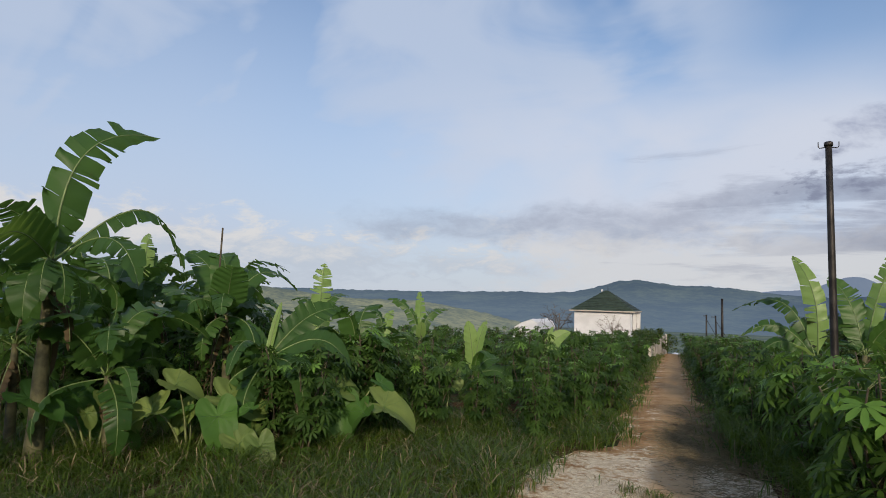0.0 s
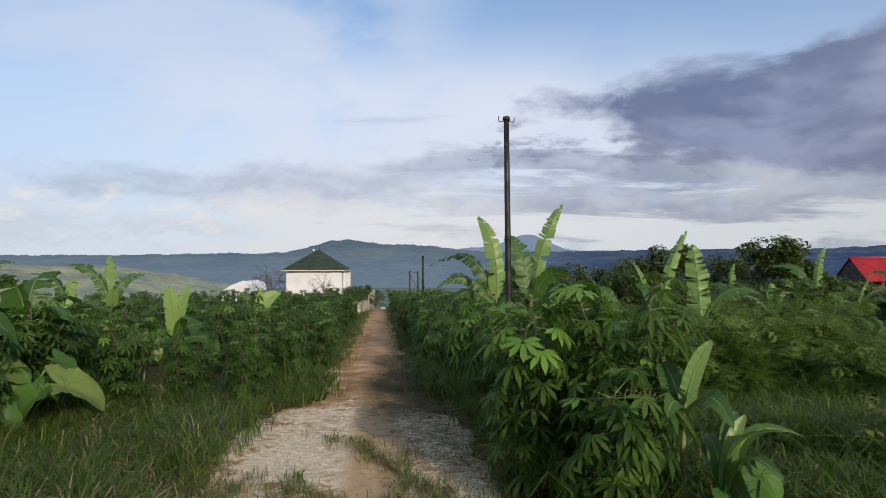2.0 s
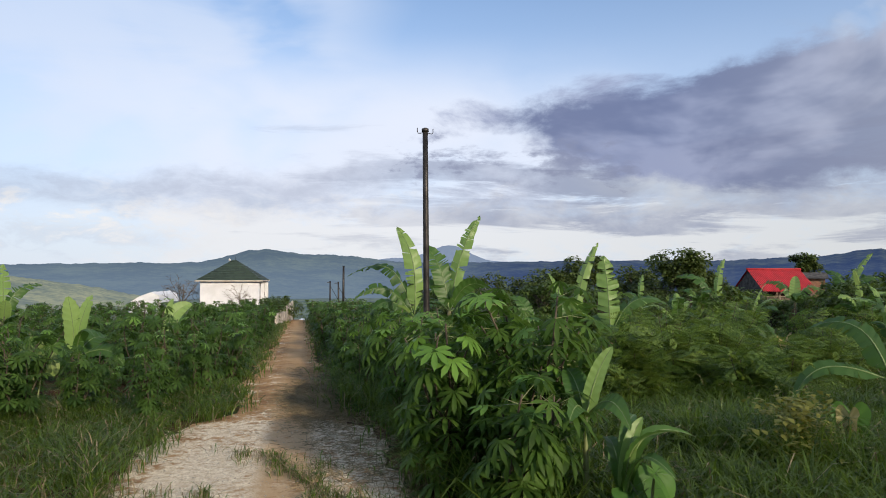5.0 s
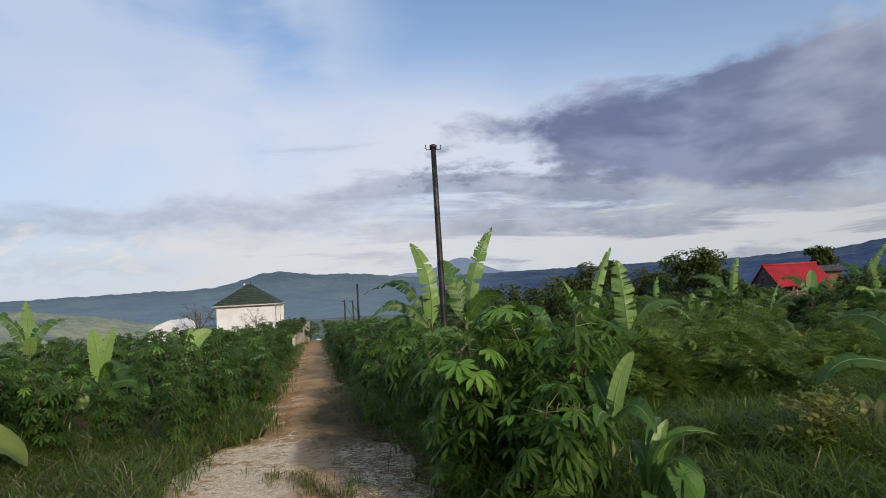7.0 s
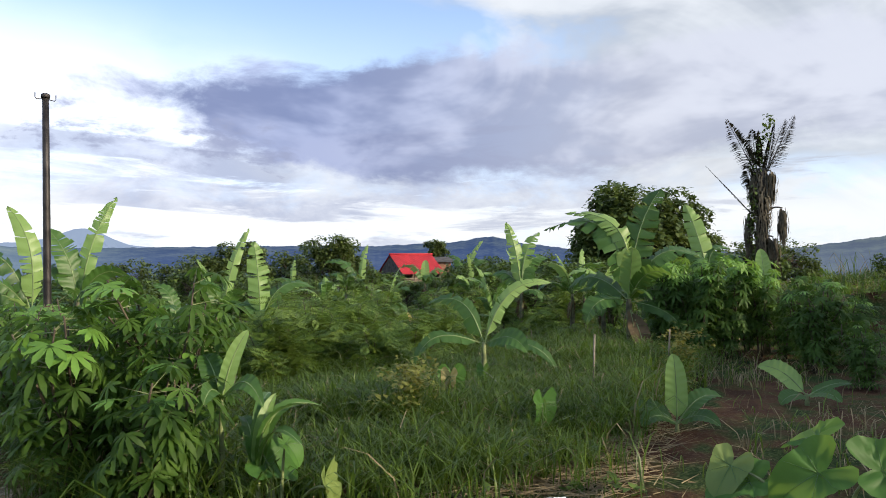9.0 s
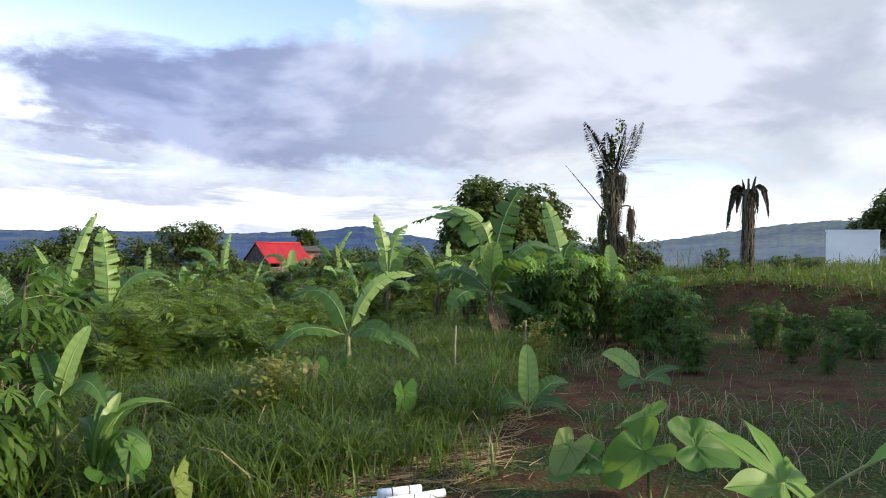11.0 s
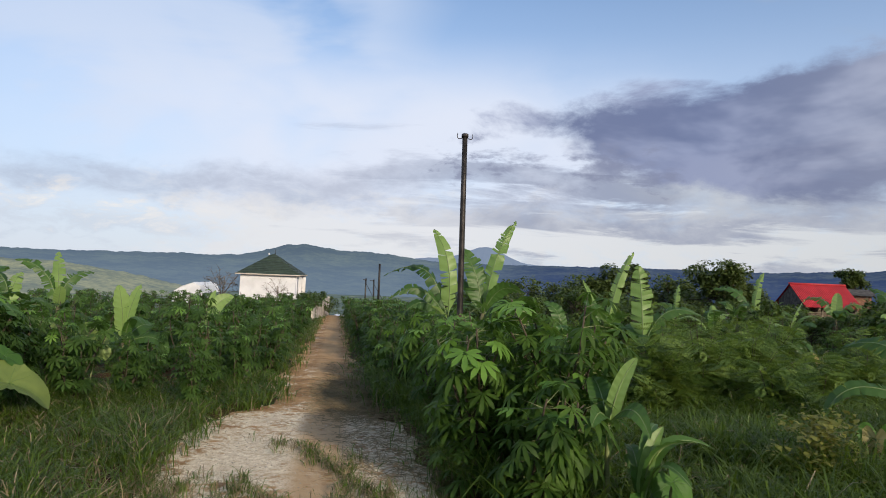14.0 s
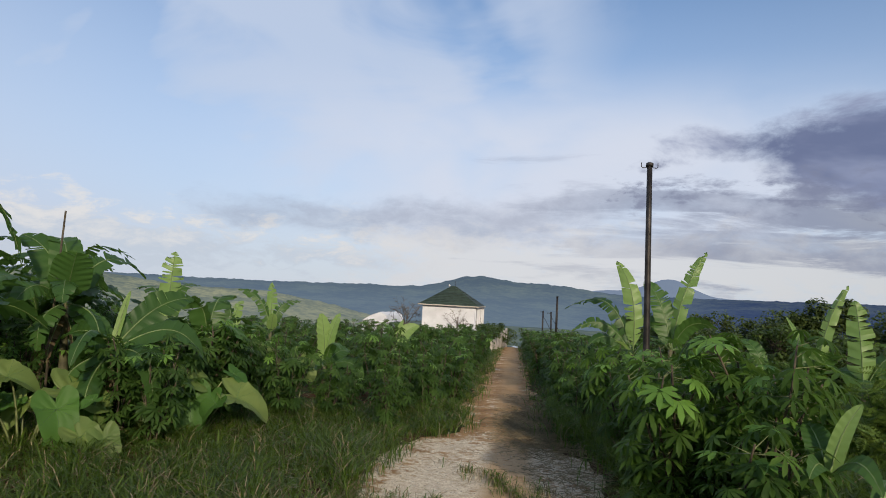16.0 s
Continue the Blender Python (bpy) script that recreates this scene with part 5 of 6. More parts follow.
def far_hut():
    """A small hut with a pale roof where the track dips out of sight."""
    x, y, top = 5.0, 108.0, -5.85
    z = float(land(x, y))
    ob = thing("hut", "small hut with a pale sheet roof down the slope", "hut", x, y, z, 20)
    h = max(top - z, 1.2)
    part("wall", bm_mesh("wall", box((1.5, 1.6, h - 0.35), (0, 0, (h - 0.35) / 2), 0.02), CONCRETE), ob)
    for sgn in (-1, 1):
        part("roof_sheet", bm_mesh("roof_sheet", box((1.05, 2.0, 0.05)), TARP), ob, "pale roof sheet", pose(sgn * 0.46, 0, h - 0.18, 0, sgn * 22))


def white_house():
    x, y = -2.63, 52.0
    z = float(land(x, y))
    ob = thing("house", "small white plastered house with a dark green hip roof", "house", x, y, z - 0.2, -6)
    w, d, e = 4.08, 4.0, 0.93 - z + 0.2
    for name, size, at in (("front_wall", (w, 0.15, e), (0, -d / 2, e / 2)), ("back_wall", (w, 0.15, e), (0, d / 2, e / 2)),
                           ("side_wall", (0.15, d - 0.16, e), (-w / 2 + 0.075, 0, e / 2)), ("side_wall", (0.15, d - 0.16, e), (w / 2 - 0.075, 0, e / 2))):
        part(name, bm_mesh(name, box(size, at, 0.01), PLASTER), ob)
    for py in (-1.6, -0.6, 0.9, 1.9):
        part("veranda_post", bm_mesh("veranda_post", box((0.14, 0.14, e - 0.02), (w / 2 + 0.2, py, (e - 0.02) / 2), 0.015), PLASTER), ob)
    # panel joints on the front, a drain pipe at the corner
    for px in (-1.1, 1.55):
        part("wall_batten", bm_mesh("wall_batten", box((0.05, 0.03, e - 0.1), (px, -d / 2 - 0.09, e / 2), 0.006), PLASTER), ob)
    part("drain_pipe", mesh_of("drain_pipe", *tube([(w / 2 + 0.06, -d / 2 - 0.1, 0), (w / 2 + 0.06, -d / 2 - 0.1, e - 0.1)], [0.05, 0.05], 8), PLASTER), ob)
    door = part("side_door", bm_mesh("side_door", box((0.06, 0.9, 2.0), (w / 2 + 0.03, -0.3, 1.2), 0.01), WOOD), ob, "brown wooden side door")
    part("door_knob", bm_mesh("door_knob", box((0.06, 0.06, 0.06), (w / 2 + 0.08, 0.0, 1.2), 0.02), STEEL), door)
    win = part("window_frame", bm_mesh("window_frame", box((0.06, 0.8, 1.0), (w / 2 + 0.03, 1.2, 1.9), 0.01), WOOD), ob, "dark window frame")
    part("pane", bm_mesh("pane", box((0.02, 0.66, 0.86), (w / 2 + 0.07, 1.2, 1.9)), DARK), win)
    # roof
    ew, ed, rise = w / 2 + 0.30, d / 2 + 0.30, 1.62
    bm = bmesh.new()
    low = [bm.verts.new((sx * ew, sy * ed, e + 0.02)) for sx, sy in ((-1, -1), (1, -1), (1, 1), (-1, 1))]
    rim = [bm.verts.new((sx * ew, sy * ed, e + 0.09)) for sx, sy in ((-1, -1), (1, -1), (1, 1), (-1, 1))]
    apex = [bm.verts.new((-0.12, 0, e + rise)), bm.verts.new((0.12, 0, e + rise))]
    bm.faces.new(low[::-1])
    for k in range(4):
        bm.faces.new((low[k], low[(k + 1) % 4], rim[(k + 1) % 4], rim[k]))
    bm.faces.new((rim[0], rim[1], apex[1], apex[0]))
    bm.faces.new((rim[1], rim[2], apex[1]))
    bm.faces.new((rim[2], rim[3], apex[0], apex[1]))
    bm.faces.new((rim[3], rim[0], apex[0]))
    roof = part("roof", bm_mesh("roof", bm, GREEN_ROOF), ob, "dark green hip roof")
    # shingle courses
    for k in range(1, 12):
        f = k / 12
        zz = e + 0.09 + (rise - 0.09) * f + 0.012
        soup = Soup()
        cx, cy = ew + (0.12 - ew) * f, ed * (1 - f)
        ring = [(-cx, -cy, zz), (cx, -cy, zz), (cx, cy, zz), (-cx, cy, zz)]
        for q in range(4):
            soup.add(*tube([ring[q], ring[(q + 1) % 4]], [0.018, 0.018], 4))
        part("shingle_course", soup.mesh("shingle_course", GREEN_ROOF), roof)
    part("fascia", bm_mesh("fascia", box((2 * ew + 0.04, 0.04, 0.09), (0, -ed - 0.025, e + 0.05), 0.01), CREAM), ob, "cream fascia board")
    part("fascia", bm_mesh("fascia", box((0.04, 2 * ed, 0.09), (ew + 0.025, 0, e + 0.05), 0.01), CREAM), ob, "cream fascia board")
    part("finial", mesh_of("finial", *tube([(0.1, 0, e + rise - 0.05), (0.1, 0, e + rise + 0.35)], [0.025, 0.012], 6), STEEL), ob)
    part("roof_lamp", bm_mesh("roof_lamp", box((0.14, 0.14, 0.18), (-0.3, -0.3, e + rise + 0.0), 0.04), PLASTER), ob, "small white roof lamp")


CREAM = plain("cream_paint", (0.50, 0.44, 0.38), 0.7, 0.08, 3)


def blue_drum():
    ob = thing("water_drum", "blue plastic drum beside the house", "drum", -0.52, 47.9)
    h = 1.05
    part("body", mesh_of("body", *tube([(0, 0, 0), (0, 0, 0.1), (0, 0, h * 0.5), (0, 0, h - 0.1), (0, 0, h)], [0.25, 0.28, 0.29, 0.28, 0.2], 18), BLUE), ob)


def road_wall():
    p, q = Vector((0.45, 35.4)), Vector((1.55, 46.3))
    ob = thing("boundary_wall", "pale concrete panel wall beside the track", "wall", p.x, p.y, 0.0)
    n = 5
    turn = -math.degrees(math.atan2((q - p).x, (q - p).y))
    for i in range(n + 1):
        a = p + (q - p) * (i / n)
        low, top = float(land(a.x, a.y)) - 0.1, -0.60 + 0.21 * i / n
        me = bm_mesh("post", box((0.13, 0.15, top + 0.04 - low), (0, 0, 0), 0.015), CONCRETE)
        part("post", me, ob, m=pose(a.x - p.x, a.y - p.y, (top + 0.04 + low) / 2, 0, 0, turn))
        if i < n:
            b = p + (q - p) * ((i + 1) / n)
            c = (a + b) / 2
            low, top = float(land(c.x, c.y)) - 0.1, -0.60 + 0.21 * (i + 0.5) / n
            for k in range(3):
                high = (top - low) / 3
                me = bm_mesh("panel", box((0.09, (b - a).length - 0.16, high - 0.012), (0, 0, 0), 0.01), CONCRETE)
                part("panel", me, ob, m=pose(c.x - p.x, c.y - p.y, low + high * (k + 0.5), 0, 0, turn))


def tarp_shelter():
    a, d = radians(-9.15), 58.0
    x, y = 0.23 + d * math.sin(a), d * math.cos(a)
    z = float(land(x, y))
    ob = thing("tarp_shelter", "white tarpaulin shelter with a ridged roof", "shelter", x, y, z, -14)
    h, w, ln = 0.06 - z, 1.25, 3.6
    prof = [(-w, h - 1.1), (-w * 0.95, h - 0.75), (-w * 0.4, h - 0.32), (w * 0.32, h), (w * 0.8, h - 0.25), (w, h - 0.8)]
    soup = Soup()
    pts = np.array([[(u, v, s + 0.03 * math.sin(i * 3 + v)) for u, s in prof] for i, v in enumerate(np.linspace(-ln / 2, ln / 2, 7))])
    m = len(prof)
    v = np.concatenate([pts.reshape(-1, 3), pts.reshape(-1, 3) - np.array([0, 0, 0.03])])
    f = [(i * m + k, i * m + k + 1, i * m + m + k + 1) for i in range(6) for k in range(m - 1)] + [(i * m + k, i * m + m + k + 1, i * m + m + k) for i in range(6) for k in range(m - 1)]
    f += [(a + 7 * m, c + 7 * m, b + 7 * m) for a, b, c in f]
    soup.add(v, f)
    front = [(u, -ln / 2 + 0.02, s - 0.02) for u, s in prof] + [(-w, -ln / 2 + 0.02, 0), (w, -ln / 2 + 0.02, 0)]
    part("cover", soup.mesh("cover", TARP, smooth=False), ob)
    part("end_sheet", mesh_of("end_sheet", front, [(0, 1, 6), (1, 2, 6), (2, 3, 6), (3, 7, 6), (3, 4, 7), (4, 5, 7)], TARP), ob)
    for sx in (-1, 1):
        for sy in (-1, 1):
            part("post", mesh_of("post", *tube([(sx * w * 0.98, sy * ln * 0.48, -0.1), (sx * w * 0.98, sy * ln * 0.48, h - 0.9)], [0.04, 0.04], 8), WOOD), ob)


def red_shack():
    x, y = 32.0, 36.0
    z = float(land(x, y))
    ob = thing("shack", "small timber shack with a bright red corrugated roof", "house", x, y, z, -7)
    ridge_z, e, ln, run = 1.86 - z, 0.50 - z, 3.75, 1.72
    # woven bamboo front with an open gap under the eave, boards at the gable
    wide, deep = ln - 0.3, 2.5
    part("front_wall", bm_mesh("front_wall", box((wide, 0.1, e - 0.42), (0, -deep / 2, (e - 0.42) / 2), 0.01), WOVEN), ob, "woven bamboo front wall")
    part("back_wall", bm_mesh("back_wall", box((wide, 0.1, e), (0, deep / 2, e / 2), 0.01), WOVEN), ob)
    part("side_wall", bm_mesh("side_wall", box((0.1, deep - 0.12, e), (wide / 2 - 0.05, 0, e / 2), 0.01), WOVEN), ob)
    for px in (-wide / 2 + 0.06, -0.5, 0.6, wide / 2 - 0.06):
        part("post", bm_mesh("post", box((0.1, 0.11, e + 0.05), (px, -deep / 2 - 0.02, (e + 0.05) / 2), 0.01), WOOD), ob)
    part("eave_beam", bm_mesh("eave_beam", box((wide + 0.2, 0.09, 0.1), (0, -deep / 2 - 0.1, e + 0.02), 0.01), WOOD), ob)
    part("rail", bm_mesh("rail", box((wide, 0.05, 0.06), (0, -deep / 2 - 0.09, e - 0.36), 0.008), WOOD), ob)
    for k in range(10):
        py = -deep / 2 + 0.13 + k * 0.249
        top = e + (ridge_z - e) * (1 - abs(py) / run) - 0.06
        part("board", bm_mesh("board", box((0.03, 0.235, top), (-wide / 2, py, top / 2), 0.006), GREY_BOARD), ob, m=pose(-0.04, 0, 0))
    for sgn in (-1, 1):
        n = 30
        u = np.linspace(-ln / 2, ln / 2, n * 6)
        wave = 0.030 * np.sin(np.arange(n * 6) * np.pi / 3)
        rows = []
        for f, zz in ((0.0, ridge_z), (0.5, (ridge_z + e) / 2 - 0.02), (1.0, e - 0.02)):
            rows.append(np.stack([u, 0 * u + sgn * f * run, zz + wave], -1))
        m = len(u)
        v = np.concatenate(rows + [r - [0, 0, 0.02] for r in rows])
        k = np.arange(m - 1)
        f = np.concatenate([np.stack([k, k + 1, k + m + 1], -1), np.stack([k, k + m + 1, k + m], -1)])
        f = np.concatenate([f, f + m])
        part("roof_sheet", mesh_of("roof_sheet", v, np.concatenate([f, f + 3 * m]), RED_ROOF), ob, "bright red corrugated roof sheet")
    part("ridge_cap", mesh_of("ridge_cap", *tube([(-ln / 2 - 0.03, 0, ridge_z + 0.02), (ln / 2 + 0.03, 0, ridge_z + 0.02)], [0.07, 0.07], 8), RED_ROOF), ob)
    # neighbour's grey roof
    a, d = radians(44.3), 54.0
    x, y = d * math.sin(a), d * math.cos(a)
    z = float(land(x, y))
    ob = thing("shed", "low shed with a weathered grey roof", "shed", x, y, z, -40)
    part("wall", bm_mesh("wall", box((1.3, 1.4, 1.3 - z), (0, 0, (1.3 - z) / 2), 0.02), BRICK), ob)
    for s in (-1, 1):
        part("roof_sheet", bm_mesh("roof_sheet", box((1.7, 1.0, 0.05)), GREY_BOARD), ob, "grey roof sheet", pose(0, s * 0.44, 1.45 - z, -s * 24))


def white_block():
    """Plain white building on the terrace."""
    x, y = 26.35, 0.85
    z = float(land(x, y))
    ob = thing("white_building", "plain white flat-topped building behind tall grass", "building", x, y, z - 0.1)
    h = 2.38 - z + 0.1
    part("wall", bm_mesh("wall", box((3.2, 1.55, h - 0.07), (1.6, 0, (h - 0.07) / 2), 0.02), WHITE), ob, m=pose(0, 0, 0, 0, 0, 2))
    part("roof_slab", bm_mesh("roof_slab", box((3.24, 1.59, 0.07), (1.6, 0, h - 0.035), 0.01), WHITE), ob, m=pose(0, 0, 0, 0, 0, 2))


WHITE = plain("white_wash", (0.86, 0.87, 0.89), 0.8, 0.04, 1.0)


def pipes():
    x, y = 3.80, 2.29
    z = float(land(x, y)) + 0.02
    for i, (dx, dy, dz, rz, ln) in enumerate(((0, 0, 0.035, 34, 0.50), (0.1, -0.05, 0.03, 30, 0.46), (-0.06, 0.09, 0.03, 40, 0.40), (0.02, 0.01, 0.085, 36, 0.30))):
        ob = tagged(new("pvc_pipe"), "short white plastic pipe lying on flattened straw", "pipe", "white pipes on the straw")
        ob.matrix_basis = pose(x + dx, y + dy, z + dz, 0, 0, -rz)
        a = np.arange(18) / 18 * 2 * np.pi
        v, f = [], []
        for s, r in ((-ln / 2, 0.029), (ln / 2, 0.029), (ln / 2, 0.024), (-ln / 2, 0.024)):
            v += [(s, r * math.cos(q), r * math.sin(q)) for q in a]
        for ring in range(4):
            for k in range(18):
                p, q = ring * 18 + k, ring * 18 + (k + 1) % 18
                p2, q2 = (ring + 1) % 4 * 18 + k, (ring + 1) % 4 * 18 + (k + 1) % 18
                f += [(p, q, q2), (p, q2, p2)]
        part("tube", mesh_of("tube", v, f, PVC), ob)
        for s in (-1, 1):
            part("printed_band", mesh_of("printed_band", *tube([(s * ln * 0.2, 0, 0), (s * ln * 0.2 + 0.008, 0, 0)], [0.0295, 0.0295], 18, False), DARK), ob, "thin dark printed band")


def stakes():
    for x, y, h, name, mat, label in ((8.55, 3.85, 0.75, "stake", WOOD, "thin grey wooden stake in the grass"), (2.12, 14.2, 0.55, "marker_post", PLASTER, "small white marker post by the track"),
                                      (7.0, 4.0, 0.8, "stake", WOOD, "thin grey wooden stake in the grass"), (-4.80, 6.84, 2.62, "dry_stalk", BARK, "dry brown flower stalk rising above bananas")):
        ob = thing(name, label, name.replace("_", " "), x, y)
        part("shaft", mesh_of("shaft", *tube([(0, 0, -0.1), (0.01, 0, h * 0.5), (0.03 if h < 2 else 0.05, 0, h)], [0.016, 0.014, 0.011], 7), mat), ob)


def near_sapling():
    """A young cassava right before the soil patch: a few large single leaves."""
    ob = thing("cassava_sapling", "young cassava with large bright five-lobed leaves", "cassava plant", 2.42, -0.25)
    stem = np.array([(0, 0, -0.05), (0.02, 0.01, 0.4), (0.0, 0.03, 0.75), (-0.02, 0.05, 0.95)])
    part("stem", mesh_of("stem", *tube(stem, [0.014, 0.012, 0.009, 0.006], 7), BARK), ob)
    for dx, dy, h, size, heading, dip, lobes in ((-0.06, 0.06, 0.98, 0.25, 20, -48, 6), (0.05, -0.34, 1.16, 0.26, 330, 5, 5), (0.0, -0.36, 0.98, 0.26, 330, 20, 5), (0.35, 0.1, 0.75, 0.25, 60, 20, 7), (0.2, -0.4, 0.8, 0.25, 150, 25, 7)):
        hd, e = radians(heading), radians(-dip)
        way = [(math.sin(hd) * math.cos(e), math.cos(hd) * math.cos(e), math.sin(e))]
        m = Matrix(frames(way)[0].tolist()).to_4x4()
        m.translation = (dx, dy, h)
        part("leaf", lobed_leaf(lobes, size, 0.31 * size, 0.22, 128).mesh("leaf", CASSAVA_NEW_OWN, RIB), ob, "", m)
        t = np.linspace(0, 1, 5)[:, None]
        foot = np.array([[0, 0.02, h - 0.25]])
        part("leaf_stalk", mesh_of("leaf_stalk", *tube(foot * (1 - t) + np.array([[dx, dy, h - 0.003]]) * t + np.array([[0, 0, 0.04]]) * np.sin(np.pi * t), [0.006, 0.005, 0.005, 0.004, 0.004], 6), STEM), ob)


grow_fields()
plant_cassava()
near_bush()
# bananas, from the field by the house round to the soil patch
banana('tall', -5.46, 5.02, 2.06, (0.03, 0.04), [
    ('g', 12, 53, 1.90, 0.56, 0.25, 54, 0.7),
    ('g', -171, 40, 0.77, 0.45, 0.15, 39, 0.5),
    ('g', 87, -12, 1.05, 0.45, 0.35, 24, 0.6),
    ('g', 25, -7, 1.42, 0.39, 0.5, 28, 0.9),
    ('g', 160, 3, 1.05, 0.51, 0.2, 48, 0.3),
    ('g', 150, -41, 0.85, 0.39, 0.3, -11, 0.6),
    ('g', 23, -51, 0.93, 0.26, 0.35, -15, 0.7),
    ('g', -32, 32, 0.98, 0.32, 0.3, 9, 0.9),
])
banana('young', -6.44, 7.58, 1.96, (-0.06, -0.06), [
    ('p', -38, 63, 0.90, 0.27, 0.1, 3, 0.9),
    ('g', 13, 8, 0.68, 0.34, 0.4, 17, 0.9),
    ('g', -102, 21, 0.61, 0.39, 0.3, -24, 0.8),
    ('g', 102, -28, 0.71, 0.39, 0.3, 24, 0.6),
])
banana('young', -4.69, 7.05, 1.57, (-0.07, -0.05), [
    ('g', -82, 49, 1.06, 0.45, 0.15, -37, 0.4),
    ('g', 138, 50, 0.78, 0.45, 0.05, -8, 0.3),
    ('g', 28, 18, 1.07, 0.33, 0.35, 32, 0.5),
    ('g', -46, 43, 1.11, 0.40, 0.3, -6, 0.5),
    ('g', -171, -2, 0.72, 0.36, 0.3, -34, 0.6),
    ('g', 107, -34, 0.93, 0.29, 0.1, 21, 0.3),
])
banana('young', -3.98, 6.69, 1.05, (0.02, 0.01), [
    ('p', 5, 70, 0.72, 0.09, 0.02, 11, 0),
    ('g', 30, 32, 1.16, 0.39, 0.12, 55, 0.4),
    ('g', 67, -5, 0.98, 0.33, 0.3, 42, 0.1),
    ('g', -92, 10, 0.58, 0.37, 0.25, -31, 0.2),
    ('g', 116, -18, 0.75, 0.30, 0.2, 28, 0.2),
])
banana('young', -4.46, 8.96, 1.21, (-0.03, -0.02), [
    ('p', -17, 76, 1.26, 0.39, 0.05, 10, 0.95),
    ('g', 16, 47, 0.99, 0.30, 0.3, 20, 0.8),
    ('g', -61, 37, 1.03, 0.30, 0.3, -18, 0.8),
])
banana('young', -4.68, 14.30, 1.11, (-0.03, -0.01), [
    ('g', -90, 49, 1.27, 0.33, 0.2, -44, 0.95),
    ('p', -23, 67, 1.26, 0.31, 0.05, -3, 0.9),
    ('g', 47, 46, 1.03, 0.33, 0.25, 35, 0.9),
    ('p', 154, 57, 0.55, 0.23, 0, -7, 0.1),
])
banana('young', -5.84, 14.93, 1.11, (-0.04, -0.02), [
    ('p', 14, 63, 0.83, 0.33, 0.1, 31, 0.8),
    ('g', -80, 55, 0.97, 0.30, 0.25, -31, 0.9),
])
banana('young', -2.89, 12.22, 0.62, (-0.01, -0.00), [
    ('p', -73, 82, 1.05, 0.36, 0.03, -20, 0.25),
    ('p', 40, 74, 1.10, 0.26, 0.06, 25, 0.5),
    ('g', 105, -9, 0.86, 0.30, 0.25, 39, 0.1),
    ('g', 35, 15, 0.78, 0.36, 0.25, 28, 0.2),
    ('g', -86, 8, 0.61, 0.36, 0.25, -40, 0.2),
])
banana('young', -2.22, 16.94, 0.68, (-0.01, -0.00), [
    ('p', 39, 72, 0.93, 0.17, 0.05, 24, 0),
    ('p', 65, 48, 1.01, 0.38, 0.15, 60, 0.1),
    ('g', -66, 35, 0.68, 0.32, 0.25, -33, 0.3),
])
banana('tall', 3.15, 13.31, 1.11, (0.04, -0.01), [
    ('p', -39, 76, 2.02, 0.42, 0.12, -46, 0.7),
    ('g', -58, 30, 1.78, 0.40, 0.35, -38, 0.9),
    ('g', -93, 19, 1.34, 0.33, 0.3, -55, 0.8),
    ('g', -103, 7, 1.02, 0.35, 0.3, -44, 0.7),
    ('p', -108, 35, 0.51, 0.12, 0.1, 38, 0),
    ('g', 146, -8, 0.75, 0.35, 0.2, 39, 0.4),
])
banana('tall', 4.06, 13.91, 1.23, (0.05, -0.01), [
    ('p', 83, 71, 2.28, 0.40, 0.06, 54, 0.8),
    ('g', -40, 65, 1.65, 0.57, 0.1, -40, 0.5),
    ('g', 125, 26, 1.11, 0.42, 0.3, -42, 0.2),
    ('g', -44, 35, 1.13, 0.44, 0.3, -27, 0.7),
    ('g', 35, 23, 1.15, 0.44, 0.2, 16, 0.6),
])
banana('young', 7.27, 14.42, 0.79, (0.04, -0.02), [
    ('p', 90, 72, 2.22, 0.33, 0.06, 45, 0.8),
    ('g', -29, 51, 1.08, 0.41, 0.2, -29, 0.5),
    ('p', -12, 54, 1.70, 0.14, 0.05, -25, 0.4),
    ('g', 152, 41, 0.93, 0.38, 0.2, -34, 0.5),
    ('g', -118, -19, 0.66, 0.36, 0.2, -30, 0.4),
])
banana('young', 7.34, 12.69, 0.65, (0.03, -0.02), [
    ('p', -10, 82, 1.79, 0.55, 0.03, -39, 0.85),
    ('g', 107, 30, 1.42, 0.40, 0.3, 40, 0.8),
    ('g', 61, 42, 0.94, 0.45, 0.2, 20, 0.5),
    ('g', -12, 31, 0.77, 0.37, 0.2, -27, 0.4),
])
banana('young', 13.63, 17.52, 1.04, (0.04, -0.03), [
    ('g', -40, 41, 1.66, 0.42, 0.25, -40, 0.8),
    ('g', -85, -6, 0.58, 0.42, 0.2, -50, 0.3),
    ('p', 74, 77, 1.71, 0.30, 0.1, 22, 0.9),
    ('g', 113, 16, 1.14, 0.42, 0.25, 41, 0.8),
])
banana('young', 16.62, 17.62, 1.27, (0.03, -0.03), [
    ('p', 52, 77, 0.90, 0.33, 0.03, 7, 0.2),
    ('g', -26, 28, 1.21, 0.41, 0.3, -31, 0.8),
    ('g', 114, 26, 0.97, 0.49, 0.3, 32, 0.9),
    ('p', -177, 35, 0.32, 0.41, 0.2, -46, 0.1),
])
banana('stub', 9.74, 10.36, 0.43, (0.01, -0.00), [
    ('y', -10, 67, 0.42, 0.10, 0.05, -16, 0),
    ('y', 91, 72, 0.49, 0.10, 0.05, 15, 0),
    ('y', -68, 24, 0.33, 0.10, 0.15, -28, 0),
    ('y', 108, 46, 0.35, 0.08, 0.1, 20, 0),
])
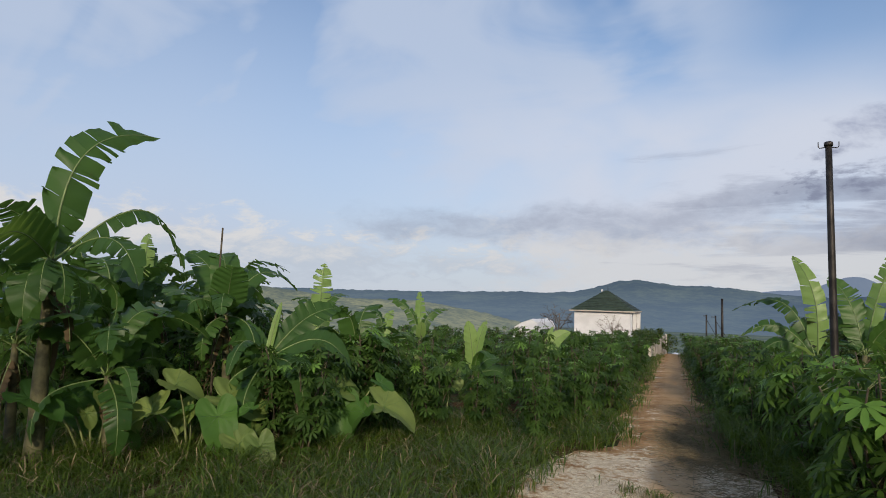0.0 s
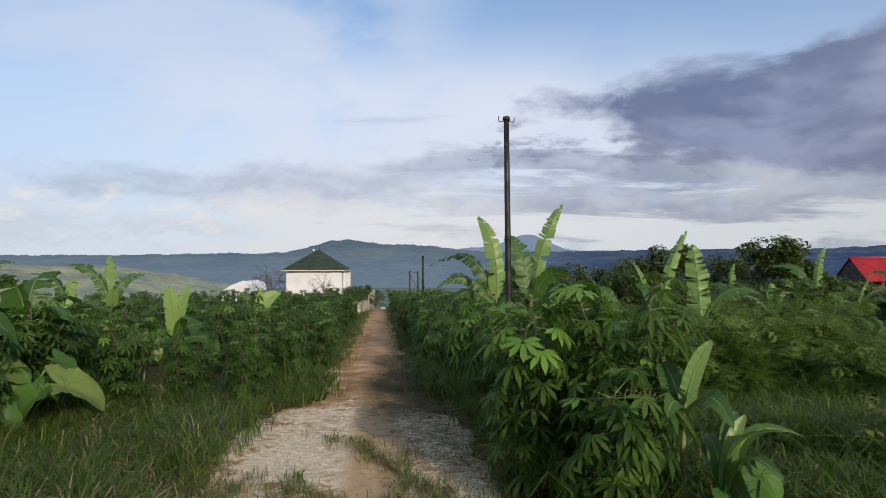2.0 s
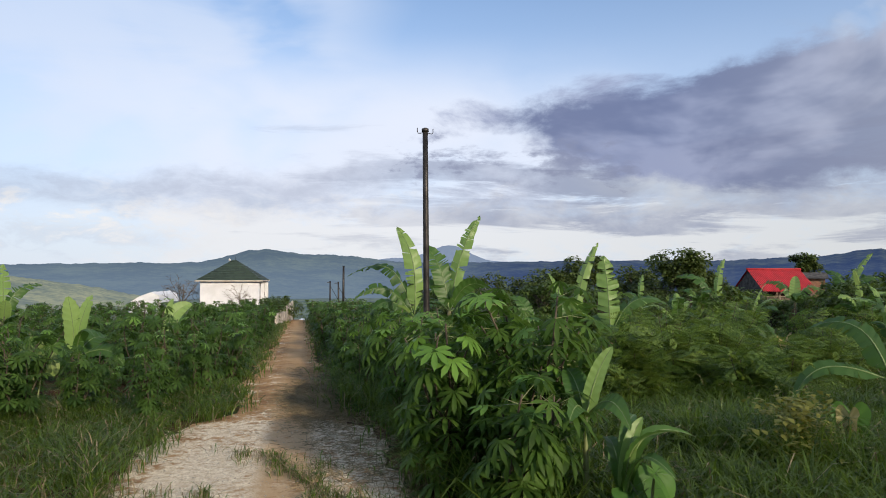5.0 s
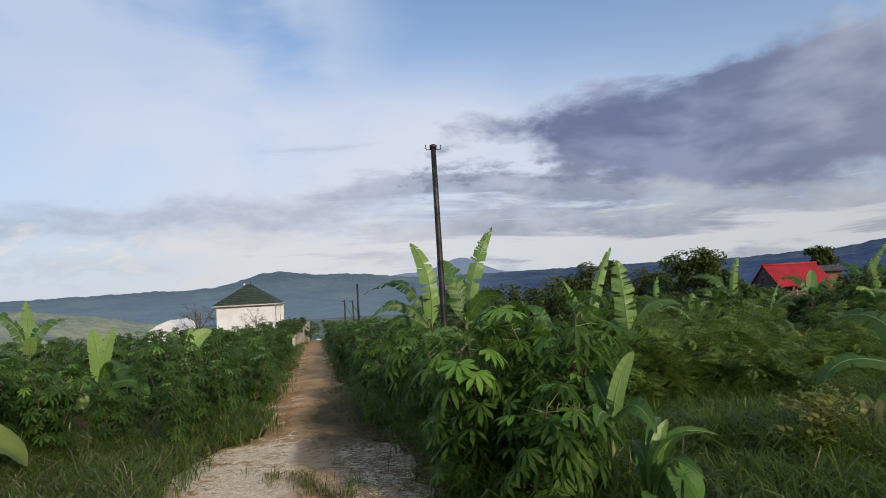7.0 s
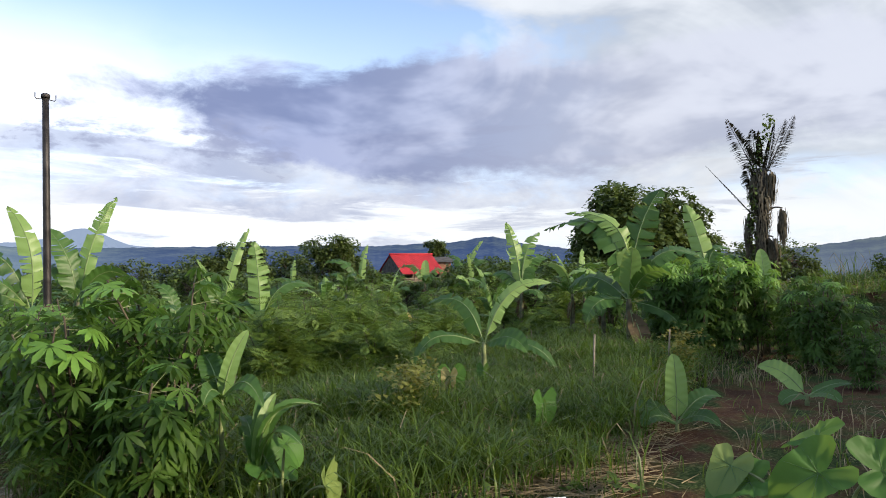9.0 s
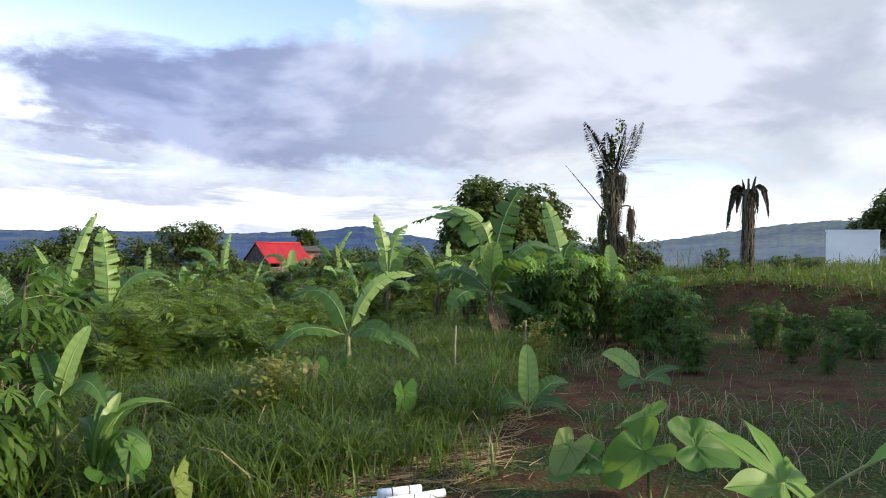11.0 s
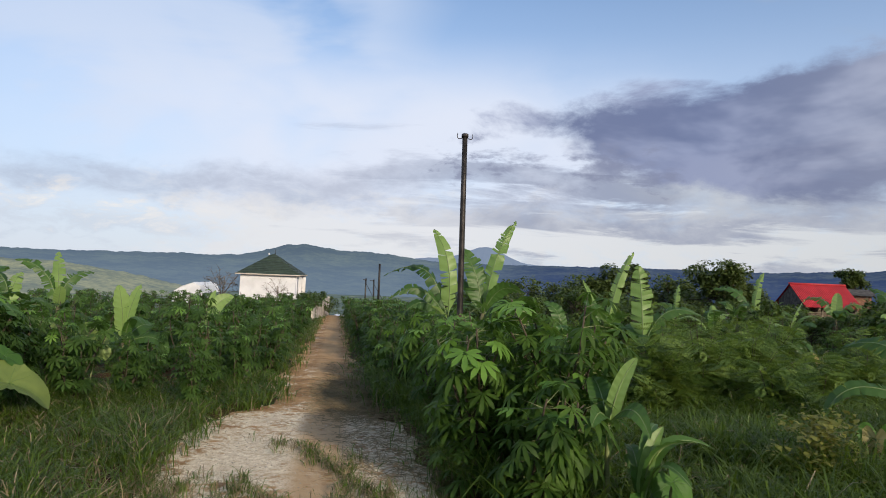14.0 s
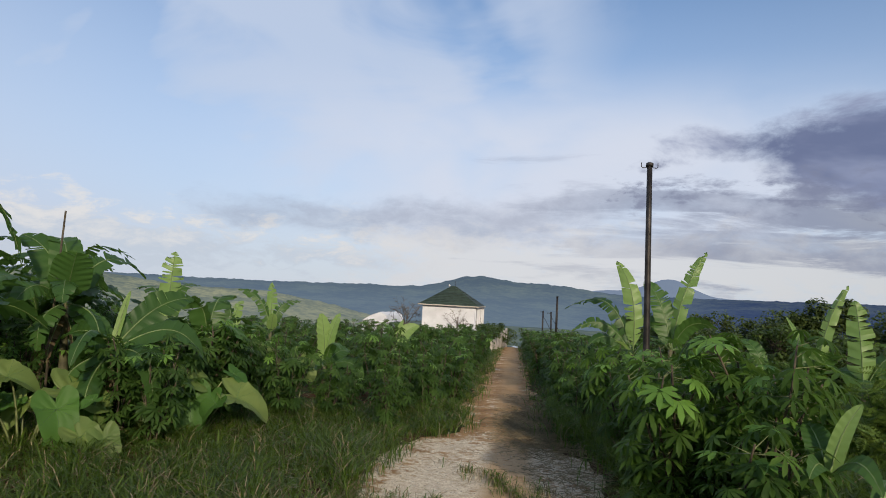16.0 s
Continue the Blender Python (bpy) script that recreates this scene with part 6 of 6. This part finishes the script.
banana('young', 19.07, 18.01, 1.36, (0.03, -0.03), [
    ('p', 116, 62, 1.80, 0.31, 0.08, 43, 0.9),
    ('g', -19, 55, 1.22, 0.40, 0.2, -34, 0.8),
    ('p', 82, 42, 0.83, 0.49, 0.2, 23, 0.3),
    ('g', 121, 35, 1.27, 0.49, 0.25, 40, 0.8),
])
banana('slim', 6.60, 5.38, 0.71, (0.00, -0.00), [
    ('g', -24, 32, 0.95, 0.30, 0.3, -45, 0.6),
    ('p', 121, 40, 1.22, 0.24, 0.22, 58, 0.6),
    ('g', 175, -4, 0.68, 0.28, 0.22, 47, 0.1),
    ('g', -58, -18, 0.98, 0.22, 0.3, -39, 0.5),
    ('g', 134, -22, 1.03, 0.25, 0.2, 34, 0.5),
])
banana('tall', 10.65, 5.60, 1.01, (-0.03, 0.05), [
    ('g', 123, 72, 2.07, 0.66, 0.08, 53, 0.95),
    ('p', -18, 54, 1.93, 0.45, 0.3, -55, 1.0),
    ('g', -16, 39, 2.01, 0.57, 0.35, -39, 0.95),
    ('p', -131, 66, 1.01, 0.37, 0.02, -12, 0.1),
    ('g', 135, 27, 1.54, 0.45, 0.3, 32, 0.9),
    ('g', -174, 27, 0.98, 0.41, 0.25, -38, 0.5),
    ('g', -67, -23, 0.95, 0.41, 0.25, -35, 0.4),
    ('g', -4, 7, 1.24, 0.47, 0.25, -41, 0.6),
    ('g', 158, -31, 1.08, 0.31, 0.15, 42, 0.6),
    ('d', -171, -76, 1.34, 0.35, 0.1, 31, 0.3),
])
banana('young', 11.49, 8.75, 1.16, (-0.01, 0.01), [
    ('p', -8, 76, 1.59, 0.37, 0.05, -42, 0.9),
    ('g', 107, 47, 1.02, 0.50, 0.3, 30, 0.9),
    ('g', -16, 27, 0.80, 0.42, 0.25, -38, 0.7),
    ('p', 90, 64, 1.47, 0.37, 0.15, 24, 0.8),
])
banana('tall', 13.97, 5.71, 1.46, (-0.01, 0.02), [
    ('p', -1, 72, 1.61, 0.5, 0.03, -62, 0.8),
    ('g', 120, 49, 0.77, 0.44, 0.3, 24, 0.6),
    ('g', 1, 23, 0.96, 0.51, 0.3, -32, 0.8),
    ('g', 141, 15, 0.77, 0.51, 0.25, 42, 0.8),
])
banana('young', 12.49, 4.04, 1.15, (-0.00, 0.01), [
    ('p', 34, 80, 0.75, 0.25, 0.03, -34, 0.1),
    ('g', 119, 47, 0.44, 0.22, 0.2, 27, 0.3),
])
banana('shoot', 6.17, 2.55, -0.07, (-0.00, 0.00), [
    ('p', 32, 85, 0.65, 0.20, 0.03, -33, 0),
    ('g', -5, 5, 0.49, 0.19, 0.2, -29, 0),
    ('g', 118, 23, 0.55, 0.20, 0.2, 23, 0),
    ('g', -72, 4, 0.44, 0.19, 0.2, -29, 0),
    ('g', -177, 8, 0.42, 0.17, 0.2, 31, 0),
])
banana('shoot', 8.20, 2.07, 0.03, (-0.00, 0.00), [
    ('p', -8, 30, 0.57, 0.24, 0.15, -46, 0.1),
    ('g', 138, 17, 0.49, 0.13, 0.1, 28, 0),
    ('g', -153, 3, 0.44, 0.16, 0.15, 31, 0),
    ('g', -68, -8, 0.40, 0.19, 0.15, -25, 0),
])
banana('shoot', 2.36, 3.88, 0.80, (-0.00, 0.00), [
    ('p', 97, 68, 0.50, 0.11, 0.06, 62, 0),
    ('g', 3, 41, 0.42, 0.18, 0.1, -13, 0),
    ('g', 173, 2, 0.47, 0.13, 0.3, 44, 0),
    ('g', -140, 8, 0.42, 0.13, 0.2, -38, 0),
])
banana('young', 5.85, 13.46, 0.71, (-0.00, 0.00), [
    ('g', -36, 58, 1.01, 0.39, 0.2, -30, 0.4),
    ('p', 8, 57, 0.75, 0.26, 0.1, -11, 0.3),
    ('g', 152, 26, 0.52, 0.33, 0.2, -38, 0.3),
])

banana('shoot', 2.45, 3.55, 0.35, (0.0, 0.0), [
    ('g', 40, 48, 0.60, 0.10, 0.30, 20, 0),
    ('g', 95, 38, 0.60, 0.09, 0.35, 35, 0),
    ('g', 130, 55, 0.55, 0.11, 0.25, -20, 0.2),
    ('g', 170, 30, 0.50, 0.10, 0.35, 15, 0),
    ('p', 70, 70, 0.52, 0.10, 0.12, 40, 0),
    ('g', 10, 25, 0.55, 0.11, 0.30, 10, 0.1),
])
# the thick stand of bananas by the verge, and small ones scattered over the plot
for x, y, h in ((-5.0, 5.5, 0.9), (-6.1, 5.3, 1.2), (-6.4, 6.9, 1.45), (-7.4, 7.3, 1.65), (-5.7, 8.4, 1.5), (-7.5, 8.9, 1.75), (-3.7, 8.6, 0.95), (-8.7, 7.7, 1.75), (-6.7, 9.9, 1.6), (-5.4, 7.4, 1.3)):
    banana("young", x, y, h, (rng.uniform(-0.06, 0.06), rng.uniform(-0.06, 0.06)),
           [("g", a + rng.uniform(-25, 25), rng.uniform(0, 45), rng.uniform(0.8, 1.25), rng.uniform(0.36, 0.55), rng.uniform(0.25, 0.45), rng.uniform(-35, 35), rng.uniform(0.6, 1.0)) for a in range(0, 360, 60)])
for i in range(17):
    a, d = radians(rng.uniform(22, 66)), rng.uniform(14, 27)
    x, y = 0.3 + d * math.sin(a), -0.4 + d * math.cos(a)
    banana("young", x, y, rng.uniform(0.6, 1.1), (0.02, 0.02),
           [("p", rng.uniform(0, 360), rng.uniform(66, 82), rng.uniform(0.8, 1.3), rng.uniform(0.22, 0.34), 0.08, rng.uniform(-40, 40), 0.8)]
           + [("gp"[k % 2], k * 90 + rng.uniform(-30, 30), rng.uniform(15, 50), rng.uniform(0.7, 1.2), rng.uniform(0.28, 0.42), 0.28, rng.uniform(-35, 35), 0.8) for k in range(4)])

# taro by the grass verge: a low patch of broad heart-shaped leaves
for x, y, more, leaves in (
    (-4.4, 6.0, 5, [(-0.14, -0.11, 0.78, 0.30, 62, 8, 28, "y"), (0.30, 0.22, 0.62, 0.42, 66, 14, 28, "y"), (-0.17, -0.40, 0.54, 0.33, 235, 10, -28, "y"), (0.42, -0.14, 0.50, 0.35, 128, 46, 14, "g"), (0.72, -0.18, 0.26, 0.30, 92, 24, 24, "y"), (0.92, -0.12, 0.24, 0.26, 120, 50, 15, "y"), (0.1, 0.35, 0.5, 0.24, 250, 20, -20, "g")]),
    (-3.2, 7.2, 5, [(-0.17, -0.08, 0.72, 0.38, 60, 4, 34, "y"), (0.45, 0.18, 0.48, 0.42, 72, 14, 26, "y"), (-0.02, -0.03, 0.46, 0.38, 150, 55, 8, "g"), (0.30, 0.40, 0.74, 0.20, 80, 25, 24, "g"), (-0.60, -0.30, 0.36, 0.18, 240, 30, -24, "y"), (-0.55, -0.36, 0.26, 0.15, 70, 10, 35, "y")]),
    (-5.3, 5.6, 5, [(0.34, -0.10, 0.64, 0.33, 75, 28, 26, "y"), (-0.20, -0.62, 0.72, 0.32, 80, 10, 25, "g"), (0.05, 0.42, 0.92, 0.13, 140, 60, 10, "y"), (0.22, 0.50, 0.90, 0.13, 60, 30, 25, "y"), (-0.25, -0.20, 0.62, 0.22, 70, 15, 25, "g")]),
    (-6.2, 6.2, 6, [(0.0, 0.0, 0.55, 0.34, 70, 15, 35, "g"), (0.4, -0.3, 0.42, 0.28, 100, 25, 30, "g")]),
    (-3.4, 9.9, 0, [(0.0, 0.0, 1.0, 0.24, 80, 20, 40, "y"), (0.3, 0.2, 0.9, 0.22, 60, 25, 35, "y")]),
    (-7.6, 6.4, 5, [(0.0, 0.0, 0.55, 0.30, 70, 15, 35, "g")]),
    (-4.7, 7.2, 5, [(0.0, 0.0, 0.55, 0.32, 70, 10, 40, "g")]),
    (-2.5, 9.0, 0, [(0.0, 0.0, 0.92, 0.26, 80, 35, 30, "y"), (0.12, 0.1, 0.80, 0.2, 120, 50, 20, "y")]),
):
    taro(x, y, leaves, "taro plant with broad heart-shaped yellow-green leaves", "taro by the verge", more)
for x, y, more, leaves in (
    (4.6, 0.85, 2, [(0.12, -0.24, 0.42, 0.31, 145, -2, 48, "g"), (-0.1, 0.02, 0.40, 0.28, 318, 26, -44, "g"), (-0.05, 0.42, 0.24, 0.26, 325, 10, -26, "g"), (0.16, 0.10, 0.54, 0.25, 20, 14, -22, "g")]),
    (2.55, 3.45, 1, [(-0.05, 0.1, 0.38, 0.25, 110, 10, 45, "g"), (0.0, 0.35, 0.46, 0.18, 100, 5, 35, "g"), (0.12, -0.35, 0.30, 0.26, 140, 75, 0, "y")]),
    (5.15, 4.5, 0, [(0.0, 0.0, 0.50, 0.25, 215, 74, 10, "g"), (-0.05, -0.03, 0.52, 0.16, 250, 70, 0, "d")]),
    (5.05, 3.25, 0, [(0.0, 0.0, 0.42, 0.23, 190, 80, 0, "g"), (0.80, 1.45, 0.44, 0.13, 250, 55, 10, "g")]),
):
    taro(x, y, leaves, "dark green taro plant with large drooping leaves", "taro by the soil patch", more, 235)
near_sapling()
for x, y, h, w, n in ((4.8, 7.5, 1.1, 0.8, 110), (5.7, 7.9, 1.15, 0.95, 130), (6.1, 6.9, 0.9, 0.8, 110), (4.3, 8.4, 1.05, 0.8, 90), (6.7, 8.3, 1.15, 0.95, 120), (7.1, 7.4, 0.95, 0.8, 100), (7.6, 9.4, 1.35, 1.2, 110), (6.2, 9.6, 1.1, 1.1, 90), (8.9, 10.4, 1.3, 1.2, 100), (10.0, 9.4, 1.15, 1.1, 90), (7.2, 11.2, 1.2, 1.1, 80), (9.4, 12.2, 1.3, 1.2, 80), (11.2, 11.2, 1.2, 1.1, 80), (5.2, 10.6, 1.0, 1.0, 70), (6.2, 12.8, 1.0, 1.1, 60), (12.6, 10.2, 1.1, 1.1, 70), (11.6, 8.6, 0.9, 1.0, 70), (13.6, 12.0, 1.2, 1.2, 60), (8.4, 8.0, 0.95, 0.9, 80), (10.6, 13.6, 1.1, 1.1, 60), (6.9, 14.6, 1.3, 1.2, 70), (9.0, 15.2, 1.4, 1.2, 70), (12.4, 14.4, 1.4, 1.2, 70), (14.8, 13.2, 1.4, 1.3, 70), (14.2, 9.6, 1.2, 1.2, 70), (11.0, 16.2, 1.4, 1.3, 60), (13.2, 16.6, 1.5, 1.3, 60), (15.8, 15.2, 1.5, 1.3, 60)):
    feather_bush(x, y, h * 1.35, w * 1.1, n if y < 9 else int(n * 0.55), "light green feathery-leaved shrub among the grass")
broad = [tree_meshes(4.2, 4.4, 0.9, 54, 230, 0.25, seed=s) for s in (3, 8)]
distant = [tree_meshes(4.2, 4.4, 0.7, 46, 85, 0.34, seed=s) for s in (4, 9)]
scrub = [tree_meshes(2.5, 2.6, 0.25, 26, 48, 0.23, seed=s, mat=SCRUB_LEAF) for s in (11, 12, 13)]
dead = [tree_meshes(2.7, 2.6, 0.8, 16, 0, 0.1, True, s) for s in (5, 6)]
for az, d, s, k in ((34.2, 41, 1.0, 0), (26.5, 42, 0.95, 1), (21.8, 44, 0.72, 0), (30.8, 45, 0.84, 1), (60.2, 36, 1.46, 0), (63.4, 38, 1.2, 1), (90.6, 31, 0.78, 0), (14.5, 46, 0.62, 1), (18.2, 40, 0.72, 0), (23.2, 41, 0.78, 1), (11.5, 48, 0.7, 0), (37.5, 44, 0.55, 1), (68.5, 33, 0.62, 1), (48.5, 44, 0.62, 0), (52.0, 40, 0.6, 1), (72.0, 32, 0.55, 0)):
    a = radians(az)
    tree((broad if s > 0.9 or az > 85 else distant)[k], 0.3 + d * math.sin(a), -0.4 + d * math.cos(a), az * 7, s, "dark green broad-leaved tree with a rounded uneven crown")
tree(tree_meshes(5.1, 2.7, 2.3, 34, 150, 0.26, seed=15), 43.1, 45.2, 40, 1.0, "dark green broad-leaved tree with a rounded uneven crown")
# unseen low trees added at the back to shade the soil patch and left bananas
for x, y, z in ((10.4, -8.0, 1.18), (12.9, -8.2, 1.12), (16.5, -8.6, 0.72), (20.5, -8.2, 0.72), (-8.2, -7.5, 1.55), (-2.6, -8.2, 1.55)):
    tree(distant[int(x) % 2], x, y, x * 31, z, "dark green broad-leaved tree with a rounded uneven crown", group="trees at the back")
for i in range(58):
    az, d = rng.uniform(11, 67), rng.uniform(19, 37)
    a = radians(az)
    x, y = 0.3 + d * math.sin(a), -0.4 + d * math.cos(a)
    if x < 4.4 + 0.04 * y or abs(az - 41.8) < 2.6 and d > 24:
        continue
    shrub(scrub[i % 3], x, y, rng.uniform(0, 360), rng.uniform(0.55, 0.92))
for az, d, k in ((38.2, 31, 0.80), (38.9, 33, 0.82), (39.3, 29, 0.72), (40.6, 28, 0.62), (42.6, 28, 0.60), (45.6, 26, 0.82), (46.6, 24, 0.80), (47.8, 26, 0.90), (49.0, 23, 0.82), (50.4, 25, 0.88), (51.6, 22, 0.82), (53.0, 24, 0.9), (54.4, 21, 0.82), (46.0, 30, 0.95), (48.6, 31, 1.0), (52.0, 30, 1.0), (39.6, 33, 0.62), (40.9, 35, 0.55), (42.3, 34, 0.58), (43.6, 36, 0.66), (44.6, 33, 0.7), (41.7, 38, 0.6)):
    shrub(scrub[int(az) % 3], 0.3 + d * math.sin(radians(az)), -0.45 + d * math.cos(radians(az)), az * 50, k)
for x, y, k in ((0.2, 37.6, 0.62), (0.3, 40.0, 0.66), (0.75, 42.6, 0.7), (0.2, 44.6, 0.72), (1.0, 47.2, 0.62), (1.75, 48.8, 0.6)):
    shrub(scrub[int(y) % 3], x, y, y * 77, k)
tree(dead[0], -2.05, 46.5, 30, 1.05, "small bare tree with thin grey branches", group="bare trees by the house")
tree(dead[1], -6.7, 54.6, 80, 1.6, "small bare tree with thin grey branches", group="bare trees by the house")
palm(26.5, 9.25, 4.55, 0.40, "tall withered palm with ragged hanging fronds",
     [(340, 66, 2.75, 0.05, 1, 0.12, 0.93), (155, 67, 2.75, 0.06, 1, 0.15, 0.92), (168, 72, 2.5, 0.08, 1, 0.18, 0.93), (330, 84, 1.9, 0.05, 1, 0.2, 0.95), (345, 70, 1.3, 0.1, 1, 0.3, 0.80), (60, 82, 2.1, 0.1, 1, 0.3, 0.94),
      (150, 80, 2.2, 0.05, 1, 0.9, 0.94), (340, 51, 3.0, 0.02, 1, 0.95, 0.56), (335, 20, 0.8, 1.2, 1, 0.8, 0.35), (155, 15, 0.9, 1.2, 1, 0.8, 0.3), (200, 25, 0.9, 1.2, 1, 0.8, 0.4)], 0.20, 1.2,
     [(160, 0.72, 0.66, 0.42, 1.35), (160, 0.35, 0.97, 0.50, 1.2), (340, 0.28, 0.95, 0.45, 1.3), (340, 0.45, 0.62, 0.40, 1.5), (160, 0.4, 0.42, 0.5, 1.3)],
     [((-0.15, 0.2, 4.6), (0.05, -0.35, 6.5), 230, 0.11), ((-0.35, 0.25, 1.6), (-0.3, 0.2, 3.8), 170, 0.10), ((0.2, -0.5, 0.3), (-0.2, -0.9, 1.1), 120, 0.25)])
palm(19.8, 2.95, 2.50, 0.82, "dying palm stump with curled drooping fronds",
     [(352, 62, 1.35, 1.3, 1, 0.75, 0.97), (345, 48, 1.05, 1.35, 1, 0.75, 0.92), (172, 60, 1.25, 1.15, 1, 0.75, 0.97), (30, 60, 0.9, 1.2, 1, 0.75, 0.97), (220, 62, 0.9, 1.25, 1, 0.75, 0.97), (165, 78, 0.5, 0.1, 1, 0.95, 0.97), (330, 80, 0.4, 0.1, 1, 0.95, 0.97), (80, 82, 0.45, 0.1, 1, 0.95, 0.97)], 0.15, 0.4)
for x, y, k in ((19.3, 3.6, 0.40), (20.6, 2.1, 0.38), (21.3, 1.6, 0.30)):
    shrub(scrub[int(y) % 3], x, y, x * 90, k)
utility_pole()
far_poles()
far_hut()
white_house()
blue_drum()
road_wall()
tarp_shelter()
red_shack()
white_block()
pipes()
stakes()
litter()
grow_grass()
grow_weeds()
